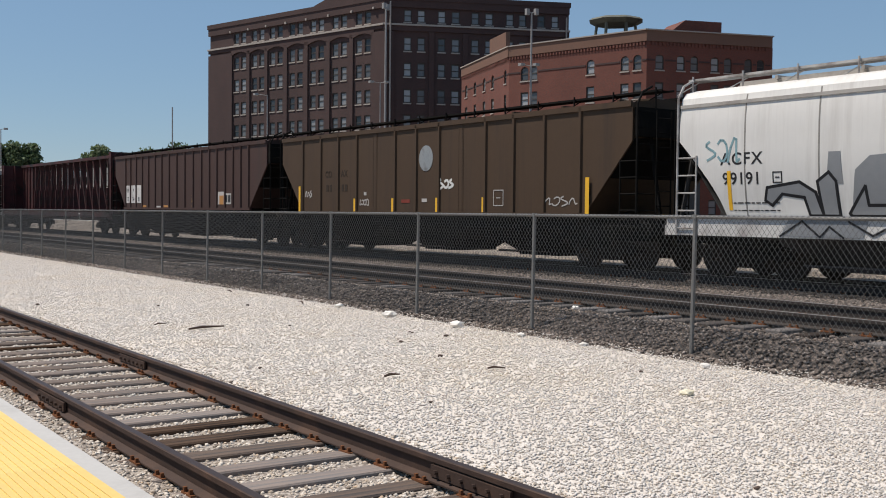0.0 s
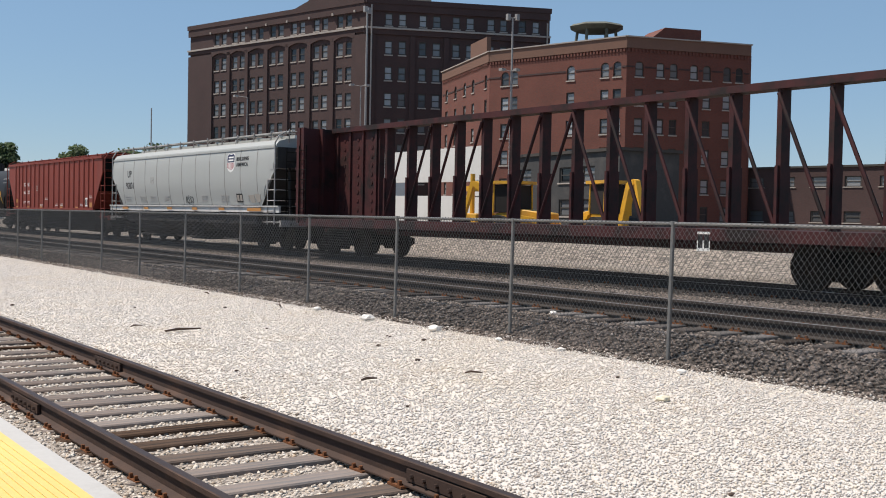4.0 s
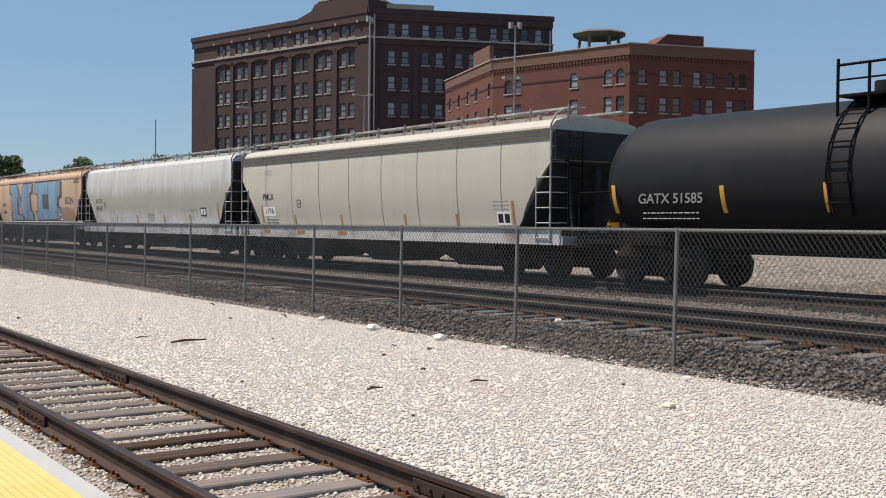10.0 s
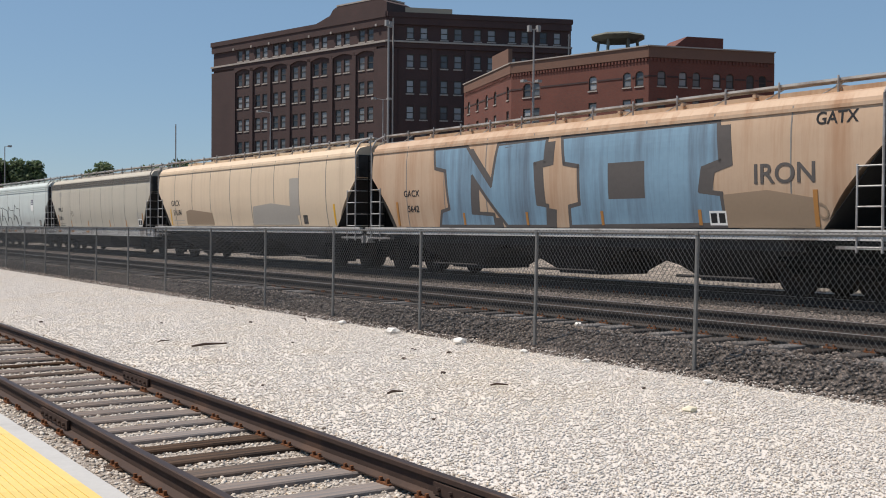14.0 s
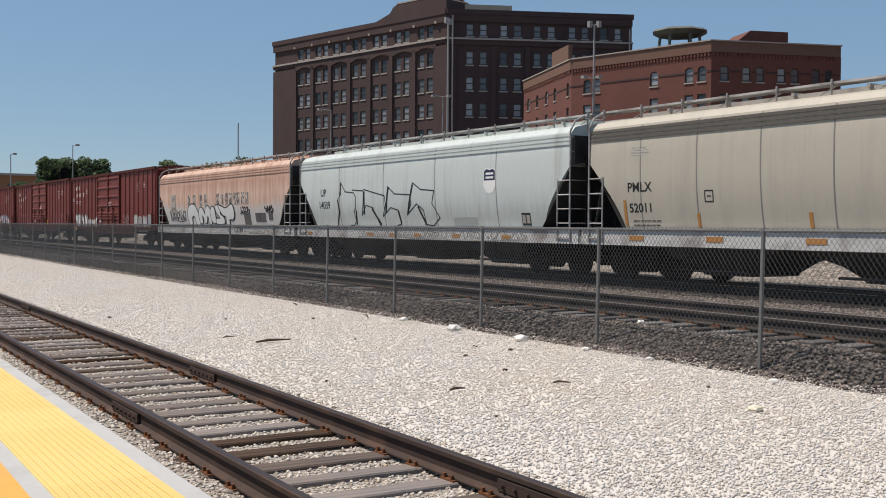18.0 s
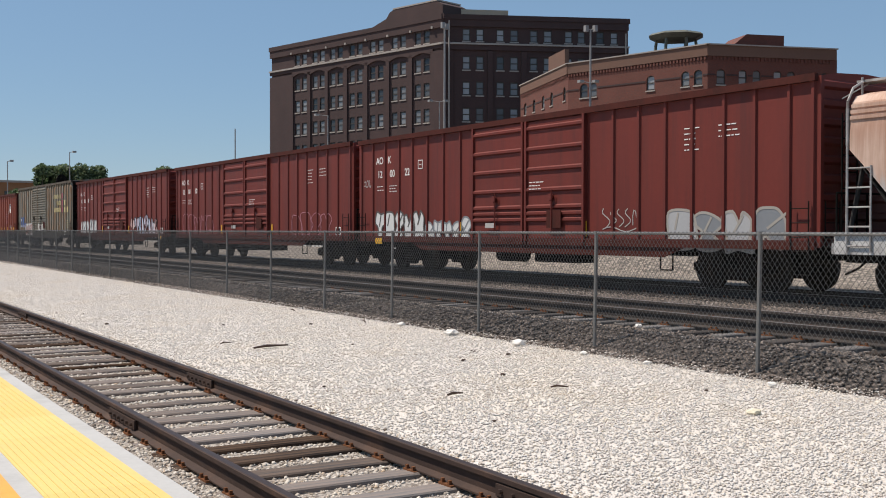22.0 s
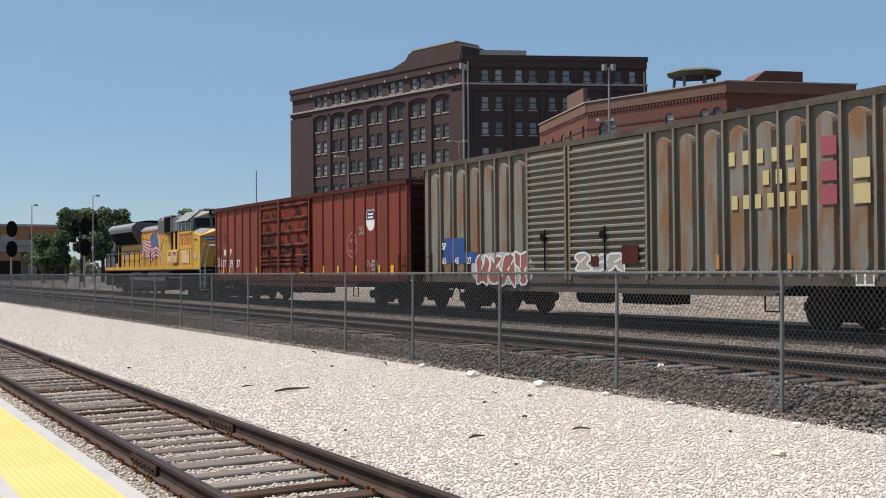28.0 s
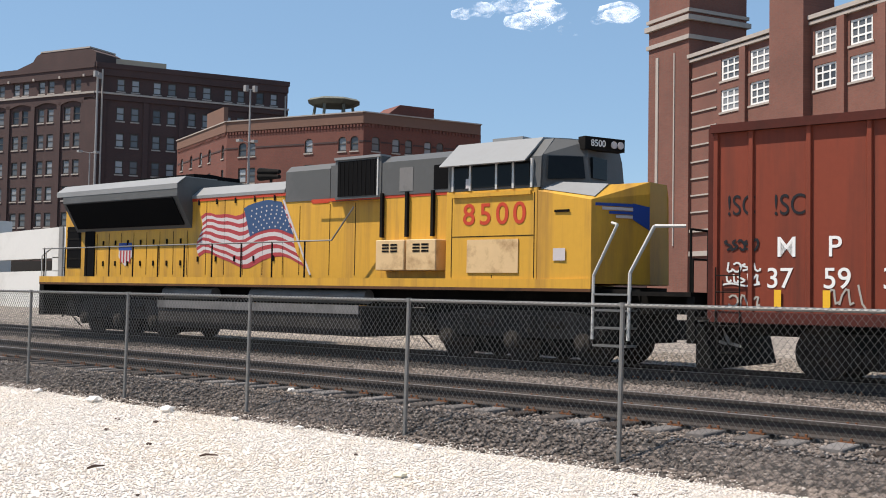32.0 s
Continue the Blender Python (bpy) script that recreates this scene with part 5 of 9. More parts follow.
def centerbeam(s, lc):
    car = new_car("centerbeam_flat_car", "empty maroon centre-beam flat car with end bulkheads", "railway flat car", s, lc)
    half = lc / 2
    bm = bmesh.new()
    box(bm, -1.45, 1.45, -half, half, 1.02, 1.16)
    box(bm, -0.35, 0.35, -half, half, 0.70, 1.02)
    for k in range(26):
        y = -half + 0.6 + (2 * half - 1.2) * k / 25
        box(bm, -1.40, -0.3, y - 0.05, y + 0.05, 0.86, 1.03)
    box(bm, -1.46, -1.40, -half + 0.2, half - 0.2, 0.92, 1.05)
    part("deck", bm, p_beam, car)
    bm = bmesh.new()
    box(bm, -0.22, 0.22, -half, half, 4.08, 4.24)
    part("top_chord", bm, p_beam, car)
    pm = bmesh.new()
    box(pm, -0.15, 0.15, -0.06, 0.06, 1.16, 4.08)
    box(pm, -0.22, 0.22, -0.035, 0.035, 1.16, 2.5)
    pmesh = mesh_of("beam_post", pm, p_beam)
    n = 15
    ys = [-9.37 + 1.23 * k for k in range(n)]
    for y in ys:
        part("beam_post", pmesh, None, car, at=pose(0, y, 0))
    for k in range(n - 1):
        bm = bmesh.new()
        a, b = (ys[k], ys[k + 1]) if k < n // 2 else (ys[k + 1], ys[k])
        bar(bm, (-0.19, a, 1.2), (-0.19, b, 4.0), 0.045)
        part("brace", bm, p_beam, car)
    bm = bmesh.new()
    box(bm, -0.10, 0.10, 8.3, half - 0.1, 1.16, 4.08)
    for k in range(4):
        box(bm, -0.16, 0.16, 8.4 + 0.8 * k, 8.5 + 0.8 * k, 1.16, 4.08)
    for k in range(9):
        for j in range(3):
            disc(bm, (-0.1, 8.75 + 0.85 * j, 1.5 + 0.29 * k), (1, 0, 0), 0.07, 0.02, 8)
    part("web_plate", bm, p_beam, car, "solid dark web plate")
    for e in (-1, 1):
        bm = bmesh.new()
        y = e * (half - 0.05)
        box(bm, -1.45, 1.45, y - 0.1, y + 0.1, 1.1, 4.2)
        bulk = part("bulkhead", bm, p_beam, car)
        for x in (-1.42, -0.7, 0, 0.7, 1.34):
            bm = bmesh.new()
            box(bm, x, x + 0.1, y - e * 0.1 - 0.22, y - e * 0.1 + 0.22, 1.1, 4.2)
            part("bulkhead_rib", bm, p_beam, bulk)
        for z in (1.6, 2.2, 2.8, 3.4, 4.0):
            bm = bmesh.new()
            box(bm, -1.45, 1.45, min(y + e * 0.09, y + e * 0.17), max(y + e * 0.09, y + e * 0.17), z, z + 0.08)
            part("bulkhead_bar", bm, p_beam, bulk)
        part("ladder", LAD["dark"], None, car, at=pose(-1.47, y - e * 0.35, 1.0))
    running_gear(car, (-half + 2.2, half - 2.2), half)
    return car




c3 = centerbeam(65.1, 22.6)
label_box(c3, -6.1, 0.9, 0.34, 0.40, -1.456, white_letters, label_black)

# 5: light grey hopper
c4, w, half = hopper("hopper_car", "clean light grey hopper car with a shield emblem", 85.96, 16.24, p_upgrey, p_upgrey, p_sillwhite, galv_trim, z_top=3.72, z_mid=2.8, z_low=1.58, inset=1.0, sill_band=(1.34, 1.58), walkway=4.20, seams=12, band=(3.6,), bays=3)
letters("UP", 0.42, black_letters, c4, 5.95, 2.95, -w(2.95) - 0.004, 1.0, 0.012)
letters("92001", 0.40, black_letters, c4, 5.90, 2.43, -w(2.43) - 0.008, 1.0, 0.012)
emblem(c4, -4.62, 3.17, 0.66, 0.72, -w(3.15) - 0.008)
letters("BUILDING", 0.19, black_letters, c4, -5.60, 3.29, -w(3.2) - 0.006, 1.15, 0.006, 1.05)
letters("AMERICA", 0.19, black_letters, c4, -5.57, 3.08, -w(3.1) - 0.006, 1.15, 0.006, 1.05)
label_box(c4, -5.24, 1.86, 0.5, 0.32, -w(1.8) - 0.014, label_black, patch_grey)
frame_box(c4, 3.22, 2.64, 0.26, -w(2.6) - 0.006, faded_letters)
scrawl(c4, -0.64, 1.8, 0.75, 0.34, -w(1.8) - 0.014, spray_black, 11, 4, 0.014, "black sprayed tag")
for k, y in enumerate((6.3, 4.5, 3.3, 1.75, -2.1, -3.9, -6.2)):
    small_print(c4, y, 1.95, -w(1.85) - 0.012, faded_letters, 3, 0.6, 0.09, 20 + k)
side_panel("patch", c4, [(-6.2, 1.68), (-6.0, 1.95), (-6.45, 1.98), (-6.5, 1.7)], patch_grey, -w(1.75) - 0.014)
side_panel("patch", c4, [(-6.6, 1.7), (-6.55, 2.0), (-6.95, 1.98), (-6.9, 1.72)], patch_grey, -w(1.75) - 0.014)
for y, wd in ((6.35, 0.7), (3.81, 0.5), (1.16, 0.5), (-1.41, 0.5), (-3.92, 0.5)):
    side_panel("reflector", c4, rect(y - wd / 2, y + wd / 2, 1.40, 1.50), reflect_orange, -1.583)
side_panel("reflector", c4, rect(-7.2, -6.1, 1.38, 1.50), reflect_orange, -1.583)
side_panel("gusset", c4, [(-7.42, 2.3), (-7.05, 2.3), (-7.1, 2.1), (-7.2, 1.92)], p_upgrey, -w(2.1) - 0.03, 0.03)
side_panel("gusset", c4, [(-8.05, 2.85), (-7.8, 2.85), (-7.85, 3.05), (-8.05, 3.08)], p_upgrey, -w(2.9) - 0.03, 0.03)

# 6: red ribbed hopper
c5, w, half = hopper("hopper_car", "oxide red ribbed hopper car with white stencils", 103.94, 17.42, p_red, p_red, p_red, p_red, walkway=4.10, kind="flat", z_top=3.90, z_mid=3.12, inset=1.28, sill_band=None, z_low=1.38, ribs=(6.81, 6.11, 5.38, 4.57, 3.73, 2.91, 2.09, 1.19, 0.29, -0.67, -1.58, -2.48, -3.29, -4.09, -4.91, -5.69, -6.4, -7.09), rib_mat=p_red, bays=3, cut=0.34)
for s_, y, z in (("DG", 4.97, 2.70), ("HX", 4.18, 2.70), ("466", 4.97, 2.25), ("732", 4.15, 2.25)):
    letters(s_, 0.27, white_letters, c5, y, z, -1.558, 0.9, 0.006)
label_box(c5, -6.12, 1.70, 0.5, 0.42, -1.556, white_letters, label_black)
frame_box(c5, 2.5, 2.48, 0.25, -1.556, faded_letters)
for k, (y, z) in enumerate(((0.74, 1.92), (-6.75, 2.0), (4.97, 1.74), (4.15, 1.74), (-1.1, 1.60), (-2.03, 1.60), (1.66, 1.58), (-5.28, 1.60))):
    small_print(c5, y, z, -1.558, white_letters, 2, 0.4, 0.08, 30 + k)
for y in (6.54, 4.2, 1.69, -1.99, -4.56):
    side_panel("reflector", c5, rect(y - 0.2, y + 0.2, 1.38, 1.47), reflect_orange, -1.556)
side_panel("reflector", c5, rect(-7.0, -6.55, 1.45, 1.68), reflect_orange, -1.556)
side_panel("reflector", c5, rect(6.42, 6.7, 1.68, 1.88), reflect_orange, -1.556)

c6 = tank_car(120.85, 16.2)

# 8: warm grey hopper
# Shadow lines of the eave grooves, painted into the bands.
eave_shade = M("eave moulding with groove shade", (0.11, 0.10, 0.088), 0.8, grain=3, spread=0.2)


def warm_hopper(s, hl, marks, number, patch, coat):
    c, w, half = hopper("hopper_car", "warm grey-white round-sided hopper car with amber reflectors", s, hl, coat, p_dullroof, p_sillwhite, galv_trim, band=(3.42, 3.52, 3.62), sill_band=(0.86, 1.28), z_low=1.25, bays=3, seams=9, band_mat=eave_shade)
    letters(marks, 0.32, black_letters, c, 6.42, 2.24, -w(2.24) - 0.008, 1.05, 0.012)
    if patch:
        side_panel("number_panel", c, rect(5.95, 6.85, 1.58, 1.9), white_letters, -w(1.7) - 0.022, 0.003, "white number panel")
    letters(number, 0.30, black_letters, c, 6.40, 1.75, -w(1.7) - 0.034, 1.1, 0.01)
    frame_box(c, 4.2, 2.0, 0.24, -w(2.0) - 0.01, black_letters)
    small_print(c, 6.45, 3.2, -w(3.2) - 0.006, faded_letters, 4, 0.5, 0.06, 41)
    small_print(c, 6.3, 1.45, -w(1.4) - 0.03, black_letters, 2, 0.8, 0.1, 42)
    small_print(c, -6.5, 1.95, -w(1.95) - 0.014, faded_letters, 3, 0.6, 0.1, 43)
    label_box(c, -6.62, 1.5, 0.55, 0.34, -w(1.5) - 0.026, white_letters, label_black)
    stripes(c, (4.55, 1.5, -2.1, -4.6), 1.3, 1.62, -w(1.35) - 0.034, reflect_orange, 0.09)
    stripes(c, (6.95, -7.0), 1.35, 1.95, -w(1.5) - 0.03, reflect_orange, 0.09)
    for y, wd in ((6.5, 0.5), (4.0, 0.5), (1.3, 0.5)):
        side_panel("reflector", c, rect(y - wd / 2, y + wd / 2, 0.98, 1.10), reflect_orange, -1.536)
    return c


c7 = warm_hopper(138.64, 16.9, "PMLX", "1196", True, p_pmlx)
# 9: streaked hopper
c8, w, half = hopper("hopper_car", "rain-streaked grey-white round-sided hopper car", 156.56, 16.96, p_dirtywhite, p_dirtywhite, p_sillwhite, galv_trim, sill_band=(0.86, 1.28), z_low=1.25, bays=4, seams=0, band=None)
letters("ACFX", 0.30, black_letters, c8, 6.58, 2.33, -w(2.33) - 0.008, 1.1, 0.01, 1.2)
letters("45421", 0.30, black_letters, c8, 6.54, 1.97, -w(1.97) - 0.012, 1.05, 0.01, 1.2)
frame_box(c8, 5.74, 2.15, 0.22, -w(2.15) - 0.008, black_letters)
for k, (y, z, n_) in enumerate(((5.05, 1.5, 3), (3.5, 1.5, 2), (-0.1, 1.7, 5), (-1.7, 1.55, 3), (-4.5, 1.55, 2), (6.6, 1.5, 3), (-4.7, 1.9, 2))):
    small_print(c8, y, z, -w(1.4) - 0.03, faded_letters if k != 2 else patch_brown, n_, 0.7, 0.075, 50 + k)
stripes(c8, (4.28, 1.6, -1.6, -4.4), 1.3, 1.65, -w(1.35) - 0.034, reflect_orange, 0.10)
stripes(c8, (-7.2, 7.08), 1.32, 2.1, -w(1.5) - 0.03, reflect_orange, 0.09)
label_box(c8, -5.81, 1.76, 0.5, 0.34, -w(1.7) - 0.02, label_black, white_letters)
# 10: tan hopper with blue letters
c9, w, half = hopper("hopper_car", "faded tan hopper car with huge sky-blue block graffiti", 174.55, 17.38, p_tan, p_tan, p_sillwhite, galv_trim, sill_band=(1.14, 1.34), band=(3.6,), z_low=1.34, bays=3, seams=9)
for pts in ([(5.34, 3.58), (3.8, 3.58), (2.67, 2.45), (2.4, 3.54), (0.44, 3.58), (0.49, 3.0), (0.88, 2.95), (0.8, 1.95), (0.42, 1.9), (0.5, 1.38), (2.1, 1.38), (3.5, 2.74), (3.55, 1.75), (2.62, 1.7), (2.6, 1.38), (5.16, 1.38), (5.0, 1.8), (4.62, 1.87), (4.76, 2.93), (5.25, 3.02)],
            [(-0.12, 3.56), (-4.96, 3.58), (-5.04, 2.74), (-4.57, 2.61), (-4.48, 2.14), (-5.05, 2.07), (-5.13, 1.43), (-0.34, 1.38), (-0.38, 1.87), (-0.74, 1.93), (-0.73, 2.83), (-0.22, 2.91)]):
    shade = [(y - 0.32, max(1.36, z - 0.10)) for y, z in pts]
    side_panel("graffiti_shade", c9, shade, patch_dark, -w(1.45) - 0.045, 0.01)
    side_panel("graffiti_fill", c9, pts, spray_blue, -w(1.45) - 0.055, 0.05, "sky-blue block letter graffiti")
    swoosh(c9, "graffiti_outline", [pts + pts[:1]], 0.05, -w(1.45) - 0.105, patch_dark, "")
side_panel("graffiti_hole", c9, rect(-2.9, -1.74, 2.02, 2.85), patch_dark, -w(1.45) - 0.108, 0.006)
letters("GACX", 0.26, black_letters, c9, 6.5, 2.33, -w(2.32) - 0.008, 1.05, 0.01, 1.1)
letters("5642", 0.26, black_letters, c9, 6.44, 1.88, -w(1.88) - 0.014, 1.05, 0.01, 1.1)
letters("GATX", 0.33, black_letters, c9, -7.75, 3.42, -w(3.4) - 0.012, 1.0, 0.01)
side_panel("patch", c9, [(-5.15, 1.37), (-5.1, 2.05), (-6.2, 2.12), (-7.25, 1.95), (-7.35, 1.37)], patch_brown, -w(1.5) - 0.02, 0.004, "dull brown buffed patch")
letters("IRON", 0.55, patch_dark, c9, -6.6, 2.42, -w(2.4) - 0.012, 1.1, 0.02)
scrawl(c9, -6.9, 1.7, 1.3, 0.4, -w(1.6) - 0.03, patch_brown, 61, 5, 0.02)
label_box(c9, -4.92, 1.57, 0.45, 0.3, -w(1.45) - 0.12, white_letters, label_black)
stripes(c9, (7.3, -7.3), 1.4, 2.1, -w(1.6) - 0.03, reflect_orange, 0.1)
stripes(c9, (3.96, 1.26, -1.48, -4.44), 1.42, 1.75, -w(1.45) - 0.115, reflect_orange, 0.09)
# 11: cream hopper
c10, w, half = hopper("hopper_car", "faded cream hopper car with buffed-out patches", 193.02, 17.46, p_cream, p_cream, p_sillwhite, galv_trim, sill_band=(1.14, 1.34), band=(3.6,), z_low=1.34, bays=3, seams=9)
letters("GACX", 0.34, black_letters, c10, 6.73, 2.33, -w(2.33) - 0.008, 1.0, 0.008)
letters("516184", 0.33, black_letters, c10, 6.57, 1.92, -w(1.92) - 0.014, 0.95, 0.008)
small_print(c10, 6.5, 1.6, -w(1.55) - 0.024, faded_letters, 2, 1.2, 0.12, 71)
side_panel("patch", c10, [(5.6, 1.42), (5.55, 1.98), (5.1, 2.05), (2.8, 1.9), (2.7, 1.42)], patch_brown, -w(1.45) - 0.03, 0.01)
side_panel("patch", c10, rect(-4.85, -4.15, 1.75, 3.05), patch_grey, -w(1.9) - 0.016, 0.012)
side_panel("patch", c10, [(-1.0, 1.42), (-1.1, 2.1), (-2.6, 2.2), (-4.6, 2.05), (-4.7, 1.42)], patch_grey, -w(1.45) - 0.03, 0.01)
stripes(c10, (7.35, -7.3), 1.4, 2.1, -w(1.6) - 0.03, reflect_yellow, 0.1)
label_box(c10, -5.23, 1.6, 0.3, 0.3, -w(1.5) - 0.026, label_black, patch_dark)
c11 = warm_hopper(211.05, 16.4, "PMLX", "52011", False, p_fmlx)
# 13: pale green hopper
c12, w, half = hopper("hopper_car", "pale green-grey hopper car with outlined graffiti", 228.4, 16.62, p_mint, p_mint, p_sillwhite, galv_trim, band=(3.42, 3.53, 3.64), sill_band=(0.86, 1.28), z_low=1.25, bays=3, seams=5)
letters("UP", 0.38, black_letters, c12, 6.31, 2.48, -w(2.48) - 0.006, 1.0, 0.012)
letters("14039", 0.38, black_letters, c12, 6.25, 2.02, -w(2.02) - 0.012, 1.0, 0.012)
strokes = [[(5.3, 1.28), (5.0, 1.8), (5.15, 2.2), (4.95, 2.35), (4.86, 2.85), (4.5, 2.5), (3.85, 2.45), (3.7, 2.3), (3.75, 1.9), (3.9, 1.8), (3.8, 1.45), (4.0, 1.3), (4.3, 1.3)],
           [(3.95, 2.55), (3.1, 2.5), (3.15, 2.1), (3.3, 1.65), (2.95, 2.0), (2.45, 1.9), (2.1, 1.33), (2.0, 1.3)], [(3.09, 2.55), (1.6, 2.3), (1.55, 2.0), (1.8, 1.6), (1.2, 1.9), (0.7, 1.8), (0.6, 1.35), (0.9, 1.3)],
           [(1.6, 1.7), (1.35, 2.6), (0.9, 2.35), (-0.1, 2.3), (-0.15, 2.0), (0.15, 1.65), (-0.5, 2.0), (-0.9, 1.8), (-1.0, 1.35)], [(0.05, 1.7), (-0.3, 2.68), (-0.8, 2.45), (-1.6, 2.4), (-1.45, 2.0), (-1.85, 1.55), (-1.4, 1.3), (-0.9, 1.35)]]
swoosh(c12, "graffiti_outline", strokes, 0.018, -w(1.4) - 0.045, spray_black, "thin black graffiti outline")
swoosh(c12, "graffiti_shadow", [[(5.3, 1.3), (5.05, 1.8), (5.12, 2.2)], [(4.9, 2.4), (4.86, 2.8)], [(3.12, 1.7), (3.05, 2.45)], [(3.78, 1.35), (3.72, 1.8)], [(2.5, 1.85), (2.0, 1.35)], [(1.55, 1.75), (1.32, 2.55)], [(0.7, 1.75), (0.6, 1.4)], [(0.1, 1.7), (-0.28, 2.6)], [(-0.6, 1.9), (-0.95, 1.4)]], 0.045, -w(1.4) - 0.05, spray_black, "")
emblem(c12, -4.67, 2.6, 0.6, 0.75, -w(2.6) - 0.01, True)
label_box(c12, -6.33, 1.5, 0.4, 0.34, -w(1.5) - 0.03, label_black, patch_grey)
small_print(c12, -3.2, 1.55, -w(1.5) - 0.03, faded_letters, 5, 1.2, 0.06, 81)
scrawl(c12, -1.5, 1.05, 10.0, 0.26, -1.535, patch_grey, 82, 26, 0.016, "chalky tags along the sill")
for y in (7.5, 2.6, 1.0, -0.6, -2.9, -5.5):
    side_panel("reflector", c12, rect(y - 0.2, y + 0.2, 0.95, 1.05), reflect_orange, -1.54)
# 14: peach hopper
c13, w, half = hopper("hopper_car", "rust-stained peach and white hopper car with heavy graffiti", 246.26, 17.0, p_orange, p_orange, p_sillwhite, galv_trim, band=(3.42, 3.53, 3.64), sill_band=(0.86, 1.28), z_low=1.25, bays=3, seams=0)
# faded block lettering of the former owner, as plain bars
for y in (3.76, 2.99, 2.02, 1.35, -0.29, -0.85, -1.4, -1.9, -2.41, -2.85, -3.4, -3.9):
    side_panel("faded_bar", c13, rect(y - 0.17, y + 0.17, 2.2, 2.72), worn_dark, -w(2.3) - 0.01)


for pts in ([(4.0, 1.3), (4.12, 1.8), (3.78, 2.2), (3.15, 2.28), (2.6, 1.97), (2.4, 1.3), (2.95, 1.3), (3.05, 1.6), (3.3, 1.68), (3.5, 1.55), (3.55, 1.3)],
            [(2.4, 1.4), (2.45, 1.9), (2.1, 2.13), (1.75, 2.0), (1.6, 1.8), (1.45, 2.08), (1.1, 2.18), (0.8, 2.0), (0.78, 1.34), (1.08, 1.32), (1.2, 1.68), (1.45, 1.38), (1.7, 1.38), (1.92, 1.7), (2.05, 1.34)],
            [(0.76, 1.5), (0.8, 1.95), (0.5, 2.15), (0.2, 2.0), (0.15, 1.5), (0.4, 1.32)],
            [(0.12, 1.32), (0.05, 1.58), (-0.4, 1.6), (0.0, 1.85), (0.05, 2.2), (-0.8, 2.08), (-0.75, 1.88), (-0.5, 1.8), (-0.95, 1.6), (-0.88, 1.32)],
            [(-0.3, 2.22), (-1.25, 2.06), (-2.05, 2.22), (-2.3, 1.83), (-2.08, 1.52), (-1.62, 1.5), (-1.56, 1.3), (-1.15, 1.3), (-1.2, 1.62), (-0.85, 1.7), (-0.5, 1.95)]):
    soft = rounded(pts)
    side_panel("graffiti_shade", c13, [(y - 0.09, max(1.27, z - 0.03)) for y, z in soft], spray_black, -w(1.4) - 0.03, 0.004)
    side_panel("graffiti_fill", c13, soft, spray_white, -w(1.4) - 0.034, 0.004, "swollen white letter graffiti")
    swoosh(c13, "graffiti_outline", [soft + soft[:1]], 0.028, -w(1.4) - 0.04, spray_black, "")
for y0, y1, z0, z1 in ((-4.15, -3.45, 1.3, 1.75), (-5.25, -4.75, 1.42, 1.8), (-5.85, -5.3, 1.42, 1.8), (-6.6, -6.2, 1.5, 1.85)):
    side_panel("patch", c13, rect(y0, y1, z0, z1), patch_dark, -w(1.4) - 0.036, 0.004)
scrawl(c13, -6.3, 1.95, 0.9, 0.3, -w(1.9) - 0.04, spray_black, 91, 4, 0.03, "black sprayed tag")
scrawl(c13, -3.6, 1.95, 1.1, 0.3, -w(1.9) - 0.04, spray_black, 92, 5, 0.022, "black sprayed tag")
scrawl(c13, 5.6, 1.75, 2.4, 0.5, -w(1.8) - 0.04, patch_dark, 93, 10, 0.02, "smudged tags")
side_panel("patch", c13, rect(5.85, 6.56, 1.85, 2.8), patch_grey, -w(2.2) - 0.014, 0.004)
letters("UP", 0.30, black_letters, c13, 6.2, 2.55, -w(2.5) - 0.02, 1.0, 0.008)
letters("220140", 0.24, black_letters, c13, 6.22, 2.05, -w(2.0) - 0.02, 1.0, 0.006)
letters("GOM", 0.34, patch_dark, c13, -2.9, 1.05, -1.536, 1.3, 0.02)
scrawl(c13, -5.6, 1.06, 3.0, 0.26, -1.535, patch_grey, 94, 10, 0.02)


# Eaves and sills share one dark paint; the sill's shade is in it.
dark_red = M("dark red eave paint with sill shade", (0.075, 0.022, 0.017), 0.75, grain=3, spread=0.3, dirt=(0.04, 0.018, 0.015), gloss=0.1)
dark_green = M("dark green eave paint with sill shade", (0.10, 0.085, 0.068), 0.75, grain=3, spread=0.3, dirt=(0.05, 0.036, 0.028), gloss=0.1)


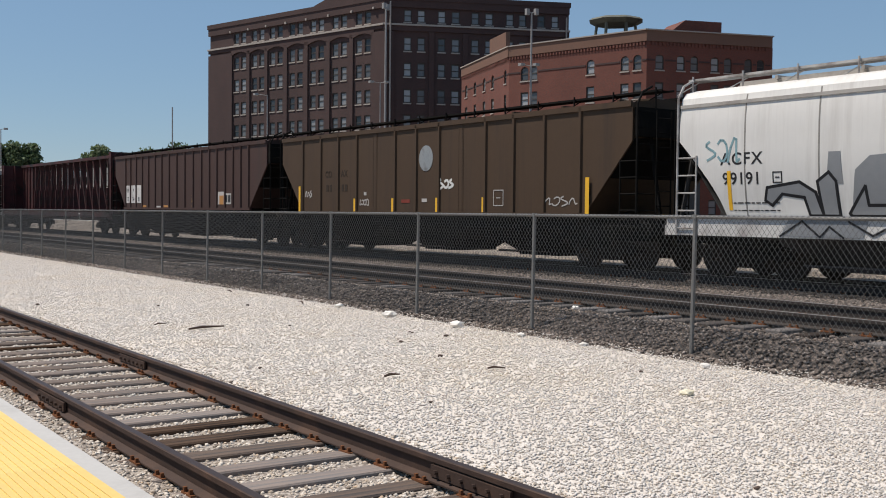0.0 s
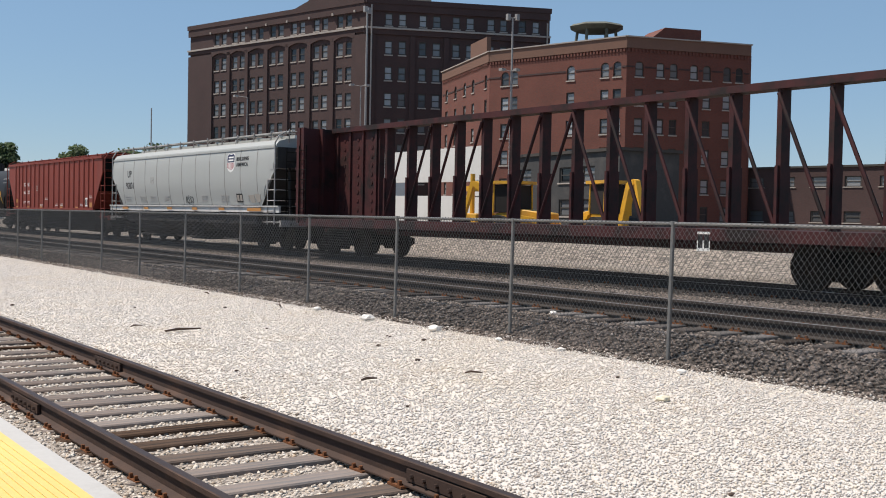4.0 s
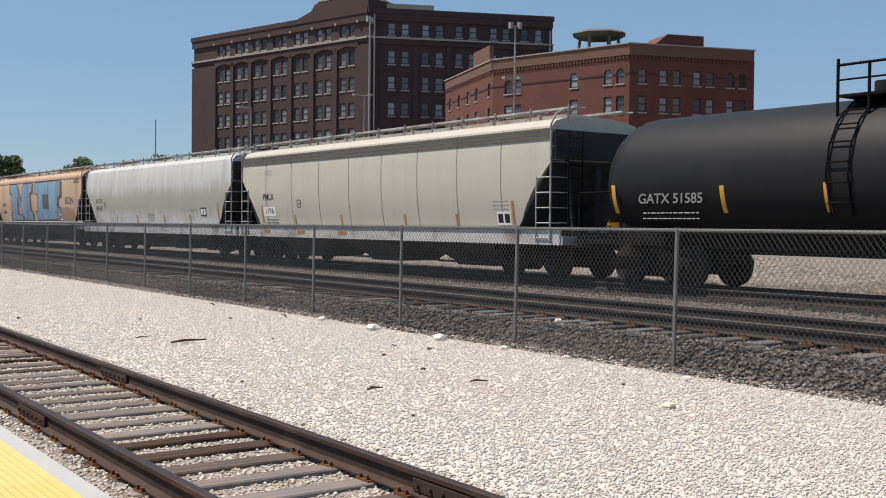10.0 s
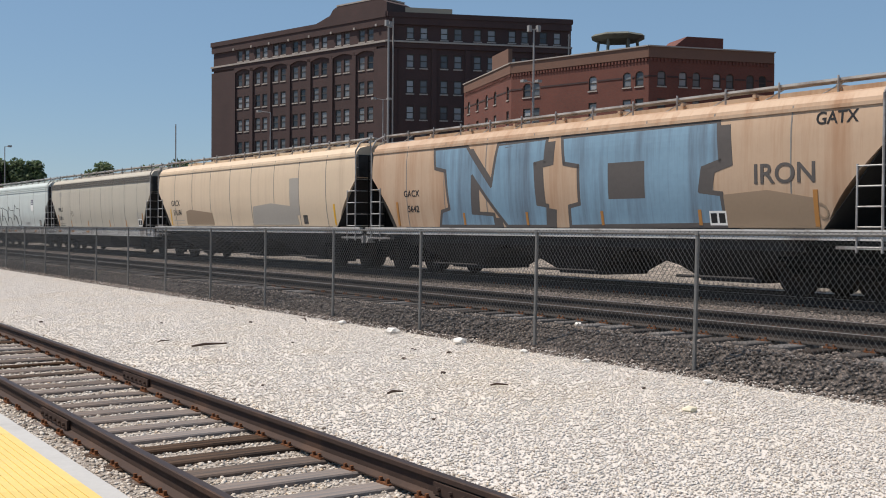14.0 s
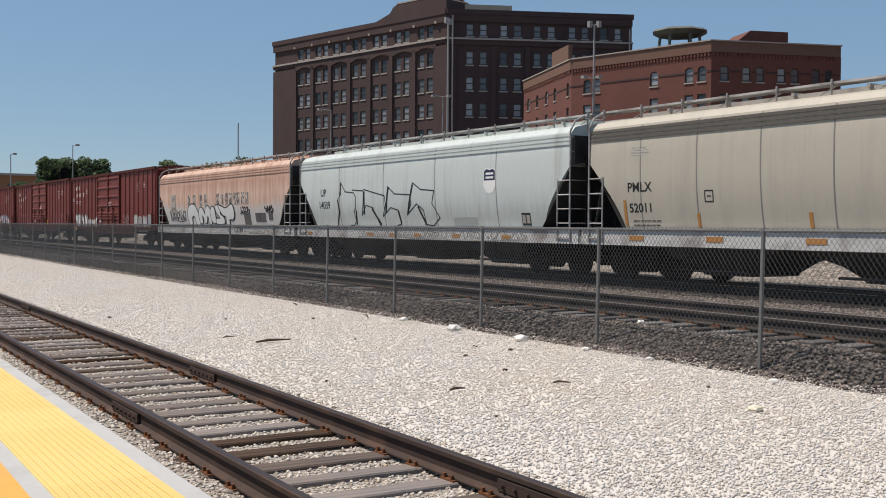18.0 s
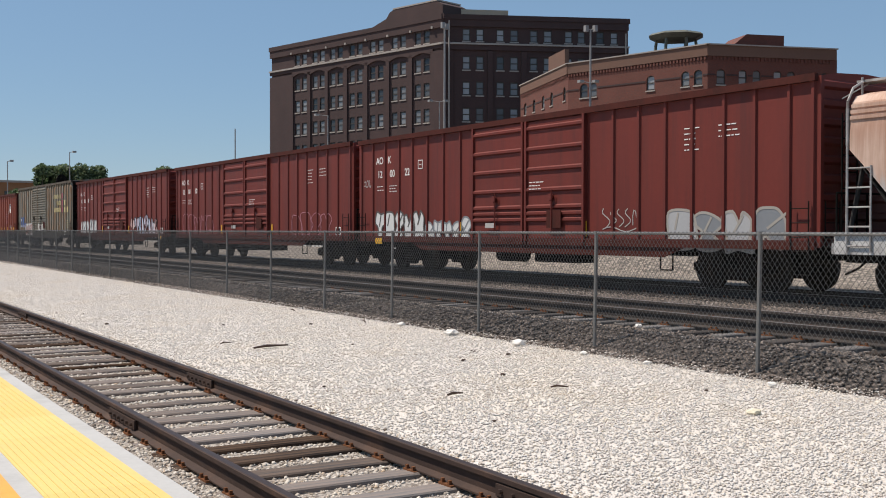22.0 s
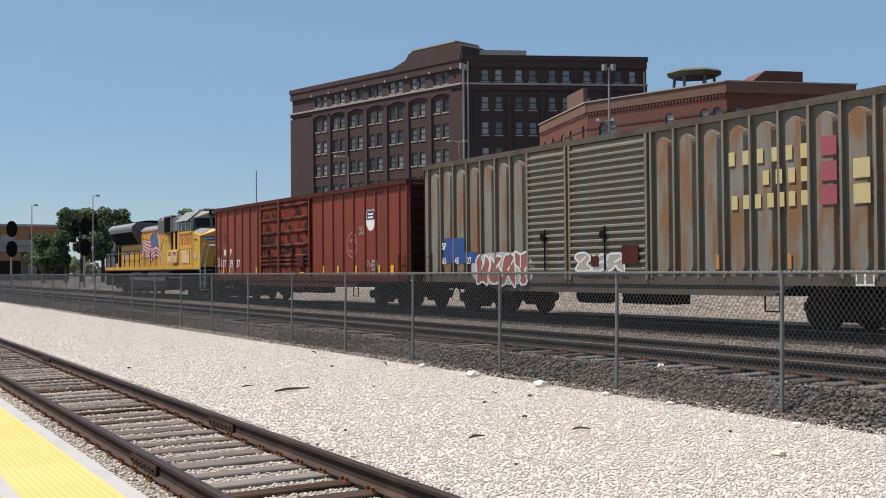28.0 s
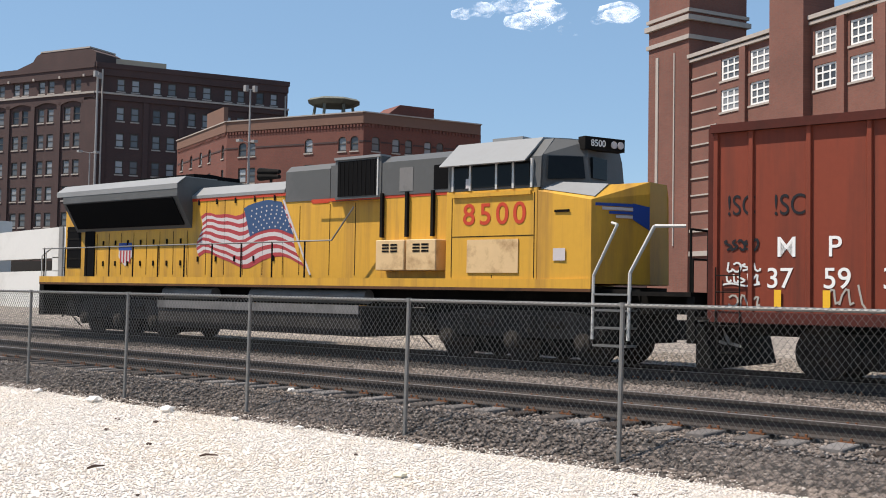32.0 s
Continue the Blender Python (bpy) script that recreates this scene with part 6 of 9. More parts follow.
def boxcar(label, s, lc, paint, ribs, doors, z_top=4.35, z_low=0.95, end_mat=None, ladder=None, round_panels=False, roof=None, door_mat=None, eave=None, panel_mat=None):
    """doors: (y0, y1, kind) pairs on the side; ribs: positions of the side posts."""
    car = new_car("boxcar", label, "boxcar", s, lc)
    half = lc / 2
    em = end_mat or paint
    eave = eave or dark_red
    bm = bmesh.new()
    rings = []
    for y in (-half, half):
        rings.append([(-1.50, y, z_low), (-1.50, y, z_top), (-0.9, y, z_top + 0.1), (0, y, z_top + 0.14), (0.9, y, z_top + 0.1), (1.50, y, z_top), (1.50, y, z_low)])
    loft(bm, rings)
    part("body", bm, paint, car)
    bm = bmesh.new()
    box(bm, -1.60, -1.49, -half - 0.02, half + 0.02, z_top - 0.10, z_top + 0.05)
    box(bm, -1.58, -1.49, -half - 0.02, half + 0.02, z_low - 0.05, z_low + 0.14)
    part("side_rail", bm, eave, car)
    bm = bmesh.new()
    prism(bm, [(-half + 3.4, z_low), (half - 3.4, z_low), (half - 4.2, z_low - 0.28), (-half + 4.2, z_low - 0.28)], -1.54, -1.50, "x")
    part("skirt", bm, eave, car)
    rb = bmesh.new()
    if round_panels:
        za, zb = z_low + 0.42, z_top - 0.48
        rim = [(0.24 * math.cos(a), zb + 0.22 * math.sin(a)) for a in [math.pi * i / 8 for i in range(9)]] + [(0.24 * math.cos(a), za + 0.22 * math.sin(a)) for a in [math.pi + math.pi * i / 8 for i in range(9)]]
        outer = [rb.verts.new((-1.495, y * 1.12, z + (0.03 if z > 2.5 else -0.03))) for y, z in rim]
        inner = [rb.verts.new((-1.575, y * 0.8, z)) for y, z in rim]
        for i in range(18):
            j = (i + 1) % 18
            rb.faces.new((outer[i], outer[j], inner[j], inner[i]))
        rb.faces.new(inner)
        tb_ = bmesh.new()
        box(tb_, -1.60, -1.49, -0.03, 0.03, z_low + 0.1, z_top - 0.08)
        thin = mesh_of("thin_post", tb_, paint)
        for y in ribs:
            part("thin_post", thin, None, car, at=pose(0, y + 0.3875, 0))
    else:
        prism(rb, [(-1.50, -0.06), (-1.548, -0.035), (-1.548, 0.035), (-1.50, 0.06)], z_low + 0.1, z_top - 0.08, "z")
    if round_panels:
        for y in ribs:
            pressed = rb.copy()
            pressed.transform(pose(0, y, 0))
            part("side_panel", pressed, panel_mat or paint, car)
        rb.free()
    else:
        rmesh = mesh_of("side_post", rb, paint)
        for y in ribs:
            part("side_post", rmesh, None, car, at=pose(0, y, 0))
    for y0, y1, kind in doors:
        d_bm = bmesh.new()
        box(d_bm, -1.56, -1.49, y0, y1, z_low + 0.12, z_top - 0.14)
        dm = door_mat or paint
        door = part("door", d_bm, dm, car)
        rows = 17 if kind == "slat" else 5
        sm = bmesh.new()
        if kind == "slat":
            prism(sm, [(-1.555, 0.0), (-1.63, 0.045), (-1.63, 0.09), (-1.555, 0.125)], y0 + 0.05, y1 - 0.05, "y")
        else:
            prism(sm, [(-1.555, 0.0), (-1.61, 0.04), (-1.61, 0.10), (-1.555, 0.14)], y0 + 0.06, y1 - 0.06, "y")
        smesh = mesh_of("door_panel", sm, dm)
        zz = [z_low + 0.25 + (z_top - z_low - 0.6) * k / rows for k in range(rows + 1)] if kind == "slat" else \
            [z_low + 0.55, z_low + 0.72, z_low + 0.89, z_low + 1.35, z_low + 1.9, z_low + 2.45, z_low + 3.0]
        for z in zz:
            part("door_panel", smesh, None, door, at=pose(0, 0, z))
        for y in (y0 + 0.03, y1 - 0.03):
            bm = bmesh.new()
            box(bm, -1.62, -1.55, y - 0.04, y + 0.04, z_low + 0.05, z_top - 0.1)
            part("door_frame", bm, paint, door)
        bm = bmesh.new()
        bar(bm, (-1.66, (y0 + y1) / 2, z_low + 0.3), (-1.66, (y0 + y1) / 2, z_low + 1.4), 0.022)
        disc(bm, (-1.63, (y0 + y1) / 2 + 0.1, z_low + 1.2), (1, 0, 0), 0.1, 0.05, 10)
        part("door_lever", bm, em, door)
    for e in (-1, 1):
        bm = bmesh.new()
        y = e * half
        prism(bm, [(y - e * 0.02, -0.12), (y + e * 0.09, -0.05), (y + e * 0.09, 0.05), (y - e * 0.02, 0.12)], -1.42, 1.42, "x")
        ridge = mesh_of("end_ridge", bm, em)
        bm = bmesh.new()
        box(bm, -1.496, 1.496, min(y - e * 0.002, y + e * 0.012), max(y - e * 0.002, y + e * 0.012), z_low + 0.005, z_top - 0.005)
        end_wall = part("end_wall", bm, em, car)
        for k in range(9):
            part("end_ridge", ridge, None, end_wall, at=pose(0, 0, z_low + 0.25 + (z_top - z_low - 0.4) * k / 8))
        for x in (-1.45, 1.45):
            bm = bmesh.new()
            box(bm, x - 0.045, x + 0.045, min(y + e * 0.012, y + e * 0.1), max(y + e * 0.012, y + e * 0.1), z_low, z_top)
            part("corner_post", bm, em, end_wall)
        part("ladder", LAD["boxside"], None, car, at=pose(-1.60, e * (half - 0.32), 0.75))
        part("end_ladder", LAD["boxside"], None, car, at=pose(-1.15, e * (half + 0.12), 0.75, 0, 0, 90))
        bm = bmesh.new()
        pipe(bm, [(-1.5, e * (half - 0.55), 0.95), (-1.5, e * (half - 0.55), 0.42), (-1.5, e * (half - 0.1), 0.42), (-1.5, e * (half - 0.1), 0.95)], 0.02)
        part("stirrup_step", bm, black_steel, car)
        bm = bmesh.new()
        pipe(bm, [(-1.42, e * (half + 0.42), 1.0), (-1.42, e * (half + 0.42), 2.05), (1.42, e * (half + 0.42), 2.05), (1.42, e * (half + 0.42), 1.0)], 0.02)
        for x in (-0.5, 0.5):
            bar(bm, (x, e * (half + 0.42), 1.0), (x, e * (half + 0.42), 2.05), 0.018)
        box(bm, -1.45, 1.45, min(e * (half + 0.1), e * (half + 0.46)), max(e * (half + 0.1), e * (half + 0.46)), 0.97, 1.02)
        part("end_platform", bm, black_steel, car)
        bm = bmesh.new()
        box(bm, -0.5, 0.5, min(e * half, e * (half + 0.3)), max(e * half, e * (half + 0.3)), 0.75, 1.05)
        part("end_sill", bm, black_steel, car)
    bm = bmesh.new()
    for k in range(int(2 * half / 1.2)):
        y = -half + 0.6 + k * 1.2
        prism(bm, [(-1.5, z_top + 0.01), (-0.9, z_top + 0.105), (0, z_top + 0.145), (0.9, z_top + 0.105), (1.5, z_top + 0.01), (1.5, z_top + 0.05), (0, z_top + 0.19), (-1.5, z_top + 0.05)], y - 0.03, y + 0.03, "y")
    tagged(part("roof_rib", bm, roof or paint, car), kind="stuff")
    bm = bmesh.new()
    box(bm, -0.3, 0.3, -half, half, 0.70, 0.95)
    box(bm, -1.0, -0.4, -1.6, 0.2, 0.45, 0.8)
    bar(bm, (-0.8, 0.9, 0.62), (-0.8, 2.1, 0.62), 0.2, 12)
    for y in (-half + 4.3, half - 4.3):
        pipe(bm, [(-1.35, y - 0.2, 0.9), (-1.35, y - 0.2, 0.4), (-1.35, y + 0.2, 0.4), (-1.35, y + 0.2, 0.9)], 0.02)
    part("underframe", bm, black_steel, car)
    running_gear(car, (-half + 2.55, half - 2.55), half)
    return car, half


LAD["boxside"] = ladder_mesh(1.15, 0.44, 4, grimy_steel, 0.011)


DOORS = [(-2.27, 0.22, "panel"), (0.32, 2.81, "panel")]
DOORS_A = [(a - 0.35, b - 0.35, k) for a, b, k in DOORS]
SIDE_POSTS = [-9.6, -8.61, -7.72, -6.87, -5.93, -5.08, -4.19, -3.28, 3.57, 4.51, 5.45, 6.38, 7.23, 8.17, 9.03, 9.6]
POSTS_A = [max(-9.55, y - 0.35) for y in SIDE_POSTS[:-1]] + [9.5]
boxA, half = boxcar("red steel boxcar with white block graffiti", 265.18, 19.24, p_boxred, POSTS_A, DOORS_A, z_top=4.36, z_low=0.98)
boxB, half = boxcar("red steel boxcar with thin chalky graffiti", 285.15, 19.42, p_boxred, SIDE_POSTS, DOORS, z_top=4.40, z_low=0.98)
boxC, half = boxcar("red steel boxcar with coloured throw-up graffiti", 305.96, 19.44, p_boxred, SIDE_POSTS, DOORS, z_top=4.44, z_low=0.98)
for car, digits, o in ((boxA, "22", -0.3), (boxB, "30", 0.05), (boxC, "38", 0.0)):
    for s_, y, z in (("AO", 8.52, 3.64), ("K", 7.85, 3.64), ("12", 8.5, 3.18), ("00", 7.66, 3.18), (digits, 6.68, 3.19)):
        letters(s_, 0.33, white_letters, car, y + o, z, -1.508, 1.0, 0.008)
    frame_box(car, 5.85 + o, 3.4, 0.26, -1.506, white_letters)
    small_print(car, 8.5 + o, 2.78, -1.506, white_letters, 2, 0.4, 0.12, 101)
    small_print(car, 7.65 + o, 2.78, -1.506, white_letters, 3, 0.4, 0.09, 102)
    small_print(car, -6.2, 3.6, -1.506, white_letters, 5, 0.35, 0.12, 103)
    small_print(car, -7.3, 3.6, -1.506, white_letters, 3, 0.5, 0.12, 104)
    label_box(car, -8.62, 1.28, 0.42, 0.3, -1.508, white_letters, label_black)
    stripes(car, (3.2, -2.6), 1.15, 1.55, -1.53, reflect_yellow, 0.11)
    small_print(car, -0.6, 2.6, -1.62, white_letters, 3, 0.5, 0.09, 105)
    side_panel("placard_board", car, rect(-1.75, -1.15, 1.38, 1.85), dark_red, -1.64, 0.01)
    side_panel("placard_board", car, rect(1.2, 1.7, 1.38, 1.52), faded_letters, -1.64, 0.01)
graffiti(boxA, 5.3, 8.45, 0.95, 1.95, -1.512, spray_white, patch_dark, 7, "white block graffiti", 5)
graffiti(boxA, 2.65, 5.2, 0.9, 1.7, -1.512, spray_white, spray_silver, 8, "white block graffiti", 5)
side_panel("reflector", boxA, rect(7.9, 8.35, 0.86, 1.05), reflect_yellow, -1.6)
scrawl(boxA, -3.9, 1.62, 1.3, 0.5, -1.506, faded_letters, 111, 5, 0.012, "thin chalk tag")
graffiti(boxA, -8.85, -5.55, 0.85, 1.85, -1.512, [spray_pale, spray_silver], patch_grey, 41, "pale grey sprayed letters", 4)
scrawl(boxA, 9.1, 2.9, 0.5, 0.25, -1.506, faded_letters, 114, 3, 0.014)
graffiti(boxB, 4.4, 8.6, 0.95, 2.1, -1.512, None, spray_pink, 42, "thin pink chalk letters", 5)
graffiti(boxB, -8.0, -4.6, 1.0, 2.05, -1.512, None, spray_pink, 43, "thin pink chalk letters", 4)
graffiti(boxC, 4.5, 8.6, 0.85, 2.0, -1.512, [spray_white, spray_white, p_sillwhite], spray_silver, 12, "white flame-shaped graffiti", 6)
graffiti(boxC, -8.0, -2.95, 0.80, 2.15, -1.512, [spray_peach, spray_lilac, spray_ice, spray_lilac, spray_ice, spray_peach], spray_black, 13, "pastel bubble letter graffiti", 6)
side_panel("reflector", boxC, rect(-8.85, -8.4, 0.82, 1.0), reflect_yellow, -1.6)

# grey-green boxcar
# Black steel on the ends: their shade is put into the colour.
boxD, half = boxcar("weathered grey-green boxcar with slatted doors and faded yellow bars", 326.4, 18.62, p_green, [-9.31 + 0.39 + 0.775 * k for k in range(10)] + [3.95 + 0.775 * k for k in range(7)], [(-1.43, 1.6, "slat"), (1.72, 3.5, "slat")], z_top=4.66, z_low=1.0, end_mat=black_steel, round_panels=True, eave=dark_green, panel_mat=p_greenrust)
# lettering of the former owner in three rows, as plain blocks
for row, (z, ys) in enumerate(((3.68, (-4.15, -4.55, -4.95, -5.35, -5.72, -6.1)), (3.21, (-5.1, -5.45, -5.78, -6.1)), (2.73, (-4.22, -4.55, -4.88, -5.22, -5.5, -5.78, -6.1)))):
    for y in ys:
        side_panel("lettering_bar", boxD, rect(y - 0.085, y + 0.085, z - 0.15, z + 0.15), sun_yellow, -1.596, 0.003)
for y, z, m_ in ((-6.7, 3.72, sun_pink), (-6.7, 3.22, sun_pink), (-6.7, 2.75, sun_pink), (-7.46, 3.22, sun_yellow), (-7.46, 2.73, sun_yellow), (-8.23, 2.73, sun_yellow)):
    side_panel("emblem_square", boxD, rect(y - 0.19, y + 0.19, z - 0.19, z + 0.19), m_, -1.597, 0.003)
side_panel("blue_panel", boxD, rect(6.80, 8.04, 1.54, 2.32), spray_cobalt, -1.583, 0.003)
side_panel("blue_panel", boxD, rect(6.11, 6.795, 1.53, 1.87), spray_cobalt, -1.583, 0.003)
letters("SP", 0.30, white_letters, boxD, 7.99, 2.06, -1.592, 0.9, 0.008)
for s_, y in (("65", 7.98), ("45", 7.24), ("27", 6.54)):
    letters(s_, 0.28, white_letters, boxD, y, 1.60, -1.592, 0.9, 0.008)
side_panel("graffiti_ground", boxD, rounded(rect(3.5, 6.1, 0.98, 1.74), 6), spray_pale, -1.580, 0.003, "chalky pale spray ground")
graffiti(boxD, 3.4, 6.15, 0.86, 1.88, -1.585, spray_rust, spray_white, 21, "dull red graffiti with white edges", 4)
graffiti(boxD, -0.6, 1.3, 1.2, 1.75, -1.632, patch_grey, spray_white, 22, "chalky graffiti across the door", 3)
side_panel("placard_board", boxD, rect(-1.15, -0.55, 1.45, 1.9), dark_red, -1.64, 0.01)
side_panel("placard_board", boxD, rect(0.35, 0.65, 1.4, 1.65), dark_red, -1.64, 0.01)
label_box(boxD, -7.5, 1.1, 0.42, 0.28, -1.60, white_letters, p_green)
stripes(boxD, (-3.7, -5.7), 1.3, 1.62, -1.6, reflect_orange, 0.1)
small_print(boxD, -8.2, 1.95, -1.6, sun_yellow, 5, 0.35, 0.12, 121)

# faded red boxcar
# The ends take the darker red, with their shade in the paint.
boxE, half = boxcar("faded red boxcar with peeling door, white shield and numbers", 346.5, 19.36, p_boxred2, [-9.6, -9.05, -8.2, -7.31, -6.47, -5.55, -4.66, -3.76, -2.82, 4.07, 5.06, 6.02, 7.0, 7.98, 8.98, 9.62], [(-1.75, 1.40, "panel"), (1.50, 3.50, "panel")], z_top=4.34, z_low=1.0, door_mat=p_peel, end_mat=dark_red)
for s_, y, z in (("M", 8.36, 2.22), ("P", 7.56, 2.22), ("37", 8.48, 1.70), ("59", 7.52, 1.70), ("37", 6.58, 1.70)):
    letters(s_, 0.48, white_letters, boxE, y, z, -1.508, 0.98, 0.003)
emblem(boxE, -6.90, 3.13, 0.66, 0.78, -1.506, True)
swoosh(boxE, "chalk_face", [[(-5.4 + 0.42 * math.cos(2 * math.pi * i / 16), 2.28 + 0.45 * math.sin(2 * math.pi * i / 16)) for i in range(17)], [(-5.2, 2.4), (-5.3, 2.5), (-5.4, 2.35)], [(-5.5, 2.4), (-5.6, 2.5), (-5.7, 2.35)], [(-5.2, 2.1), (-5.45, 2.0), (-5.65, 2.1)]], 0.02, -1.508, spray_pink, "pink chalk roundel")
bm = bmesh.new()
prism(bm, [(4.84 + 0.17 * math.cos(2 * math.pi * i / 14), 1.84 + 0.17 * math.sin(2 * math.pi * i / 14)) for i in range(14)], -1.508, -1.504, "x")
part("round_stencil", bm, p_boxred, boxE)
scrawl(boxE, -6.15, 2.78, 0.4, 0.4, -1.508, faded_letters, 131, 3, 0.012)
letters("!SC", 0.50, spray_black, boxE, 9.16, 2.95, -1.508, 0.75, 0.0, 1.0, "black sprayed tag")
letters("!SC", 0.50, spray_black, boxE, 8.31, 2.93, -1.508, 0.8, 0.0, 1.0, "black sprayed tag")
scrawl(boxE, 9.15, 2.28, 0.6, 0.2, -1.508, spray_black, 134, 5, 0.02, "black sprayed tag")
scrawl(boxE, 9.15, 1.90, 0.65, 0.18, -1.508, spray_white, 135, 4, 0.016, "white sprayed tag")
scrawl(boxE, 9.15, 1.70, 0.65, 0.18, -1.508, spray_white, 139, 5, 0.016, "white sprayed tag")
scrawl(boxE, 9.1, 1.32, 0.6, 0.25, -1.508, patch_grey, 136, 3, 0.016)
scrawl(boxE, 7.37, 1.42, 0.7, 0.4, -1.508, patch_grey, 137, 3, 0.016)
scrawl(boxE, -7.0, 1.6, 0.9, 0.35, -1.508, faded_letters, 138, 3, 0.012)
stripes(boxE, (8.5, 7.68, 4.22, -2.93, -4.22, -5.77, -7.59), 1.18, 1.52, -1.53, reflect_yellow, 0.12)
stripes(boxE, (-8.55,), 1.18, 1.52, -1.53, reflect_yellow, 0.22)
label_box(boxE, -7.2, 1.52, 0.38, 0.36, -1.508, p_sillwhite, label_black)
side_panel("placard_board", boxE, rect(-1.25, -0.65, 1.5, 1.95), dark_red, -1.64, 0.01)
side_panel("reflector", boxE, rect(-1.15, -0.7, 1.2, 1.3), reflect_yellow, -1.57)


# ---- locomotive ----
loco_yellow = M("armour yellow paint", (0.56, 0.305, 0.036), 0.5, grain=2, spread=0.12, dirt=(0.24, 0.125, 0.04), streak=True, dirt_lo=0.47, dirt_hi=0.80, bump=0.03)
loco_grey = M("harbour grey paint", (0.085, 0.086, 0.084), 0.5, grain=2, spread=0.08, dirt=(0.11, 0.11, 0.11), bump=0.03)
# Lighter copy of the hood grey: sunlight on the tops is in the colour.
loco_roof_lit = M("grey roof paint lightened for sun", (0.215, 0.22, 0.22), 0.55, grain=2, spread=0.1, dirt=(0.2, 0.2, 0.2), bump=0.04)
loco_red = plain("red stripe paint", (0.45, 0.05, 0.02), 0.5)
loco_black = M("black grille", (0.006, 0.006, 0.0065), 0.85, gloss=0.05, grain=4, spread=0.3)
loco_cream = M("sun-bleached cream panel", (0.60, 0.42, 0.22), 0.6, grain=2, spread=0.1, dirt=(0.30, 0.18, 0.08), dirt_scale=2.2, dirt_lo=0.52, dirt_hi=0.75)
cab_glass = surface("dark cab glass", (0.006, 0.007, 0.008), 0.12, spread=0.12, bump=0.0, gloss=0.16)
flag_red = plain("flag red", (0.33, 0.045, 0.05), 0.5)
flag_white = plain("flag white", (0.50, 0.46, 0.455), 0.5)
flag_blue = plain("flag blue", (0.035, 0.07, 0.15), 0.5)
wing_blue = plain("wing blue", (0.02, 0.06, 0.26), 0.5)
bright_rail = plain("worn silver handrail", (0.52, 0.51, 0.48), 0.5, 0.2)
dusty_tank = M("dusty black tank steel", (0.028, 0.026, 0.024), 0.8, grain=3, spread=0.3, dirt=(0.06, 0.052, 0.045), dirt_lo=0.5, dirt_hi=0.75, gloss=0.12)
sill_grime = M("oily brown sill edge", (0.10, 0.045, 0.02), 0.8, grain=5, spread=0.4, dirt=(0.03, 0.02, 0.015))
dust_brown = M("dust-caked brown casting", (0.040, 0.035, 0.030), 0.9, grain=6, spread=0.35, dirt=(0.03, 0.025, 0.021), gloss=0.08)
tank_grey = M("dusty grey tank paint", (0.16, 0.155, 0.15), 0.6, grain=3, spread=0.2, dirt=(0.08, 0.075, 0.07))


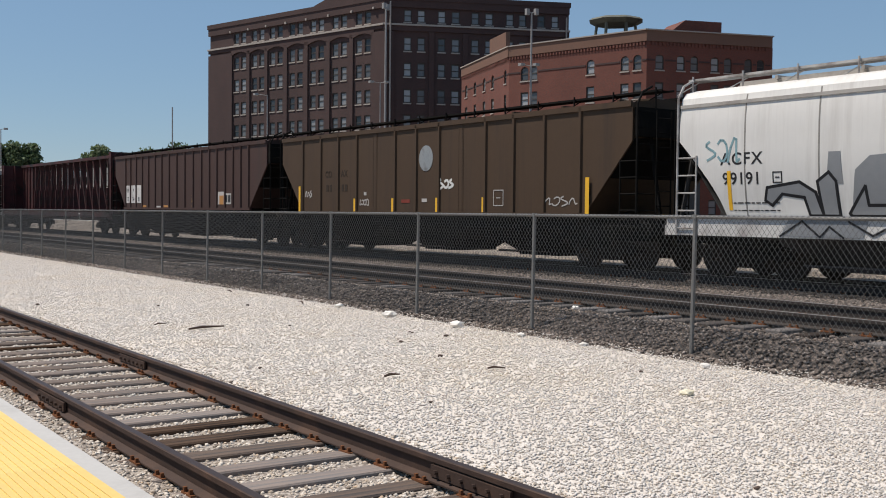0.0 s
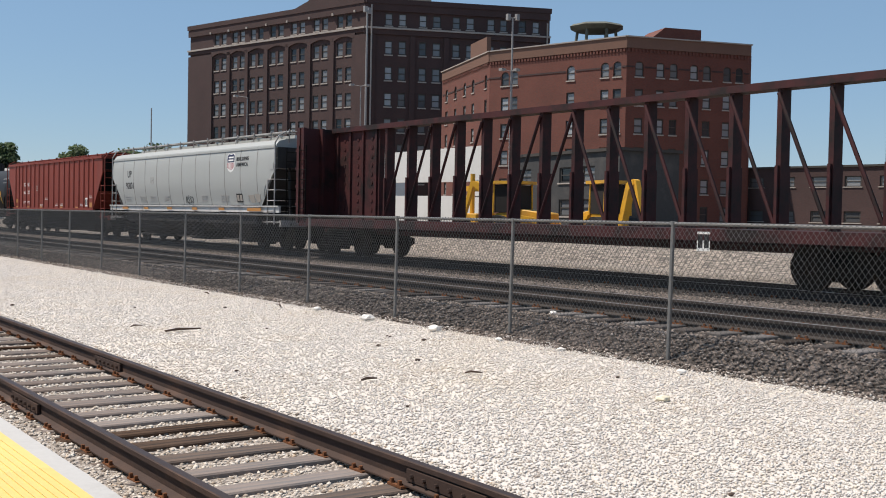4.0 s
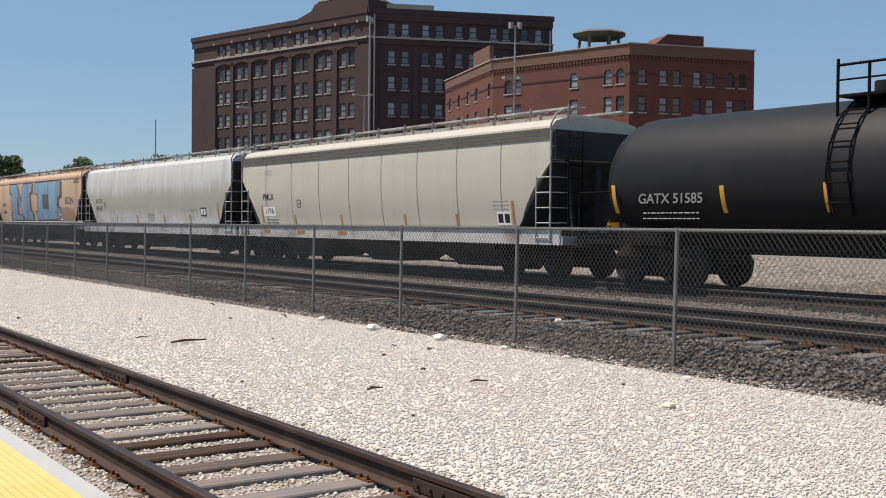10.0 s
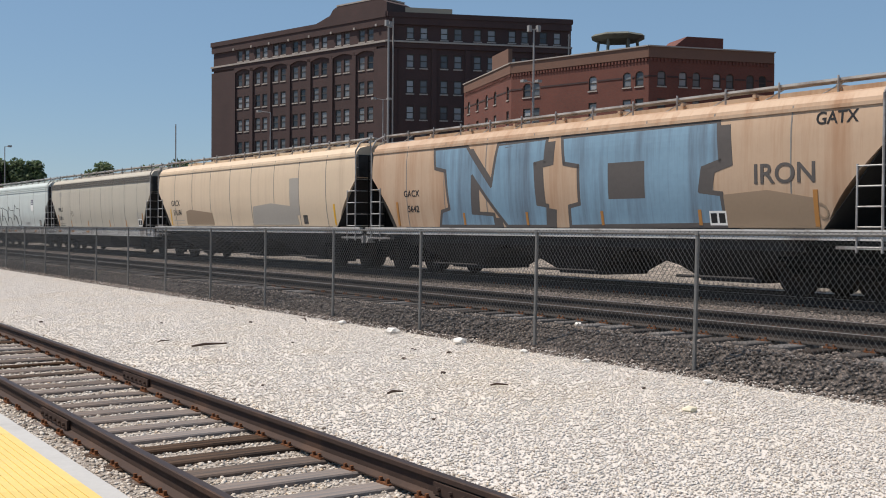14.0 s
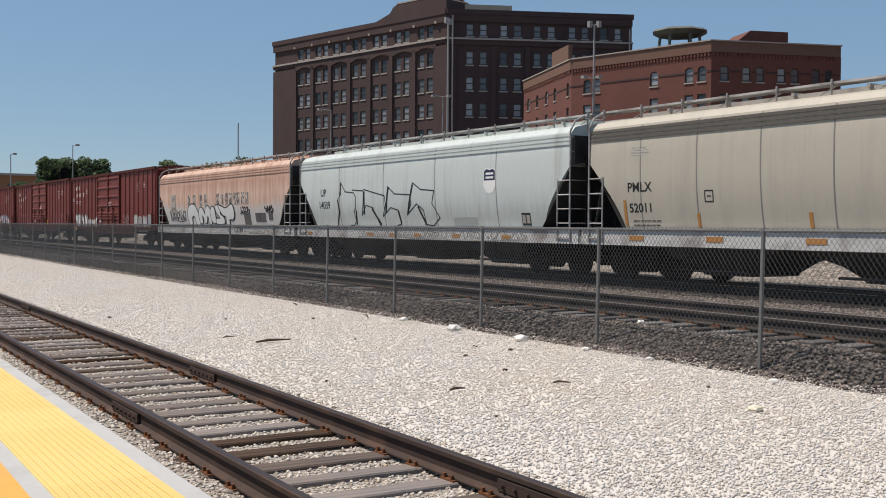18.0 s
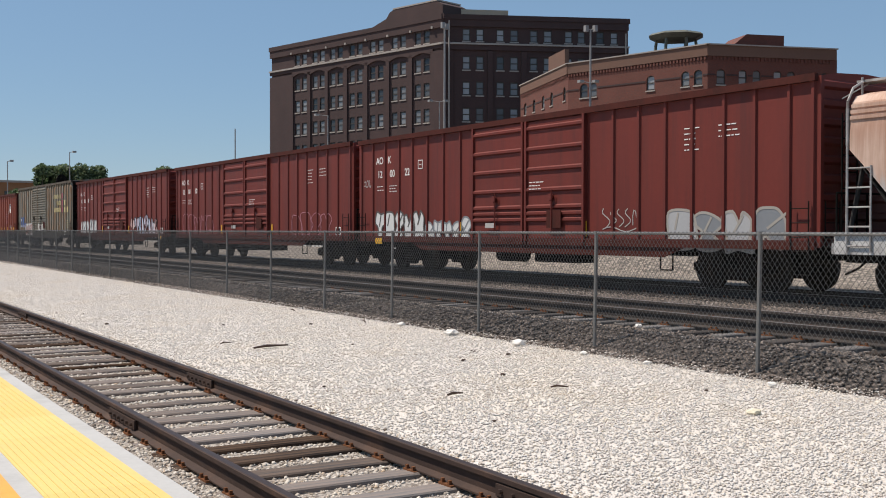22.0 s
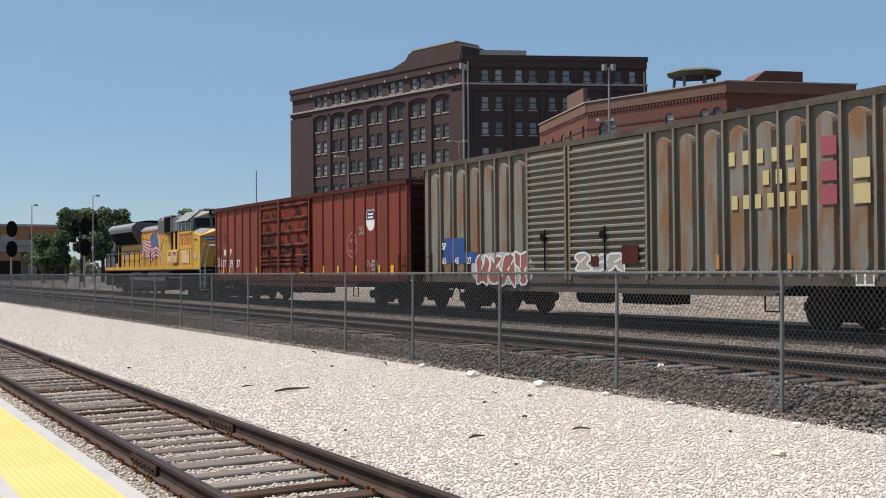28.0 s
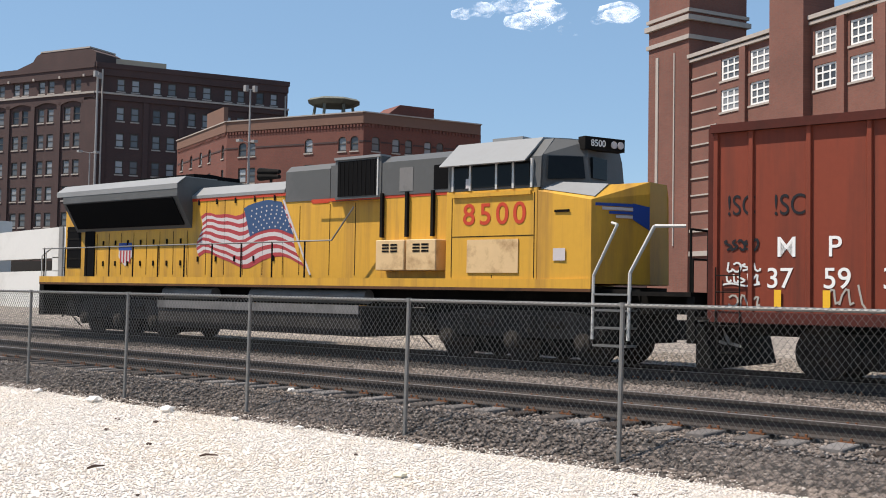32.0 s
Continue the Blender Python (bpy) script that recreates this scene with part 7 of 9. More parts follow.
def locomotive(s):
    loco = new_car("locomotive", "yellow and grey diesel locomotive with a flag painted on its flank", "locomotive", s, 22.6)
    hx = -1.0
    bm = bmesh.new()
    box(bm, -1.5, 1.5, -8.95, 10.75, 1.42, 1.55)
    box(bm, -0.9, 0.9, -10.9, 10.8, 1.05, 1.42)
    part("frame", bm, black_steel, loco)
    bm = bmesh.new()
    box(bm, -1.53, -1.49, -8.95, 10.75, 1.50, 1.68)
    part("side_sill", bm, loco_yellow, loco)
    bm = bmesh.new()
    box(bm, -1.535, -1.495, -8.95, 10.75, 1.44, 1.50)
    part("sill_stripe", bm, sill_grime, loco)
    # long hood
    bm = bmesh.new()
    prism(bm, [(-1.0, 1.55), (-1.0, 3.85), (-0.72, 4.08), (0.72, 4.08), (1.0, 3.85), (1.0, 1.55)], 0.25, 4.1, "y")
    hood = part("hood", bm, loco_yellow, loco, bevel=0.02)
    bm = bmesh.new()
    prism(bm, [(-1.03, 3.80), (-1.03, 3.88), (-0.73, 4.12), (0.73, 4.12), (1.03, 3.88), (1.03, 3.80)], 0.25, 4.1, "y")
    part("hood_roof", bm, loco_roof_lit, loco)
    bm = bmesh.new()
    box(bm, -1.0, 1.0, -5.0, 0.25, 1.55, 3.60)
    part("hood_centre", bm, loco_yellow, loco)
    bm = bmesh.new()
    prism(bm, [(-1.02, 3.56), (-1.02, 4.30), (-0.85, 4.45), (0.85, 4.45), (1.02, 4.30), (1.02, 3.56)], -1.35, 0.22, "y")
    part("upper_hood", bm, loco_grey, loco)
    bm = bmesh.new()
    prism(bm, [(-1.05, 3.50), (-1.05, 4.36), (-0.85, 4.48), (0.85, 4.48), (1.05, 4.36), (1.05, 3.50)], -3.2, -1.40, "y")
    box(bm, -1.22, 1.22, -3.2, -1.72, 3.52, 4.46)
    part("inverter_box", bm, loco_grey, loco)
    bm = bmesh.new()
    box(bm, -1.235, -1.2, -3.1, -1.82, 3.58, 4.40)
    part("intake_grille", bm, loco_black, loco)
    gb = bmesh.new()
    box(gb, -1.245, -1.23, -0.006, 0.006, 3.58, 4.40)
    gmesh = mesh_of("grille_bar", gb, black_steel)
    for k in range(9):
        part("grille_bar", gmesh, None, loco, at=pose(0, -3.0 + 1.1 * k / 8, 0))
    bm = bmesh.new()
    box(bm, -1.24, -1.2, -3.12, -3.08, 3.56, 4.46)
    part("grille_edge", bm, bright_rail, loco)
    bm = bmesh.new()
    box(bm, -1.26, -0.9, -3.2, -1.72, 4.44, 4.50)
    part("grille_cap", bm, loco_roof_lit, loco)
    bm = bmesh.new()
    box(bm, -1.18, 1.18, -5.4, -3.2, 1.55, 3.55)
    part("equipment_bay", bm, loco_yellow, loco)
    bm = bmesh.new()
    prism(bm, [(-1.2, 3.55), (-1.2, 4.30), (-0.9, 4.47), (0.9, 4.47), (1.2, 4.30), (1.2, 3.55)], -5.45, -3.2, "y")
    part("upper_bay", bm, loco_grey, loco)
    for y0, y1 in ((-4.15, -3.75), (-5.15, -4.75)):
        side_panel("bay_door", loco, rect(y0, y1, 3.62, 4.15), loco_black if y0 < -5 else tank_grey, -1.205)
    # stripe under the grey
    side_panel("stripe", loco, rect(-5.45, -0.9, 3.49, 3.56), loco_red, -1.185)
    side_panel("stripe", loco, [(-1.25, 3.56), (-1.35, 3.50), (-0.75, 3.50), (-0.35, 4.02), (-0.42, 4.02)], loco_grey, -1.004)
    side_panel("stripe", loco, [(-0.75, 3.48), (-0.70, 3.53), (-0.30, 4.02), (-0.40, 4.02), (-0.78, 3.53), (-1.3, 3.53), (-1.3, 3.48)], loco_red, -1.007)
    side_panel("stripe", loco, rect(-0.4, 4.05, 3.72, 3.80), loco_red, -1.012)
    # radiator end with flared wings
    bm = bmesh.new()
    prism(bm, [(-1.0, 1.55), (-1.0, 4.1), (1.0, 4.1), (1.0, 1.55)], 4.1, 10.2, "y")
    part("rear_hood", bm, loco_yellow, loco)
    bm = bmesh.new()
    prism(bm, [(-1.02, 3.02), (-1.52, 3.85), (-1.52, 4.18), (-1.25, 4.38), (1.25, 4.38), (1.52, 4.18), (1.52, 3.85), (1.02, 3.02)], 3.95, 9.55, "y")
    part("radiator_wing", bm, loco_grey, loco, "flared grey radiator wing")
    bm = bmesh.new()
    prism(bm, [(-1.10, 3.12), (-1.53, 3.83), (-1.54, 3.81), (-1.12, 3.10)], 4.15, 9.35, "y")
    part("radiator_screen", bm, loco_black, loco)
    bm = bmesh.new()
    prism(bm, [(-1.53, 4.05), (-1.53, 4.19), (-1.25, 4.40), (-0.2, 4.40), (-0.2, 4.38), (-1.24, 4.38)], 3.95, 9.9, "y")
    part("wing_roof", bm, loco_roof_lit, loco)
    bm = bmesh.new()
    box(bm, -0.8, 0.8, 4.2, 7.6, 4.38, 4.52)
    for y in (4.9, 6.0, 7.1):
        disc(bm, (0, y, 4.54), (0, 0, 1), 0.5, 0.03, 20)
    part("fan_deck", bm, loco_black, loco)
    bm = bmesh.new()
    box(bm, -0.98, 0.98, 9.5, 10.25, 1.6, 4.12)
    part("rear_wall", bm, loco_yellow, loco)
    side_panel("rear_louvre", loco, rect(9.35, 10.1, 1.95, 3.2), loco_black, -1.01)
    for z in (2.2, 2.5, 2.8, 3.05):
        side_panel("louvre_slat", loco, rect(9.35, 10.1, z, z + 0.05), black_steel, -1.02)
    # hood doors: seams, latches, shadow gaps
    bm = bmesh.new()
    for y in [4.15 + 0.62 * k for k in range(9)] + [0.3 + 0.76 * k for k in range(5)] + [-0.3, -1.35, -2.2, -3.15]:
        top = 2.95 if y > 4.1 else (3.78 if y > 0.2 else 3.45)
        box(bm, -1.006, -0.99, y - 0.008, y + 0.008, 1.75, top)
    tagged(part("door_seam", bm, black_steel, loco), kind="stuff")
    bm = bmesh.new()
    for k, y in enumerate([4.4 + 0.62 * k for k in range(8)] + [0.6 + 0.76 * k for k in range(5)]):
        for z in (2.0, 2.6) if y > 4.1 else (2.1, 3.62):
            box(bm, -1.03, -0.99, y, y + 0.05, z, z + 0.14)
    tagged(part("door_latch", bm, black_steel, loco), kind="stuff")
    bm = bmesh.new()
    box(bm, -1.03, -0.99, 8.6, 9.1, 1.65, 3.1)
    part("recess_door", bm, loco_black, loco)
    # vertical struts of the centre hood
    for y in (-3.25, -4.0, -4.75, -5.35):
        bm = bmesh.new()
        box(bm, -1.26, -1.17, y - 0.035, y + 0.035, 2.6, 3.6)
        part("strut", bm, black_steel, loco)
    # louvred cream boxes
    for y0, y1 in ((-4.2, -3.35), (-5.1, -4.25)):
        bm = bmesh.new()
        box(bm, -1.52, -1.15, y0, y1, 1.85, 2.52)
        lb = part("louvre_box", bm, loco_cream, loco, "stained cream louvre box", bevel=0.015)
        for r in range(3):
            for c in range(2):
                side_panel("louvre", lb, rect(y0 + 0.2 + c * 0.25, y0 + 0.4 + c * 0.25, 2.25 + r * 0.07, 2.29 + r * 0.07), loco_black, -1.524)
    # cab
    bm = bmesh.new()
    prism(bm, [(-1.5, 1.55), (-1.5, 3.5), (1.5, 3.5), (1.5, 1.55)], -7.7, -5.35, "y")
    part("cab_lower", bm, loco_yellow, loco, bevel=0.02)
    bm = bmesh.new()
    prism(bm, [(-1.5, 3.5), (-1.46, 4.12), (-1.02, 4.52), (0, 4.62), (1.02, 4.52), (1.46, 4.12), (1.5, 3.5)], -7.75, -5.4, "y")
    part("cab_upper", bm, loco_grey, loco)
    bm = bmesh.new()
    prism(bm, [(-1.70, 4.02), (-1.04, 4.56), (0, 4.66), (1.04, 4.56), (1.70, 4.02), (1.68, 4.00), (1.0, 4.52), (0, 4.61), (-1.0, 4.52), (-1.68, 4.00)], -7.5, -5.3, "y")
    part("cab_roof", bm, loco_roof_lit, loco, "grey cab roof with drip awning, lightened for sun")
    for y0, y1 in ((-5.95, -5.58), (-6.65, -6.05), (-7.05, -6.7), (-7.5, -7.15)):
        side_panel("cab_window", loco, rect(y0, y1, 3.55, 4.02), cab_glass, -1.51, 0.012)
    wp = bmesh.new()
    box(wp, -1.53, -1.48, -0.025, 0.025, 3.50, 4.08)
    wpm = mesh_of("window_post", wp, bright_rail)
    for y in (-5.54, -6.0, -6.68, -7.1, -7.55):
        part("window_post", wpm, None, loco, at=pose(0, y, 0))
    side_panel("white_card", loco, rect(-5.98, -5.90, 3.55, 3.75), flag_white, -1.53)
    # sloped windscreen head and number board
    bm = bmesh.new()
    loft(bm, [[(-1.42, -7.75, 3.5), (-1.42, -7.75, 4.15), (-1.0, -7.75, 4.52), (1.0, -7.75, 4.52), (1.42, -7.75, 4.15), (1.42, -7.75, 3.5)],
              [(-0.68, -8.38, 3.6), (-0.68, -8.32, 4.15), (-0.58, -8.28, 4.48), (0.58, -8.28, 4.48), (0.68, -8.32, 4.15), (0.68, -8.38, 3.6)]])
    part("windscreen_head", bm, loco_grey, loco)
    bm = bmesh.new()
    loft(bm, [[(-1.40, -7.86, 3.66), (-1.38, -7.86, 4.12), (-0.78, -8.28, 4.14), (-0.78, -8.34, 3.70)], [(-1.30, -7.80, 3.66), (-1.28, -7.80, 4.12), (-0.68, -8.22, 4.14), (-0.68, -8.28, 3.70)]])
    part("windscreen", bm, cab_glass, loco)
    bm = bmesh.new()
    box(bm, -0.60, -0.06, -8.40, -8.34, 3.72, 4.14)
    part("windscreen", bm, cab_glass, loco)
    # number board with the twin headlights beside it, across the brow
    u = Vector((0.943, -0.333, 0))
    nrm = Vector((-0.333, -0.943, 0))
    turn = Matrix((u, Vector((0, 0, 1)), nrm)).transposed().to_4x4()
    at_board = Matrix.Translation((-0.38, -8.50, 4.42)) @ turn
    bm = bmesh.new()
    box(bm, -0.46, 0.56, -0.13, 0.13, -0.22, 0.0)
    nb = part("number_board", bm, black_steel, loco, "black number board", at=at_board)
    part("lettering", text_mesh("8500", 0.19, white_letters, 1.0, 0.003), None, nb, at=pose(-0.13, 0, 0.006))
    for k in (0.27, 0.44):
        bm = bmesh.new()
        disc(bm, (k, 0, 0.0), (0, 0, 1), 0.075, 0.025, 14)
        part("headlight", bm, flag_white, nb, "round sealed-beam headlight")
    bm = bmesh.new()
    bar(bm, (0.2, -7.0, 4.6), (0.2, -7.0, 4.72), 0.12, 10)
    box(bm, -0.5, 0.4, -6.6, -5.8, 4.6, 4.72)
    part("roof_unit", bm, loco_roof_lit, loco)
    bm = bmesh.new()
    for dz in (0.0, 0.13):
        bar(bm, (-0.32, 1.25, 4.32 + dz), (-0.30, 2.05, 4.36 + dz), 0.055, 8, 0.11)
    bar(bm, (-0.3, 1.6, 4.05), (-0.3, 1.6, 4.45), 0.04)
    part("horn", bm, black_steel, loco)
    # nose: near flank flush with the cab, then cut back to a narrow front
    bm = bmesh.new()
    loft(bm, [[(-1.5, -7.7, 1.6), (-1.5, -7.7, 3.42), (-1.2, -7.7, 3.62), (1.2, -7.7, 3.62), (1.5, -7.7, 3.42), (1.5, -7.7, 1.6)],
              [(-1.48, -8.92, 1.6), (-1.48, -8.92, 3.20), (-1.0, -8.98, 3.52), (1.0, -8.98, 3.52), (1.48, -8.92, 3.20), (1.48, -8.92, 1.6)],
              [(-0.38, -9.58, 1.6), (-0.38, -9.56, 3.36), (-0.34, -9.54, 3.60), (0.34, -9.54, 3.60), (0.38, -9.56, 3.36), (0.38, -9.58, 1.6)]])
    part("nose", bm, loco_yellow, loco)
    bm = bmesh.new()
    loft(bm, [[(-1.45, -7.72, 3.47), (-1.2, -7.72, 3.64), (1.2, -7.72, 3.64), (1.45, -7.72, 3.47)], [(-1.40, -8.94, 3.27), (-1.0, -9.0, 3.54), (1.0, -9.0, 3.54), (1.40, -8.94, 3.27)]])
    part("nose_top", bm, loco_roof_lit, loco)
    # wing emblem on the slanted nose face
    e0, e1 = Vector((-1.45, -8.94, 0)), Vector((-0.40, -9.565, 0))
    for k in range(4):
        z = 3.12 - 0.075 * k
        a, b = e0.lerp(e1, 0.04 + 0.12 * k), e0.lerp(e1, 0.72)
        bm = bmesh.new()
        off = Vector((-0.012, -0.012, 0))
        vs = [bm.verts.new(p) for p in (a + off + Vector((0, 0, z - 0.028)), b + off + Vector((0, 0, z - 0.028)), b + off + Vector((0, 0, z + 0.028)), a + off + Vector((0, 0, z + 0.028)))]
        ws = [bm.verts.new(v.co + Vector((0.02, 0.02, 0))) for v in vs]
        bm.faces.new(vs)
        for i in range(4):
            bm.faces.new((vs[i], vs[(i + 1) % 4], ws[(i + 1) % 4], ws[i]))
        part("wing_feather", bm, wing_blue if k % 2 == 0 else flag_white, loco)
    bm = bmesh.new()
    a, b = e0.lerp(e1, 0.70), e0.lerp(e1, 1.0)
    off = Vector((-0.013, -0.013, 0))
    vs = [bm.verts.new(p + off + Vector((0, 0, z))) for p, z in ((a, 2.85), (b, 2.65), (b, 3.1), (a, 3.16))]
    ws = [bm.verts.new(v.co + Vector((0.02, 0.02, 0))) for v in vs]
    bm.faces.new(vs)
    for i in range(4):
        bm.faces.new((vs[i], vs[(i + 1) % 4], ws[(i + 1) % 4], ws[i]))
    part("wing_shield", bm, wing_blue, loco)
    # cab side numbers, panels
    letters("8500", 0.62, loco_red, loco, -6.62, 2.98, -1.508, 1.08, 0.026, 1.28, "red cab numbers")
    side_panel("equipment_door", loco, rect(-7.25, -5.95, 1.80, 2.48), loco_cream, -1.512, 0.014, "bleached cream equipment door")
    side_panel("panel_edge", loco, rect(-7.55, -5.55, 3.36, 3.44), loco_yellow, -1.52, 0.03)
    side_panel("white_notice", loco, rect(-8.36, -8.08, 2.04, 2.28), flag_white, -1.51)
    side_panel("vent_row", loco, rect(-8.45, -8.1, 2.98, 3.03), loco_black, -1.51)
    bm = bmesh.new()
    for y in (-5.52, -7.62, -6.58):
        box(bm, -1.506, -1.494, y - 0.008, y + 0.008, 1.7, 3.4 if y != -6.58 else 1.75)
    box(bm, -1.506, -1.494, -7.62, -5.52, 2.54, 2.556)
    tagged(part("panel_seam", bm, black_steel, loco), kind="stuff")
    # flag
    def fz(u, v):
        """A waving sheet: u runs from the fly to the hoist, v from bottom to top."""
        y = 3.62 - 3.30 * u - 0.85 * (1 - v) * u + 0.12 * math.sin(v * 6)
        z = 2.15 + 1.22 * v + 0.17 * math.sin(u * 9.5 + 0.5) * (1 - 0.5 * v) + 0.05 * math.sin(u * 23) * (1 - u) - 0.12 * u * (1 - v) + 0.16 * u * v - 0.10 * (1 - u) * v
        return (y, z)
    for k in range(13):
        v0, v1 = k / 13, (k + 1) / 13
        pts = [fz(i / 16, v0) for i in range(17)] + [fz(i / 16, v1) for i in range(16, -1, -1)]
        bm = bmesh.new()
        a = [bm.verts.new((-1.006, y, z)) for y, z in pts]
        b = [bm.verts.new((-0.99, y, z)) for y, z in pts]
        for i in range(16):
            bm.faces.new((a[i], a[i + 1], a[32 - i], a[33 - i]))
        for i in range(34):
            j = (i + 1) % 34
            bm.faces.new((a[i], a[j], b[j], b[i]))
        part("flag_stripe", bm, flag_red if k % 2 == 0 else flag_white, loco)
    pts = [fz(0.56 + 0.44 * i / 8, 0.52) for i in range(9)] + [fz(0.56 + 0.44 * i / 8, 1.06) for i in range(8, -1, -1)]
    bm = bmesh.new()
    a = [bm.verts.new((-1.010, y, z)) for y, z in pts]
    b = [bm.verts.new((-0.99, y, z)) for y, z in pts]
    for i in range(8):
        bm.faces.new((a[i], a[i + 1], a[16 - i], a[17 - i]))
    for i in range(18):
        bm.faces.new((a[i], a[(i + 1) % 18], b[(i + 1) % 18], b[i]))
    part("flag_canton", bm, flag_blue, loco)
    bm = bmesh.new()
    for r in range(6):
        for c in range(7):
            y, z = fz(0.59 + 0.4 * (c + 0.5 * (r % 2)) / 7, 0.56 + 0.47 * r / 6)
            disc(bm, (-1.012, y, z), (1, 0, 0), 0.026, 0.003, 5)
    tagged(part("flag_stars", bm, flag_white, loco), kind="stuff")
    bm = bmesh.new()
    bar(bm, (-1.01, 0.30, 3.62), (-1.01, -0.72, 1.75), 0.028)
    part("flag_pole", bm, flag_white, loco)
    # shield plate behind the railing
    side_panel("shield", loco, [(7.35, 2.62), (7.35, 2.25), (7.02, 1.98), (6.7, 2.25), (6.7, 2.62)], flag_white, -1.008)
    side_panel("shield_top", loco, rect(6.7, 7.35, 2.45, 2.66), wing_blue, -1.012)
    for k in range(4):
        side_panel("shield_bar", loco, rect(6.76 + 0.15 * k, 6.83 + 0.15 * k, 2.08, 2.44), flag_red, -1.011)
    # handrails
    stanch = bmesh.new()
    bar(stanch, (0, 0, 1.60), (0, 0, 2.55), 0.022, 6)
    smesh = mesh_of("stanchion", stanch, black_steel)
    for y in [10.6 - 1.16 * k for k in range(11)]:
        part("stanchion", smesh, None, loco, at=pose(-1.47, y, 0))
    bm = bmesh.new()
    pipe(bm, [(-1.47, 10.7, 2.52), (-1.47, -1.9, 2.55), (-1.47, -2.6, 3.3)], 0.02)
    part("handrail", bm, galv, loco)
    bm = bmesh.new()
    pipe(bm, [(-1.47, 10.72, 1.5), (-1.47, 10.74, 2.3), (-1.40, 10.3, 2.55)], 0.022)
    pipe(bm, [(-1.2, 10.95, 1.1), (-1.2, 10.98, 2.4)], 0.022)
    part("rear_grab_rail", bm, bright_rail, loco)
    for y0, z1 in ((-9.0, 2.72), (-9.75, 2.68)):
        bm = bmesh.new()
        if y0 > -9.5:
            pipe(bm, [(-1.5, -8.98, 0.55), (-1.5, -9.0, 1.75), (-1.5, -9.5, 2.70), (-1.35, -9.3, 2.75)], 0.03)
        else:
            pipe(bm, [(-1.5, -9.75, 0.55), (-1.5, -9.78, 1.8), (-1.45, -10.25, 2.66), (-1.2, -10.75, 2.66)], 0.035)
        part("grab_rail", bm, bright_rail, loco)
    bm = bmesh.new()
    pipe(bm, [(-1.2, -10.85, 1.45), (-1.2, -10.85, 2.6), (-0.5, -10.85, 2.6), (-0.5, -10.85, 1.45)], 0.024)
    part("front_rail", bm, black_steel, loco)
    for x in (0.5, 1.2):
        bm = bmesh.new()
        pipe(bm, [(x, -10.85, 1.45), (x, -10.85, 2.62)], 0.024)
        part("front_rail", bm, black_steel, loco)
    sb = bmesh.new()
    box(sb, -1.56, -1.15, -0.36, 0.36, 0, 0.035)
    stmesh = mesh_of("step", sb, galv)
    for z in (0.42, 0.75, 1.08, 1.38):
        part("step", stmesh, None, loco, at=pose(0, -9.38, z))
    bm = bmesh.new()
    box(bm, -1.15, -1.1, -9.8, -8.95, 0.4, 1.5)
    part("step_back", bm, black_steel, loco)
    bm = bmesh.new()
    box(bm, -1.5, 1.5, -11.0, -9.8, 1.38, 1.46)
    part("front_deck", bm, black_steel, loco)
    bm = bmesh.new()
    box(bm, -1.45, 1.45, -11.05, -10.9, 0.55, 1.38)
    part("front_plate", bm, black_steel, loco)
    bm = bmesh.new()
    box(bm, -1.4, 1.4, 10.7, 10.95, 0.5, 1.45)
    part("rear_plate", bm, black_steel, loco)
    bm = bmesh.new()
    prism(bm, [(-11.06, 0.15), (-11.38, 0.12), (-11.2, 0.9), (-11.06, 0.9)], -1.4, 1.4, "x")
    part("pilot", bm, black_steel, loco)
    bm = bmesh.new()
    pipe(bm, [(-1.35, -11.08, 0.95), (-0.5, -11.12, 1.0), (-0.35, -11.3, 0.9)], 0.018)
    part("uncoupling_lever", bm, bright_rail, loco)
    bm = bmesh.new()
    for k in range(5):
        pipe(bm, [(-1.3 + 0.17 * k, -11.06, 0.78), (-1.3 + 0.17 * k, -11.24, 0.62), (-1.27 + 0.17 * k, -11.3, 0.36), (-1.22 + 0.17 * k, -11.26, 0.24)], 0.024)
    tagged(part("air_hoses", bm, grimy_steel, loco), kind="stuff")
    bm = bmesh.new()
    pipe(bm, [(-0.6, -11.0, 1.1), (-0.65, -11.35, 0.55), (-0.5, -11.5, 0.5)], 0.03)
    pipe(bm, [(-0.9, -11.0, 1.1), (-0.95, -11.25, 0.6), (-0.8, -11.35, 0.55)], 0.03)
    part("brake_hose", bm, bright_rail, loco)
    # fuel tank, air reservoirs
    bm = bmesh.new()
    prism(bm, [(-1.42, 0.35), (-1.48, 0.5), (-1.48, 1.0), (1.48, 1.0), (1.48, 0.5), (1.42, 0.35)], -2.9, 4.7, "y")
    part("fuel_tank", bm, dusty_tank, loco)
    for y0, y1 in ((0.9, 4.7), (-2.85, 0.8)):
        side_panel("tank_step", loco, rect(y0, y1, 0.86, 1.06), tank_grey, -1.5, 0.02)
    for y0, y1 in ((2.6, 4.7), (-2.9, 1.1)):
        bm = bmesh.new()
        bar(bm, (-1.22, y0, 1.26), (-1.22, y1, 1.26), 0.16, 12)
        part("air_reservoir", bm, tank_grey, loco, smooth=40)
    # three-axle trucks
    for yc in (-6.9, 7.0):
        bm = bmesh.new()
        box(bm, -0.9, 0.9, -2.6, 2.6, 0.45, 1.05)
        for y in (-0.95, 0.95):
            box(bm, -0.8, 0.8, y - 0.62, y + 0.62, 0.14, 0.5)
        for y in (-2.35, 2.35):
            box(bm, -1.25, 1.25, y - 0.3, y + 0.3, 0.5, 0.9)
        tr = part("truck", bm, black_steel, loco, at=pose(0, yc, 0))
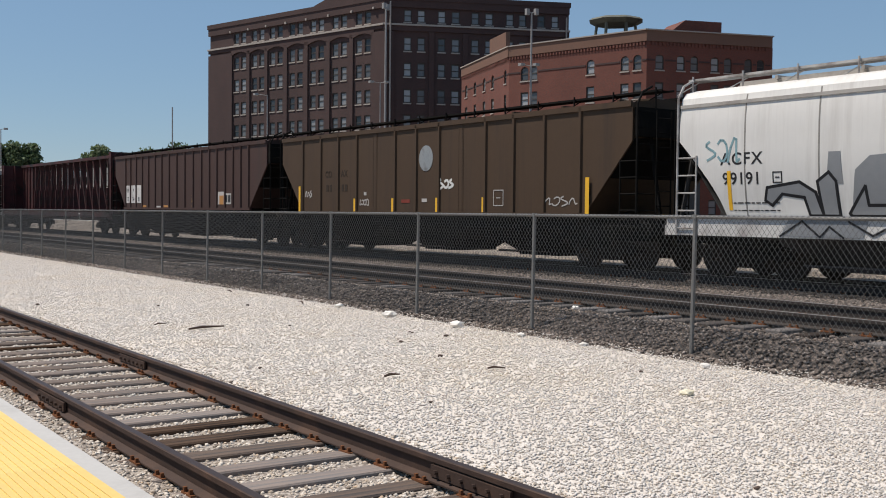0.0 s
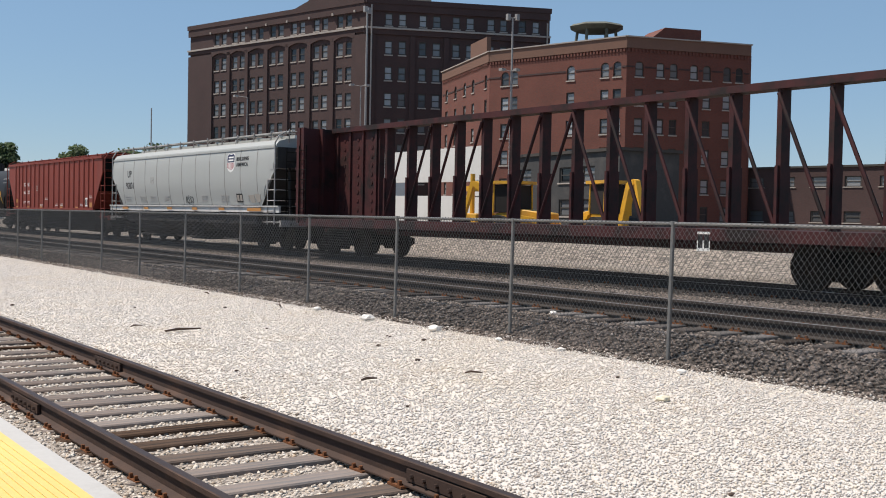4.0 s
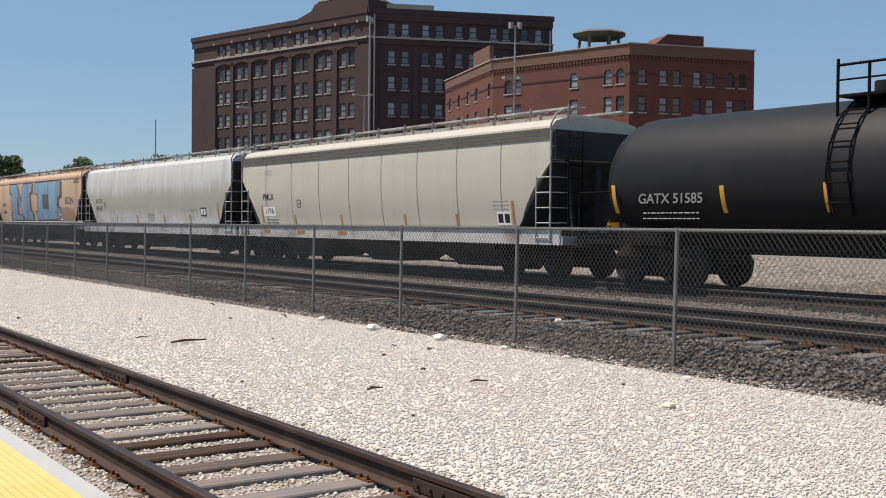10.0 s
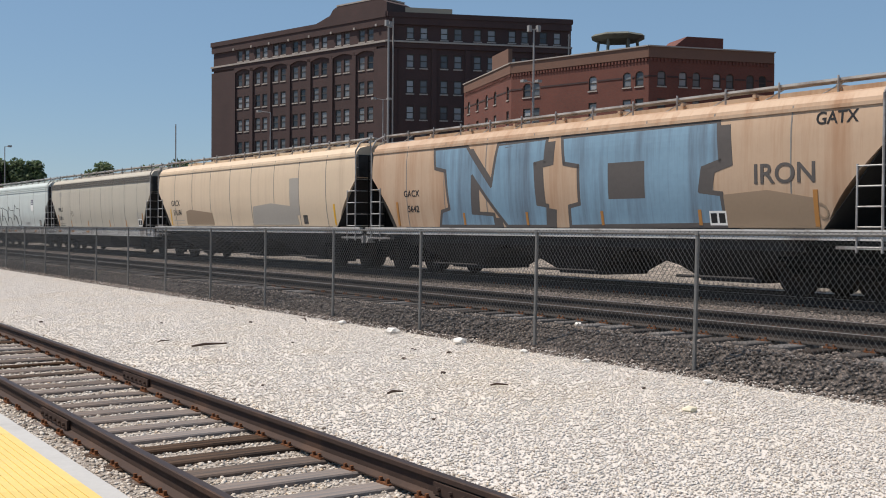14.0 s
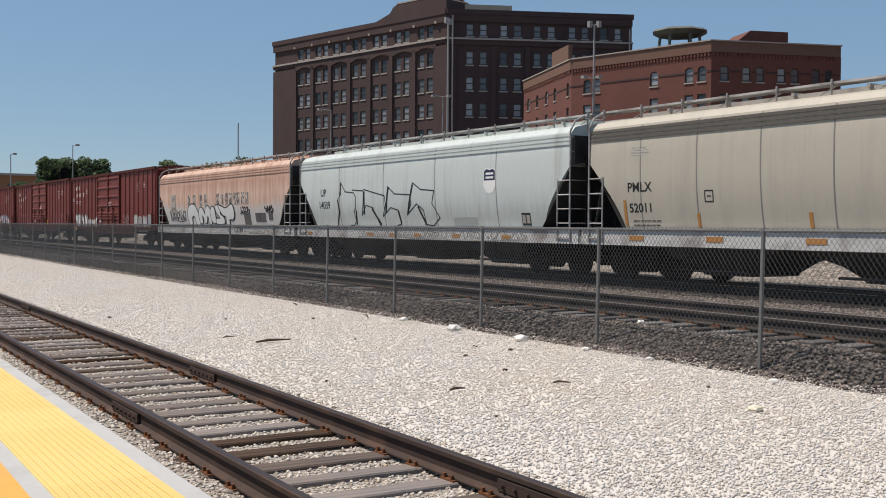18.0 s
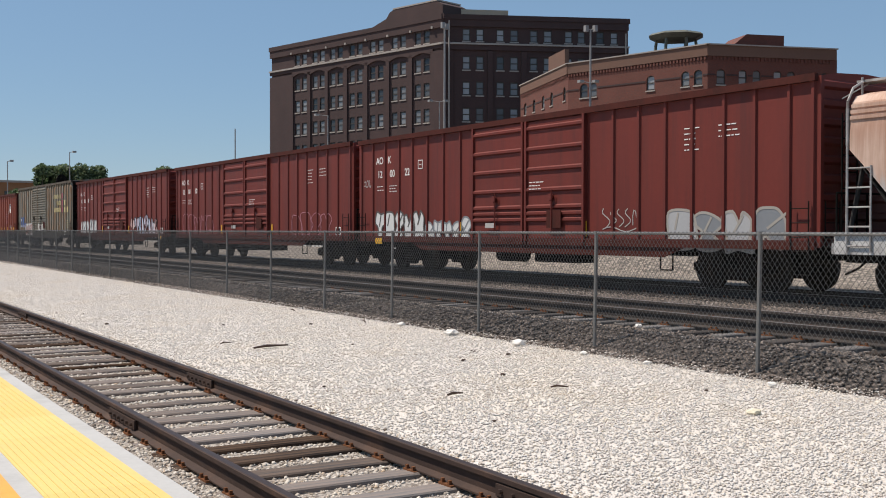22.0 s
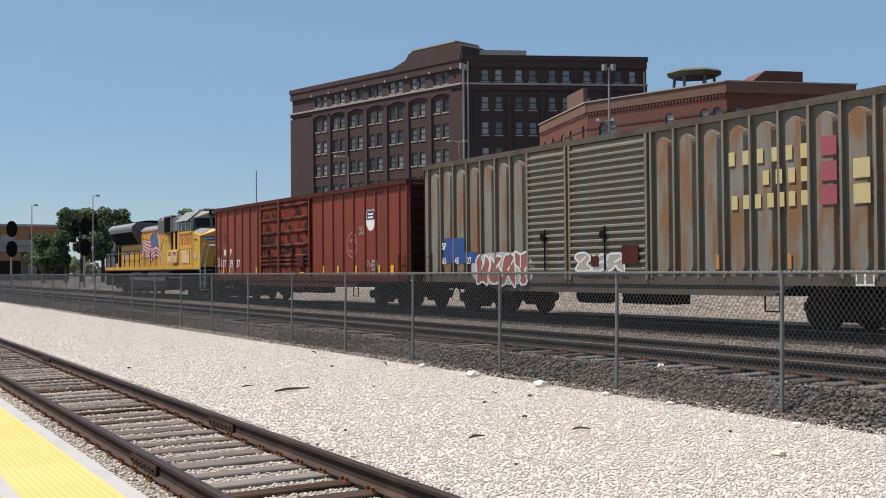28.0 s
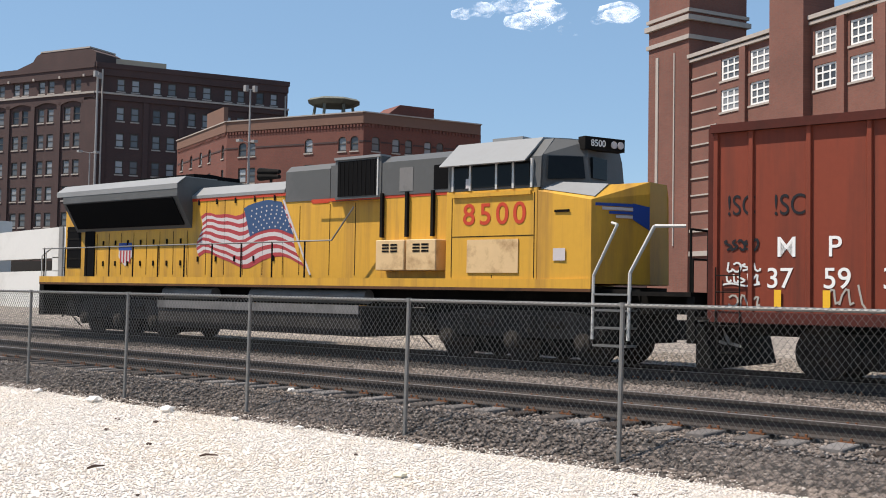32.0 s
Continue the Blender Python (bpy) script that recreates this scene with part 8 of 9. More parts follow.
        for sx in (-1, 1):
            bm = bmesh.new()
            prism(bm, [(-2.5, 0.62), (-2.5, 0.86), (-1.2, 1.05), (1.2, 1.05), (2.5, 0.86), (2.5, 0.62), (1.2, 0.5), (-1.2, 0.5)], sx * 1.05 - 0.09, sx * 1.05 + 0.09, "x")
            for y in (-1.7, 0, 1.7):
                box(bm, sx * 1.08 - 0.1, sx * 1.08 + 0.1, y - 0.2, y + 0.2, 0.36, 0.72)
                bar(bm, (sx * 1.17, y - 0.45, 0.62), (sx * 1.17, y - 0.45, 0.95), 0.09, 10)
            part("sideframe", bm, dusty_tank, tr)
            for y in (-1.7, 0, 1.7):
                bm = bmesh.new()
                disc(bm, (sx * 1.2, y, 0.47), (1, 0, 0), 0.17, 0.07, 14)
                disc(bm, (sx * 1.28, y, 0.47), (1, 0, 0), 0.09, 0.03, 10)
                part("journal_box", bm, dust_brown, tr)
                bm = bmesh.new()
                bar(bm, (sx * 1.16, y + 0.5, 0.80), (sx * 1.16, y + 0.86, 0.86), 0.11, 10)
                pipe(bm, [(sx * 1.16, y + 0.86, 0.86), (sx * 1.16, y + 0.95, 0.6), (sx * 0.85, y + 0.72, 0.18)], 0.02)
                part("brake_cylinder", bm, dust_brown, tr)
                bm = bmesh.new()
                for k in range(5):
                    disc(bm, (sx * 1.17, y - 0.45, 0.64 + 0.065 * k), (0, 0, 1), 0.105, 0.014, 10)
                part("coil_spring", bm, dusty_tank, tr)
            for y in (-1.7, 0, 1.7):
                part("wheel", WHEEL, None, tr, at=pose(sx * 0.755, y, 0, 0, 0, 0 if sx < 0 else 180))
    for s_ in (-1, 1):
        part("coupler", COUPLER, None, loco, at=pose(0, s_ * 10.85, 0, 0, 0, 0 if s_ > 0 else 180))
    return loco


loco = locomotive(367.6)


# ---- buildings behind the yard ----
def brick_material(name, c, c2, mortar):
    """Brick in courses, with dirty patches at a wide scale."""
    m, n, l, b = nodes_of(name)
    tc = n.new("ShaderNodeTexCoord")
    mp = n.new("ShaderNodeMapping")
    mp.inputs["Rotation"].default_value = (radians(90), 0, 0)
    l.new(tc.outputs["Object"], mp.inputs["Vector"])
    br = n.new("ShaderNodeTexBrick")
    br.inputs["Scale"].default_value = 1.0
    br.inputs["Brick Width"].default_value, br.inputs["Row Height"].default_value = 0.22, 0.075
    br.inputs["Mortar Size"].default_value = 0.012
    br.inputs["Color1"].default_value, br.inputs["Color2"].default_value, br.inputs["Mortar"].default_value = col(c), col(c2), col(mortar)
    l.new(mp.outputs[0], br.inputs["Vector"])
    wide = noise_node(n, l, 0.18, 6)
    out = mix_node(n, l, ramp_node(n, l, wide.outputs[0], 0.35, 0.7).outputs[0], mix_node(n, l, 0.28, br.outputs["Color"], (0.01, 0.008, 0.008)), br.outputs["Color"])
    l.new(out, b.inputs["Base Color"])
    b.inputs["Roughness"].default_value = 0.9
    bump_node(n, l, b, br.outputs["Fac"], -0.3, 0.01)
    return m


brick_dark = brick_material("brown brick", (0.060, 0.029, 0.027), (0.086, 0.041, 0.037), (0.060, 0.046, 0.043))
brick_red = brick_material("red brick", (0.155, 0.043, 0.029), (0.205, 0.060, 0.039), (0.125, 0.068, 0.054))
brick_b3 = brick_material("orange red brick", (0.175, 0.058, 0.040), (0.23, 0.078, 0.052), (0.15, 0.10, 0.08))
parapet_tan = M("tan parapet brick", (0.165, 0.095, 0.070), 0.9, grain=1.0, spread=0.15, dirt=(0.14, 0.09, 0.07), dirt_scale=0.4)
stone_trim = M("pale stone trim", (0.36, 0.32, 0.285), 0.85, grain=2, spread=0.12, dirt=(0.3, 0.27, 0.24))
glass_dark = M("dim window glass", (0.024, 0.028, 0.033), 0.10, grain=0.6, spread=0.6, bump=0.0, vary=0.6, gloss=0.5)
# Panes in a paler, bluer tone than the dim glass.
glass_pale = M("pale grey window glass", (0.105, 0.118, 0.13), 0.15, grain=0.6, spread=0.4, bump=0.0, vary=0.7, gloss=0.5)
frame_dark = plain("dark window frame", (0.06, 0.055, 0.05), 0.6)
white_frame = plain("white window frame", (0.72, 0.72, 0.70), 0.6)
beige_wall = M("beige penthouse panel", (0.40, 0.34, 0.26), 0.8, grain=1, spread=0.08)
# Near-black puts the lack of light into rooms, ramp openings and viaduct.
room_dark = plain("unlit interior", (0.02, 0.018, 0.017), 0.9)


def face_pose(p0, p1):
    """x along the face from p0 to p1, y into the building."""
    a = math.degrees(math.atan2(p1[1] - p0[1], p1[0] - p0[0]))
    return pose(p0[0], p0[1], 0, 0, 0, a)


def lattice(bm, xs, zs, y0, y1):
    """One connected frame of crossing bars: the odd cells of the grid stay open."""
    V = {(i, j, k): bm.verts.new((x, y, z)) for i, x in enumerate(xs) for j, z in enumerate(zs) for k, y in enumerate((y0, y1))}

    def full(i, j):
        return 0 <= i < len(xs) - 1 and 0 <= j < len(zs) - 1 and not (i % 2 and j % 2)
    for i in range(len(xs) - 1):
        for j in range(len(zs) - 1):
            if not full(i, j):
                continue
            for k in (0, 1):
                bm.faces.new([V[q + (k,)] for q in ((i, j), (i + 1, j), (i + 1, j + 1), (i, j + 1))])
            for (di, dj), (p, q) in (((-1, 0), ((i, j), (i, j + 1))), ((1, 0), ((i + 1, j), (i + 1, j + 1))), ((0, -1), ((i, j), (i + 1, j))), ((0, 1), ((i, j + 1), (i + 1, j + 1)))):
                if not full(i + di, j + dj):
                    bm.faces.new([V[p + (0,)], V[q + (0,)], V[q + (1,)], V[p + (1,)]])


def window_kit(w, h, arch, bars, fmat, sill, glass=None):
    """Meshes of one window: frame with glazing bars, pane, sill; its origin is the middle of the sill line."""
    f = bmesh.new()
    t = 0.09
    nx, nz = bars
    xs = [-w / 2, -w / 2 + t]
    for i in range(1, nx):
        xs += [-w / 2 + w * i / nx - 0.03, -w / 2 + w * i / nx + 0.03]
    xs += [w / 2 - t, w / 2]
    zs = [0, t]
    for i in range(1, nz):
        zs += [h * i / nz - 0.035, h * i / nz + 0.035]
    zs += [h - t, h]
    lattice(f, xs, zs, 0.12, 0.26)
    p = bmesh.new()
    box(p, -w / 2 + 0.02, w / 2 - 0.02, 0.19, 0.21, 0.02, h - 0.02)
    s = bmesh.new()
    box(s, -w / 2 - 0.08, w / 2 + 0.08, -0.10, 0.2, -0.09, -0.003)
    a = None
    if arch:
        a = bmesh.new()
        r = w / 2
        n = 8
        arc = [(r * math.cos(math.pi * i / n), h - r + r * math.sin(math.pi * i / n)) for i in range(n + 1)]
        prism(a, [(r, h + 0.01)] + arc[:n // 2 + 1] + [(0, h + 0.01)], -0.004, 0.3, "y")
        prism(a, [(0, h + 0.01)] + arc[n // 2:] + [(-r, h + 0.01)], -0.004, 0.3, "y")
    return [mesh_of("window", f, fmat), mesh_of("pane", p, glass or glass_dark), mesh_of("sill", s, sill), mesh_of("arch_infill", a, arch) if arch else None]


def facade(parent, p0, p1, z0, z1, cols, rows, brick, kits, depth=0.45):
    """A wall with real openings: solid strips between window columns and rows."""
    L = math.hypot(p1[0] - p0[0], p1[1] - p0[1])
    m = face_pose(p0, p1)
    bm = bmesh.new()
    zs = z0
    for (za, zb) in sorted(rows):
        box(bm, 0, L, 0, depth, zs, za)
        x = 0
        for (a, b) in cols:
            box(bm, x, a, 0, depth, za, zb)
            x = b
        box(bm, x, L, 0, depth, za, zb)
        zs = zb
    box(bm, 0, L, 0, depth, zs, z1)
    wall = part("wall", bm, brick, parent, at=m)
    for ri, (za, zb) in enumerate(sorted(rows)):
        kit = kits(ri)
        for (a, b) in cols:
            mm = m @ pose((a + b) / 2, 0, za) @ Matrix.Diagonal(((b - a) / 1.0, 1, (zb - za) / 1.0, 1))
            w = part("window", kit[0], None, parent, at=mm)
            part("pane", kit[1], None, w)
            if kit[2]:
                part("sill", kit[2], None, w)
            if kit[3]:
                part("arch_infill", kit[3], None, w)
    return m, L


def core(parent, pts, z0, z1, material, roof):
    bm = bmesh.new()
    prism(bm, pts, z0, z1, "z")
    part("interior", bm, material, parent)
    bm = bmesh.new()
    prism(bm, pts, z1, z1 + 0.2, "z")
    part("roof", bm, roof, parent)


KIT_DARK = window_kit(1.0, 1.0, None, (1, 2), frame_dark, stone_trim)
KIT_PALE = window_kit(1.0, 1.0, None, (1, 2), frame_dark, stone_trim, glass_pale)
roof_tar = M("tar roof", (0.06, 0.055, 0.05), 0.9, grain=2, spread=0.2)


def inset_poly(pts, d):
    c = Vector((sum(p[0] for p in pts) / len(pts), sum(p[1] for p in pts) / len(pts)))
    return [tuple(Vector(p) + (c - Vector(p)).normalized() * d) for p in pts]


# brown warehouse
L1, C1, R1 = (84.3, 205.4), (96.2, 157.6), (125.9, 144.4)
b1 = thing("warehouse", "tall brown brick warehouse with paired windows and stone sills", "warehouse")
left_cols = []
for e in (7.02, 12.59, 17.98, 23.67, 29.47, 35.43, 41.45):
    left_cols += [(e + 0.75, e + 2.2), (e + 2.95, e + 4.4)]
rows1 = [(3.2, 5.6), (7.6, 10.0), (12.0, 14.4), (16.4, 18.8), (20.8, 23.2), (25.3, 27.7), (29.7, 32.1), (34.65, 36.8)]
m, LL = facade(b1, L1, C1, 0.3, 39.1, left_cols, rows1, brick_dark, lambda r: KIT_DARK)
pier = bmesh.new()
box(pier, -0.45, 0.45, -0.30, 0.0, 0.3, 33.0)
pier_mesh = mesh_of("pier", pier, brick_dark)
for e in (7.0, 12.5, 17.9, 23.6, 29.4, 35.35, 41.35, 46.9):
    part("pier", pier_mesh, None, b1, at=m @ pose(e - 0.1, 0, 0))
bm = bmesh.new()
box(bm, -0.3, 6.45, -0.30, 0.0, 0.3, 33.0)
part("corner_pier", bm, brick_dark, b1, at=m)
bm = bmesh.new()
box(bm, 47.25, LL + 0.3, -0.30, 0.0, 0.3, 33.0)
part("corner_pier", bm, brick_dark, b1, at=m)
edges = [7.02, 12.59, 17.98, 23.67, 29.47, 35.43, 41.45, 46.9]
for a, b in zip(edges, edges[1:]):
    n = 8
    pts = [(a + (b - a) * i / n, 32.35 + 0.65 * math.sin(math.pi * i / n)) for i in range(n + 1)] + [(b, 33.4), (a, 33.4)]
    bm = bmesh.new()
    prism(bm, pts, -0.30, 0.0, "y")
    part("arch_band", bm, brick_dark, b1, at=m)
bm = bmesh.new()
box(bm, -0.3, LL + 0.3, -0.30, 0.0, 33.4, 34.0)
part("upper_band", bm, brick_dark, b1, at=m)
bm = bmesh.new()
box(bm, -0.3, LL + 0.3, -0.32, 0.0, 36.95, 38.3)
part("upper_band", bm, brick_dark, b1, at=m)
bm = bmesh.new()
box(bm, -0.4, LL + 0.4, -0.48, 0.0, 34.0, 34.32)
part("string_course", bm, stone_trim, b1, at=m)
bm = bmesh.new()
box(bm, -0.5, LL + 0.5, -0.45, 0.4, 38.3, 39.15)
part("cornice", bm, brick_dark, b1, at=m)
for e in edges:
    bm = bmesh.new()
    box(bm, e - 0.25, e + 0.15, -0.5, -0.28, 36.9, 37.3)
    part("stone_block", bm, stone_trim, b1, at=m)
right_cols = [(3.34, 4.62), (5.71, 7.0), (9.28, 10.58), (11.68, 13.08), (15.19, 16.5), (17.62, 19.04), (21.38, 22.7), (23.7, 24.96), (27.02, 28.37), (29.61, 30.86)]
m, LL = facade(b1, C1, R1, 0.3, 39.1, right_cols, rows1, brick_dark, lambda r: KIT_PALE)
for e in (1.2, 8.15, 14.1, 20.2, 26.0, 31.9):
    part("pier", pier_mesh, None, b1, at=m @ pose(e, 0, 0))
bm = bmesh.new()
box(bm, -0.3, LL + 0.3, -0.30, 0.0, 33.1, 34.0)
part("upper_band", bm, brick_dark, b1, at=m)
bm = bmesh.new()
box(bm, -0.3, LL + 0.3, -0.32, 0.0, 37.1, 38.3)
part("upper_band", bm, brick_dark, b1, at=m)
bm = bmesh.new()
box(bm, -0.45, LL + 0.5, -0.45, 0.4, 38.3, 39.15)
part("cornice", bm, brick_dark, b1, at=m)
bm = bmesh.new()
box(bm, -0.4, LL + 0.4, -0.48, 0.0, 34.0, 34.3)
part("string_course", bm, stone_trim, b1, at=m)
for u in (0.9, 32.2):
    bm = bmesh.new()
    bar(bm, (u, -0.55, 1), (u, -0.55, 36.5 if u > 5 else 38.0), 0.14, 8)
    part("downpipe", bm, stone_trim, b1, at=m)
poly1 = [L1, C1, R1, (150, 195), (112, 232)]
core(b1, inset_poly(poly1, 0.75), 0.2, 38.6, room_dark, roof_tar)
bm = bmesh.new()
prism(bm, [L1, (110, 232), (112, 233), (84.8, 206)], 0.3, 39.1, "z")
part("back_wall", bm, brick_dark, b1)
bm = bmesh.new()
prism(bm, [R1, (126.4, 144.6), (151, 195), (150, 195)], 0.3, 39.1, "z")
part("back_wall", bm, brick_dark, b1)
bm = bmesh.new()
prism(bm, [(112, 232), (150, 195), (151, 196), (113, 233)], 0.3, 39.1, "z")
part("back_wall", bm, brick_dark, b1)
# raised corner with sloped shoulder, beige penthouse
ml = face_pose(L1, C1)
bm = bmesh.new()
prism(bm, [(31.0, 39.1), (35.0, 40.2), (35.9, 41.2), (37.0, 41.6), (47.8, 41.6), (49.4, 40.8), (49.4, 39.1)], -0.35, 5.5, "y")
part("raised_parapet", bm, brick_dark, b1, at=ml)
bm = bmesh.new()
box(bm, 36.8, 48.0, -0.4, 5.6, 41.6, 41.85)
part("parapet_cap", bm, stone_trim, b1, at=ml)
bm = bmesh.new()
prism(bm, [(29.5, 39.1), (34.2, 40.6), (34.6, 40.6), (34.6, 39.1)], 2.0, 6.0, "y")
part("stair_slope", bm, beige_wall, b1, at=ml)
bm = bmesh.new()
box(bm, 0.6, 11.8, 2.5, 9, 39.1, 40.6)
part("penthouse", bm, beige_wall, b1, at=face_pose(C1, R1))

# red building with arched windows
L2, M2, C2, R2 = (99.3, 138.9), (91.9, 117.5), (96.8, 96.0), (113.2, 90.2)
b2 = thing("arched_brick_building", "red brick building with arched windows and a tan parapet", "building")
KIT_ARCH = window_kit(1.0, 1.0, None, (1, 2), frame_dark, stone_trim, glass_pale)
rows2 = [(1.9, 3.9), (5.5, 7.4), (9.2, 11.2), (12.9, 14.85), (16.45, 18.5), (20.05, 21.95)]


def arch_fill(parent, m, cols, top, brick):
    for a, b in cols:
        r = (b - a) / 2
        c = (a + b) / 2
        n = 8
        bm = bmesh.new()
        arc = [(c + r * math.cos(math.pi * i / n), top - r * 0.85 + r * 0.85 * math.sin(math.pi * i / n)) for i in range(n + 1)]
        for i in range(n):
            (xa, za), (xb, zb) = arc[i], arc[i + 1]
            prism(bm, [(xa, za), (xa, top + 0.01), (xb, top + 0.01), (xb, zb)], 0.0, 0.12, "y")
        part("arch_infill", bm, brick, parent, at=m)


for pa, pb, cols in ((L2, M2, [(1.5, 2.8), (6.2, 7.4), (10.8, 12.0), (14.8, 16.0), (20.6, 21.6)]), (M2, C2, [(2.1, 3.4), (3.7, 4.95), (13.0, 14.25), (18.25, 19.45), (20.1, 21.3)]),
                     (C2, R2, [(1.2, 2.35), (4.15, 5.25), (6.05, 7.1), (8.9, 10.0), (10.75, 11.85), (13.65, 14.75), (15.45, 16.5)])):
    m, LL = facade(b2, pa, pb, 0.3, 23.6, cols, rows2, brick_red, lambda r: KIT_ARCH)
    arch_fill(b2, m, cols, 21.95, brick_red)
    bm = bmesh.new()
    box(bm, -0.15, LL + 0.15, -0.18, 0.3, 23.55, 24.9)
    part("parapet", bm, parapet_tan, b2, at=m)
    bm = bmesh.new()
    box(bm, -0.3, LL + 0.3, -0.32, 0.4, 24.9, 25.05)
    part("coping", bm, stone_trim, b2, at=m)
    bm = bmesh.new()
    for k in range(int(LL / 0.5)):
        box(bm, 0.1 + k * 0.5, 0.35 + k * 0.5, -0.14, 0.0, 23.1, 23.5)
    tagged(part("dentil", bm, brick_red, b2, at=m), kind="stuff")
    x = 0
    for a, b in cols + [(LL + 0.12, LL)]:
        if a - 0.12 - x > 0.05:
            bm = bmesh.new()
            box(bm, x, a - 0.12, -0.06, 0.0, 21.15, 21.35)
            part("string_course", bm, brick_dark, b2, at=m)
        x = b + 0.12
bm = bmesh.new()
box(bm, 14.2, 21.5, -0.1, 0.5, 25.05, 27.2)
part("raised_parapet", bm, parapet_tan, b2, at=face_pose(L2, M2))
poly2 = [L2, M2, C2, R2, (132, 125)]
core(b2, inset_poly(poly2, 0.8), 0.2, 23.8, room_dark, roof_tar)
bm = bmesh.new()
prism(bm, [R2, (113.6, 90.2), (132.4, 125), (132, 125)], 0.3, 23.6, "z")
part("back_wall", bm, brick_red, b2)
bm = bmesh.new()
prism(bm, [(132, 125), (132.2, 125.4), (99.5, 139.4), L2], 0.3, 23.6, "z")
part("back_wall", bm, brick_red, b2)
bm = bmesh.new()
prism(bm, [(0, 23.9), (0, 25.6), (1.8, 27.0), (7.0, 27.0), (7.0, 23.9)], 3.0, 8.0, "y")
part("roof_house", bm, brick_red, b2, at=face_pose(C2, R2) @ pose(5.0, 0, 0))

# flat octagonal rooftop tank on legs
tank = thing("rooftop_tank", "flat octagonal grey-green tank on splayed legs", "roof tank")
tc_ = Vector((99.6, 104.5, 0))
bm = bmesh.new()
rings = []
for z, r in ((26.75, 1.2), (26.95, 2.8), (27.45, 3.75), (27.75, 3.3), (27.85, 1.0)):
    rings.append([(tc_.x + r * math.cos(math.pi / 8 + math.pi / 4 * i), tc_.y + r * math.sin(math.pi / 8 + math.pi / 4 * i), z) for i in range(8)])
loft(bm, rings)
tank_paint = M("weathered copper green", (0.14, 0.145, 0.12), 0.8, grain=1.5, spread=0.2, dirt=(0.09, 0.085, 0.07))
part("dish", bm, tank_paint, tank)
for i in range(6):
    a = 2 * math.pi * i / 6 + 0.3
    bm = bmesh.new()
    bar(bm, (tc_.x + 2.9 * math.cos(a), tc_.y + 2.9 * math.sin(a), 23.9), (tc_.x + 2.5 * math.cos(a), tc_.y + 2.5 * math.sin(a), 27.0), 0.22, 6)
    part("leg", bm, tank_paint, tank)

# orange-red building with tower
A3, E3 = (113.1, 58.7), (88.6, 9.1)
K3 = 0.946


def z3(z):
    return 1.9 + (z - 1.9) * K3


b3 = thing("tower_building", "orange-red brick factory with a tower and white windows", "factory")
KIT_WHITE = window_kit(1.0, 1.0, None, (3, 3), white_frame, stone_trim)
cols3 = [(6.0, 9.4), (11.2, 14.6), (21.5, 24.7), (26.5, 29.5), (33, 36), (38.5, 41.5), (45, 48), (51, 54)]
cols3 = [(a * K3, b * K3) for a, b in cols3]
rows3 = [(z3(a), z3(b)) for a, b in ((3.2, 6.6), (8.2, 9.6), (23.9, 26.5), (27.6, 30.2))]
m, LL = facade(b3, A3, E3, 0.3, z3(31.8), cols3, rows3, brick_b3, lambda r: KIT_WHITE)
for z0, z1, d in ((30.9, 31.25, 0.35), (31.45, 31.9, 0.5), (9.9, 10.25, 0.25), (7.0, 7.6, 0.3)):
    bm = bmesh.new()
    box(bm, 0, LL, -d, 0.4, z3(z0), z3(z1))
    part("cornice_band", bm, stone_trim, b3, at=m)
for x in (10.3, 15.6, 25.6, 31.0, 37.2, 43.2):
    bm = bmesh.new()
    box(bm, x * K3 - 0.5, x * K3 + 0.5, -0.4, 0.0, z3(10.3), z3(30.85))
    part("pilaster", bm, brick_b3, b3, at=m)
for k in range(9):
    for dz in (0, 0.9):
        bm = bmesh.new()
        box(bm, 0.4, 5.0, -0.14, 0.0, z3(12.4 + 2.05 * k + dz * 0.5) - 0.12, z3(12.4 + 2.05 * k + dz * 0.5) + 0.05)
        if dz == 0:
            part("stone_band", bm, stone_trim, b3, at=m)
        else:
            bm.free()
bm = bmesh.new()
box(bm, 15.7 * K3, 21.0 * K3, -1.0, 3.0, 0.3, 44)
part("chimney_shaft", bm, brick_b3, b3, at=m)
core(b3, inset_poly([A3, E3, (140, 0), (165, 50)], 0.9), 0.2, z3(31.2), room_dark, roof_tar)
bm = bmesh.new()
prism(bm, [A3, (165, 50), (165, 50.5), (119.8, 62.4)], 0.3, z3(31.6), "z")
part("back_wall", bm, brick_b3, b3)
bm = bmesh.new()
prism(bm, [E3, (140, 0), (140, -0.5), (93.2, 9.2)], 0.3, z3(31.6), "z")
part("back_wall", bm, brick_b3, b3)
bm = bmesh.new()
prism(bm, [(165, 50), (140, 0), (140.5, 0), (165.5, 50)], 0.3, z3(31.6), "z")
part("back_wall", bm, brick_b3, b3)
# tower
T0, T1, T2 = (115.6, 65.6), (112.6, 58.6), (120.6, 55.2)
T3 = (T0[0] + T2[0] - T1[0], T0[1] + T2[1] - T1[1])
bm = bmesh.new()
prism(bm, [T0, T1, T2, T3], 0.3, 45, "z")
part("tower", bm, brick_b3, b3)
for z0, z1, g in ((32.2, 32.7, 1.06), (34.4, 35.0, 1.10), (35.4, 35.8, 1.06)):
    c = Vector(((T0[0] + T2[0]) / 2, (T0[1] + T2[1]) / 2))
    bm = bmesh.new()
    prism(bm, [tuple(c + (Vector(p) - c) * g) for p in (T0, T1, T2, T3)], z0, z1, "z")
    part("tower_band", bm, stone_trim, b3)
mt = face_pose(T0, T1)
